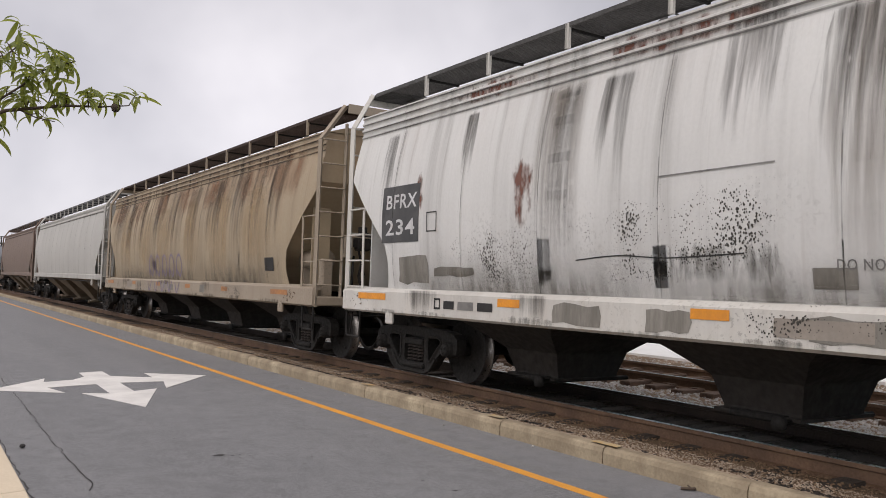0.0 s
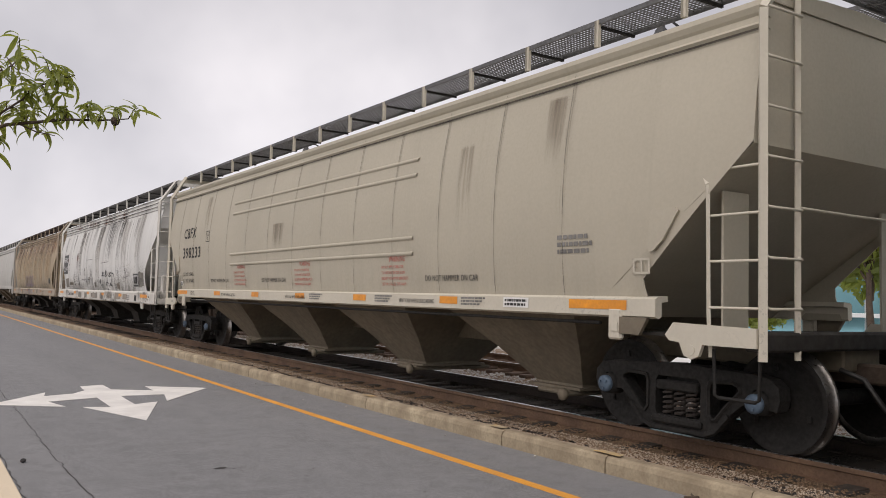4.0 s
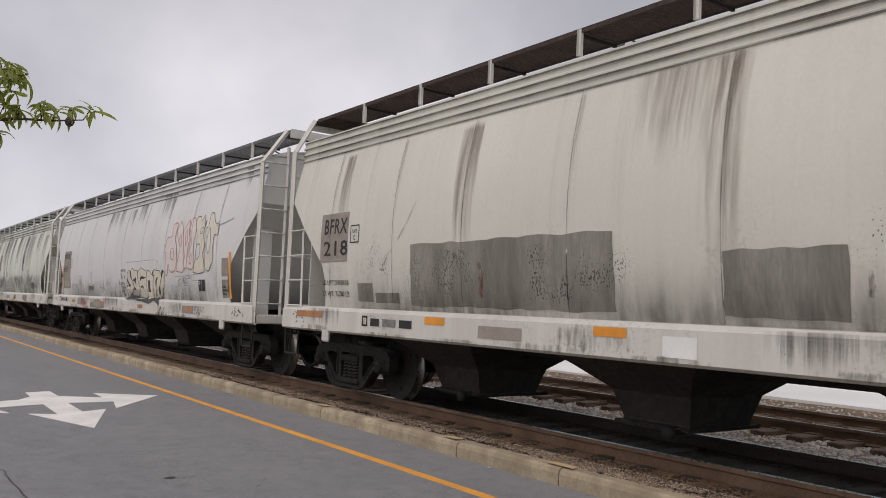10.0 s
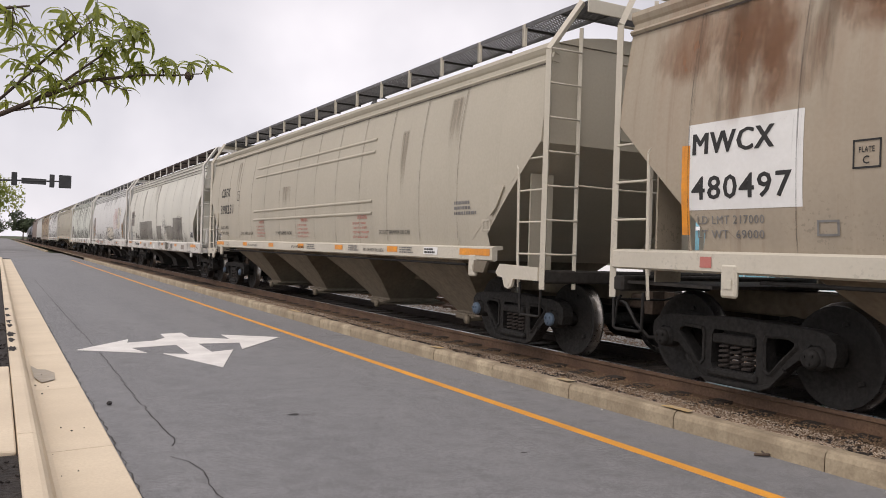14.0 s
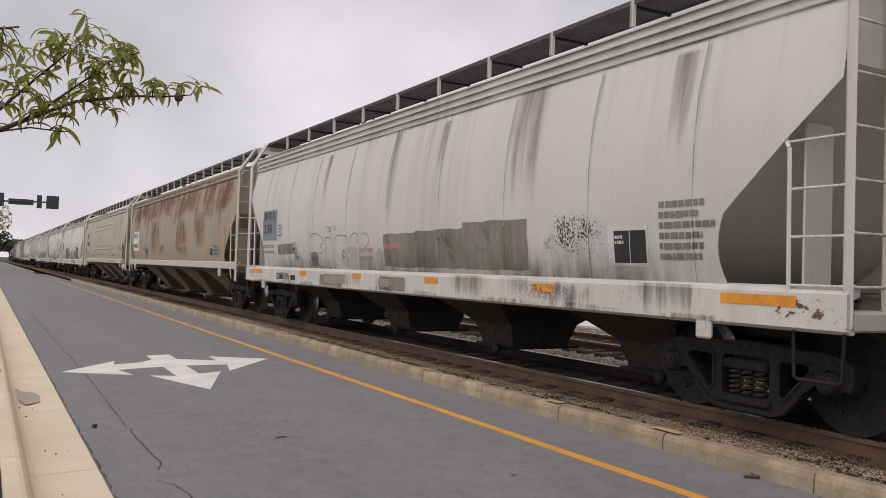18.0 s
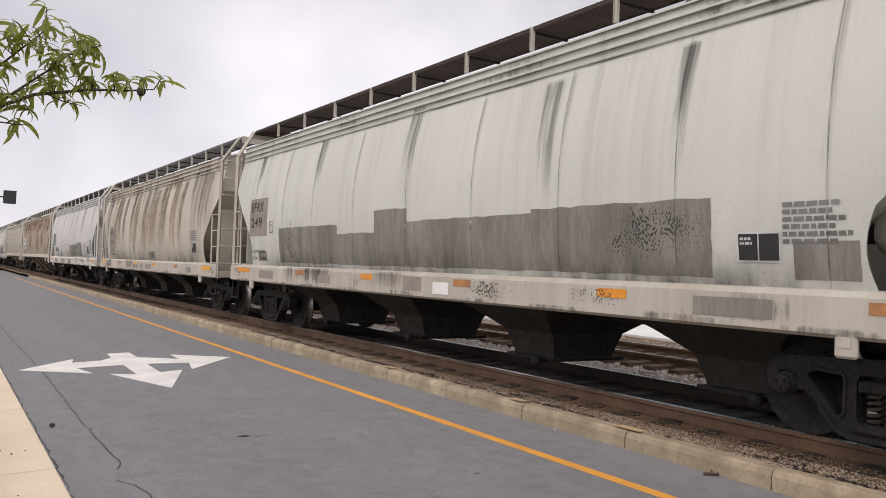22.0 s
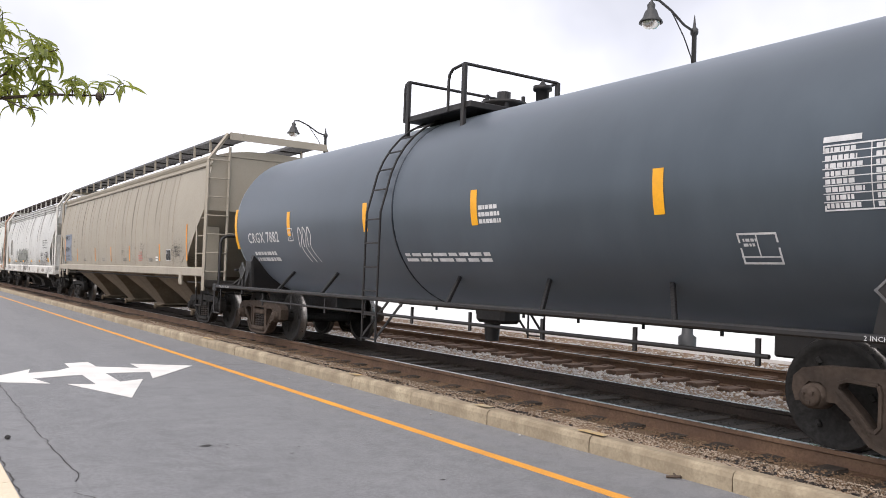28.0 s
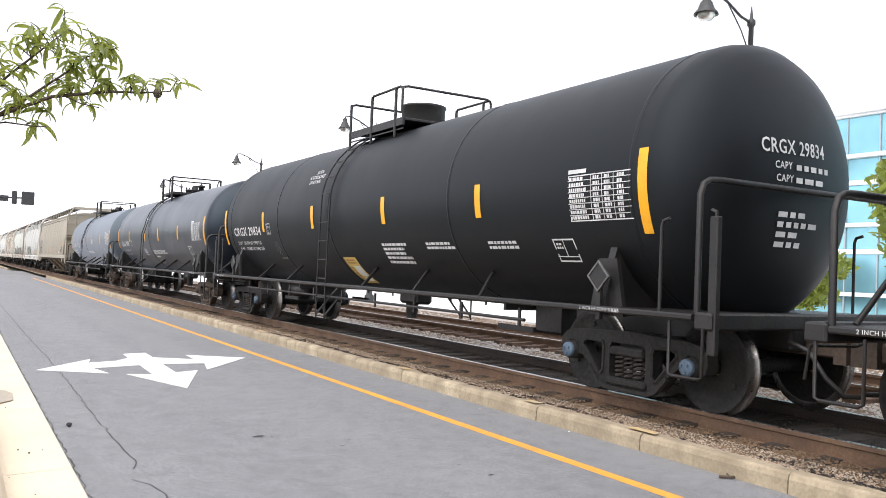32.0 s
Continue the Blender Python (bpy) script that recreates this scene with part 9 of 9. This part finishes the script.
def street_lamp(y, x=15.0):
    lamp = thing("street_lamp", "black iron street lamp with a curved arm beyond the tracks", "street lamp", "street lamps along the plaza", (x, y, 0.06))
    part("post", Mesh().turn([(0, 0.2), (0.25, 0.2), (0.3, 0.13), (0.9, 0.11), (1.0, 0.075), (7.1, 0.055), (7.15, 0.09), (7.25, 0.09), (7.3, 0.04), (7.55, 0.012), (7.6, 0.0)], "z", (0, 0, 0), 12), POLE_BLACK, lamp)
    part("arm", Mesh().tube([(0, 0, 7.2), (-0.35, 0, 7.28), (-0.8, 0, 7.52), (-1.2, 0, 7.66), (-1.42, 0, 7.64), (-1.45, 0, 7.55)], 0.03, 7).tube([(0, 0, 6.3), (-0.1, 0, 6.6), (-0.35, 0, 7.0), (-0.75, 0, 7.46)], 0.015, 5), POLE_BLACK, lamp, "curved scrolled arm")
    part("shade", Mesh().turn([(7.56, 0.05), (7.5, 0.09), (7.42, 0.08), (7.36, 0.13), (7.22, 0.18), (7.14, 0.25), (7.1, 0.26), (7.12, 0.22)], "z", (-1.45, 0, 0), 16), POLE_BLACK, lamp, "bell-shaped shade")
    part("globe", Mesh().turn([(7.14, 0.2), (7.06, 0.19), (6.99, 0.13), (6.97, 0.001)], "z", (-1.45, 0, 0), 14), LAMP_GLASS, lamp, "frosted glass bowl")


for y in (12.2, 31.2, 46.4, 66.0):
    street_lamp(y)

# ---- glass office building across the plaza ----
office = thing("office_building", "glass-fronted office building with white floor bands", "building", "", (0, 0, 0.06))


def glass_block(x0, x1, y0, y1, zt, floors):
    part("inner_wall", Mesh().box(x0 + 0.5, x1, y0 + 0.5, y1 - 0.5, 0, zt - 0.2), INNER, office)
    part("roof_slab", Mesh().box(x0 - 0.25, x1, y0 - 0.2, y1 + 0.2, zt - 0.1, zt + 0.25, 0.03), BAND, office)
    step = zt / floors
    for k in range(floors):
        z = k * step
        part("floor_band", Mesh().box(x0 - 0.3, x0 + 0.4, y0 - 0.2, y1 + 0.2, z + step * 0.32, z + step * 0.38, 0.02), BAND, office, "white sun-shade band")
        part("floor_band", Mesh().box(x0 - 0.16, x0 + 0.4, y0 - 0.1, y1 + 0.1, z + step * 0.93, z + step + 0.0, 0.02), BAND, office, "white floor band")
        n = int((y1 - y0) / 1.5)
        for i in range(n):
            a, b = y0 + (y1 - y0) * i / n, y0 + (y1 - y0) * (i + 1) / n
            w = part("window", lambda: Mesh().box(0, 0.05, 0, b - a, 0, step * 0.93), PANE, office, "tall blue glass pane", (x0, a, z), ("pane", round(b - a, 3), round(step, 3)))
            part("mullion", lambda: Mesh().box(-0.06, 0.0, -0.03, 0.03, 0, step * 0.93), MULLION, w, "", (0, 0, 0), ("mullion", round(step, 3)))
        part("end_glass", Mesh().box(x0, x1, y1 - 0.02, y1 + 0.03, z, z + step * 0.93), PANE, office)


glass_block(35.0, 52.0, 12.0, 38.4, 9.4, 3)
glass_block(33.5, 52.0, -25.0, 22.0 - 10.2, 11.9, 4)

# ---- trees ----


def leaf_mesh(length, width, arch):
    """A long narrow leaf, folded along its rib and bent over in an arc."""
    m, rows, y, z, n = Mesh(), [], 0.0, 0.0, 7
    for i in range(n):
        t = i / (n - 1)
        w = width * math.sin(math.pi * min(1.0, 0.06 + 0.94 * t)) ** 0.75 + 0.0004
        rows.append([(-w, y, z + w * 0.4), (0, y, z), (w, y, z + w * 0.4)])
        a = 0.45 - arch * t
        y, z = y + math.cos(a) * length / (n - 1), z + math.sin(a) * length / (n - 1)
    m.grid(rows, True)
    return m


def near_tree():
    tree = thing("peach_tree", "young tree with long narrow drooping green leaves over the street", "tree", "", (-1.9, 3.9, 0.1))
    o = Vector((-1.9, 3.9, 0.1))

    def limb(name, pts, r0, r1, parent):
        return part(name, Mesh().tube([Vector(p) - o for p in pts], r0, 7, r1), BARK, parent)
    part("trunk", Mesh().tube([(0, 0, 0), (0.03, 0.02, 0.5), (0.0, -0.03, 1.0), (0.06, -0.05, 1.5), (0.12, -0.1, 2.0), (0.1, -0.1, 2.7), (0.0, -0.05, 3.4)], 0.075, 10, 0.03), BARK, tree, "slender brown trunk")
    ways = [
        ([(-1.82, 3.82, 1.35), (-1.1, 3.75, 1.55), (-0.54, 3.68, 1.68), (0.0, 3.42, 1.88), (0.14, 3.34, 1.95), (0.27, 3.27, 2.01), (0.45, 3.18, 2.04), (0.55, 3.12, 2.04), (0.64, 3.07, 2.05)], 0.014, 0.002),
        ([(-0.54, 3.68, 1.68), (-0.2, 3.5, 1.80), (0.0, 3.42, 1.94), (0.14, 3.35, 2.09), (0.23, 3.3, 2.18), (0.30, 3.26, 2.25)], 0.008, 0.002),
        ([(0.10, 3.36, 1.93), (0.18, 3.32, 1.99), (0.31, 3.25, 2.10), (0.37, 3.22, 2.16), (0.47, 3.16, 2.20)], 0.006, 0.0015),
        ([(0.02, 3.41, 1.89), (0.13, 3.35, 1.91), (0.22, 3.30, 1.90), (0.26, 3.28, 1.90)], 0.004, 0.0015),
        ([(-1.78, 3.8, 1.9), (-0.9, 3.7, 2.2), (-0.11, 3.48, 2.28), (0.0, 3.43, 2.27), (0.08, 3.38, 2.28)], 0.014, 0.003),
        ([(0.30, 3.26, 2.02), (0.36, 3.22, 1.99), (0.42, 3.2, 1.98)], 0.003, 0.0015)]
    limbs = [(limb("limb", p, a, b, tree), [Vector(x) for x in p]) for p, a, b in ways]
    kinds = [leaf_mesh(*k).data("leaf", [LEAF]) for k in ((0.09, 0.0078, 1.3), (0.105, 0.0082, 1.6), (0.072, 0.007, 1.0), (0.095, 0.0075, 0.7), (0.08, 0.009, 1.4))]
    q = random.Random(12)
    tufts = [(0.69, 2.06), (0.64, 2.07), (0.6, 2.06), (0.55, 2.08), (0.53, 2.07), (0.48, 2.07), (0.45, 2.05), (0.42, 1.99), (0.49, 2.18), (0.47, 2.2), (0.44, 2.23), (0.41, 2.18), (0.38, 2.23), (0.35, 2.24), (0.33, 2.27), (0.3, 2.28), (0.27, 2.25), (0.23, 2.21), (0.2, 2.26), (0.17, 2.21), (0.13, 2.17), (0.11, 2.17), (0.22, 2.18), (0.25, 2.17), (0.29, 2.18), (0.34, 2.18), (0.37, 2.15), (0.43, 2.15), (0.46, 2.13), (0.4, 2.1), (0.35, 2.11), (0.32, 2.11), (0.29, 2.09), (0.33, 2.06), (0.39, 2.08), (0.44, 2.08), (0.08, 2.12), (0.05, 2.11), (0.03, 2.15), (0.02, 2.07), (0.16, 2.1), (0.14, 2.08), (0.11, 2.02), (0.07, 1.99), (0.16, 2.01), (0.2, 2.1), (0.18, 2.04), (0.03, 1.98), (0.02, 1.92), (0.27, 1.94), (0.25, 1.91), (0.13, 1.95), (0.17, 1.96), (0.01, 2.25), (0.03, 2.26), (0.05, 2.19), (0.01, 2.18), (0.28, 2.01), (0.22, 1.99), (0.36, 2.04), (0.33, 2.02)]
    for x, z in tufts:
        x, z = x * 0.95, z + 0.018
        y = 3.45 - 0.57 * x + q.gauss(0, 0.06)
        spot = Vector((x, y, z))
        home, near = min(((br, min((p for a, b in zip(v[:-1], v[1:]) for p in (a, a.lerp(b, 0.33), a.lerp(b, 0.67), b)), key=lambda p: (p - spot).length)) for br, v in limbs), key=lambda h: (h[1] - spot).length)
        if (near - spot).length > 0.02:
            part("twig", Mesh().tube([near - o, near.lerp(spot, 0.6) - o + Vector((0, 0, 0.012)), spot - o], 0.0022, 5, 0.0012), BARK, home)
        turn = q.uniform(0, 360)
        for k in range(q.randint(6, 9)):
            turn += 137.5 + q.gauss(0, 15)
            at = near.lerp(spot, 1 - 0.12 * k * q.random()) + Vector((q.gauss(0, 0.006), q.gauss(0, 0.006), q.gauss(0, 0.006)))
            lf = new("leaf", q.choice(kinds))
            lf.parent = home
            lf.matrix_basis = Matrix.LocRotScale(at - o, Euler((radians(q.gauss(-36, 24)), radians(q.gauss(0, 28)), radians(turn))), Vector((1, 1, 1)) * q.uniform(0.65, 1.1))
    m = Mesh()
    m.turn([(-0.018, 0.002), (-0.012, 0.012), (0.0, 0.017), (0.012, 0.012), (0.018, 0.002)], "z", Vector((0.60, 3.09, 2.04)) - o, 10)
    part("fruit", m, BARK, tree, "small brown fruit")


near_tree()


def clump(name, count, centre, radius, size, mat, seed, parent):
    """A crown of many small leaf clumps with gaps."""
    q = np.random.default_rng(seed)
    d = q.normal(size=(count, 3))
    d /= np.linalg.norm(d, axis=1)[:, None]
    p = d * (q.random(count) ** 0.45)[:, None] * np.array(radius)
    lobes = q.normal(size=(9, 3)) * np.array(radius) * 0.45
    p = p * 0.62 + lobes[q.integers(0, 9, count)]
    s = q.uniform(size * 0.5, size * 1.4, count)
    u, w = q.normal(size=(count, 3)), q.normal(size=(count, 3))
    u, w = u / np.linalg.norm(u, axis=1)[:, None] * s[:, None], w / np.linalg.norm(w, axis=1)[:, None] * s[:, None]
    c = p + np.array(centre)
    v = np.stack([c - u, c + w * 0.6, c + u, c - w * 0.6], 1).reshape(-1, 3)
    me = bpy.data.meshes.new(name)
    me.from_pydata(v.tolist(), [], [(4 * i, 4 * i + 1, 4 * i + 2, 4 * i + 3) for i in range(count)])
    me.materials.append(mat)
    ob = new(name, me)
    ob.parent = parent
    return ob


def street_tree(x, y, height, spread, seed, count=1600, mat=None, size=0.0):
    tree = thing("street_tree", "leafy green tree on the far plaza" if x > 10 else "leafy green tree far along the street", "tree", "trees in the distance", (x, y, 0.05 if x > 10 and y < 100 else -0.26))
    q = random.Random(seed)
    part("trunk", Mesh().tube([(0, 0, 0), (q.uniform(-0.1, 0.1), 0.05, height * 0.3), (q.uniform(-0.2, 0.2), 0, height * 0.75)], height * 0.028, 8, height * 0.01), BARK, tree)
    for k in range(5):
        a = k * 1.3 + q.random()
        part("limb", Mesh().tube([(0, 0, height * (0.3 + 0.07 * k)), (spread * 0.4 * math.cos(a), spread * 0.4 * math.sin(a), height * (0.5 + 0.07 * k)), (spread * 0.75 * math.cos(a), spread * 0.75 * math.sin(a), height * (0.62 + 0.06 * k))], height * 0.012, 6, height * 0.003), BARK, tree)
    clump("crown", count, (0, 0, height * 0.66), (spread, spread, height * 0.36), size or 0.16 + height * 0.012, mat or FAR_LEAF, seed, tree)


street_tree(28.0, 15.6, 5.6, 1.5, 31, 2200, LEAF)
street_tree(29.0, 20.4, 2.6, 1.3, 32, 1400, LEAF)
street_tree(28.5, 9.0, 5.5, 1.4, 33, 1600, LEAF)
for i in range(26):
    street_tree(-70 + i * 8.5 + rnd.uniform(-3, 3), 330 + rnd.uniform(-30, 40), rnd.uniform(8, 13), rnd.uniform(4, 6), 100 + i, 1500, None, 0.6)
street_tree(-1.9, 92, 8.2, 2.6, 63, 6500, LEAF, 0.14)
street_tree(-5.2, 96, 5.2, 2.2, 61, 3200)
street_tree(-8.5, 120, 6.0, 3.0, 62, 3000)

# ---- traffic signals over the crossing ----
sig = thing("traffic_signal", "black traffic signals hanging on a long mast arm over the crossing", "traffic signal", "", (-5.0, 80, 0))
part("pole", Mesh().turn([(0, 0.22), (0.3, 0.2), (7.4, 0.11), (7.42, 0.0)], "z", (0, 0, 0), 12), POLE_BLACK, sig)
part("mast_arm", Mesh().tube([(0, 0, 5.95), (3, 0, 6.1), (10.6, 0, 6.38)], 0.11, 8, 0.06), POLE_BLACK, sig)
for x, w in ((6.15, 0.22), (9.1, 0.2), (10.15, 0.5)):
    head = part("signal_head", Mesh().box(x - w, x + w, -0.15, 0.12, 5.78, 6.92, 0.04), POLE_BLACK, sig, "signal head seen from behind")
    for z in (6.0, 6.35, 6.7):
        part("visor", Mesh().turn([(0.12, 0.14), (0.32, 0.15), (0.32, 0.135), (0.12, 0.13)], "y", (x, 0, z), 10), POLE_BLACK, head)
part("name_board", Mesh().box(6.7, 8.65, -0.03, 0.03, 5.98, 6.48, 0.01), POLE_BLACK, sig, "dark back of a street name board")



def motions():
    """The train rolls away along its track, and its wheels turn."""
    for car, y in CARS:
        walk(car, [(0.5 * k, pose(XT, y + rolled(0.5 * k), ZR)) for k in range(65)])
    ticks = [0.0]
    while ticks[-1] < 32:
        t = ticks[-1] + 0.04
        while t < 32 and (rolled(t + 1 / 30) - rolled(ticks[-1])) / WHEEL_R < radians(84):
            t += 1 / 30
        ticks.append(min(round(t * 30) / 30, 32.0))
    for w, y in WHEELS:
        walk(w, [(t, pose(0, y, WHEEL_R, -math.degrees(rolled(t) / WHEEL_R))) for t in ticks])


motions()
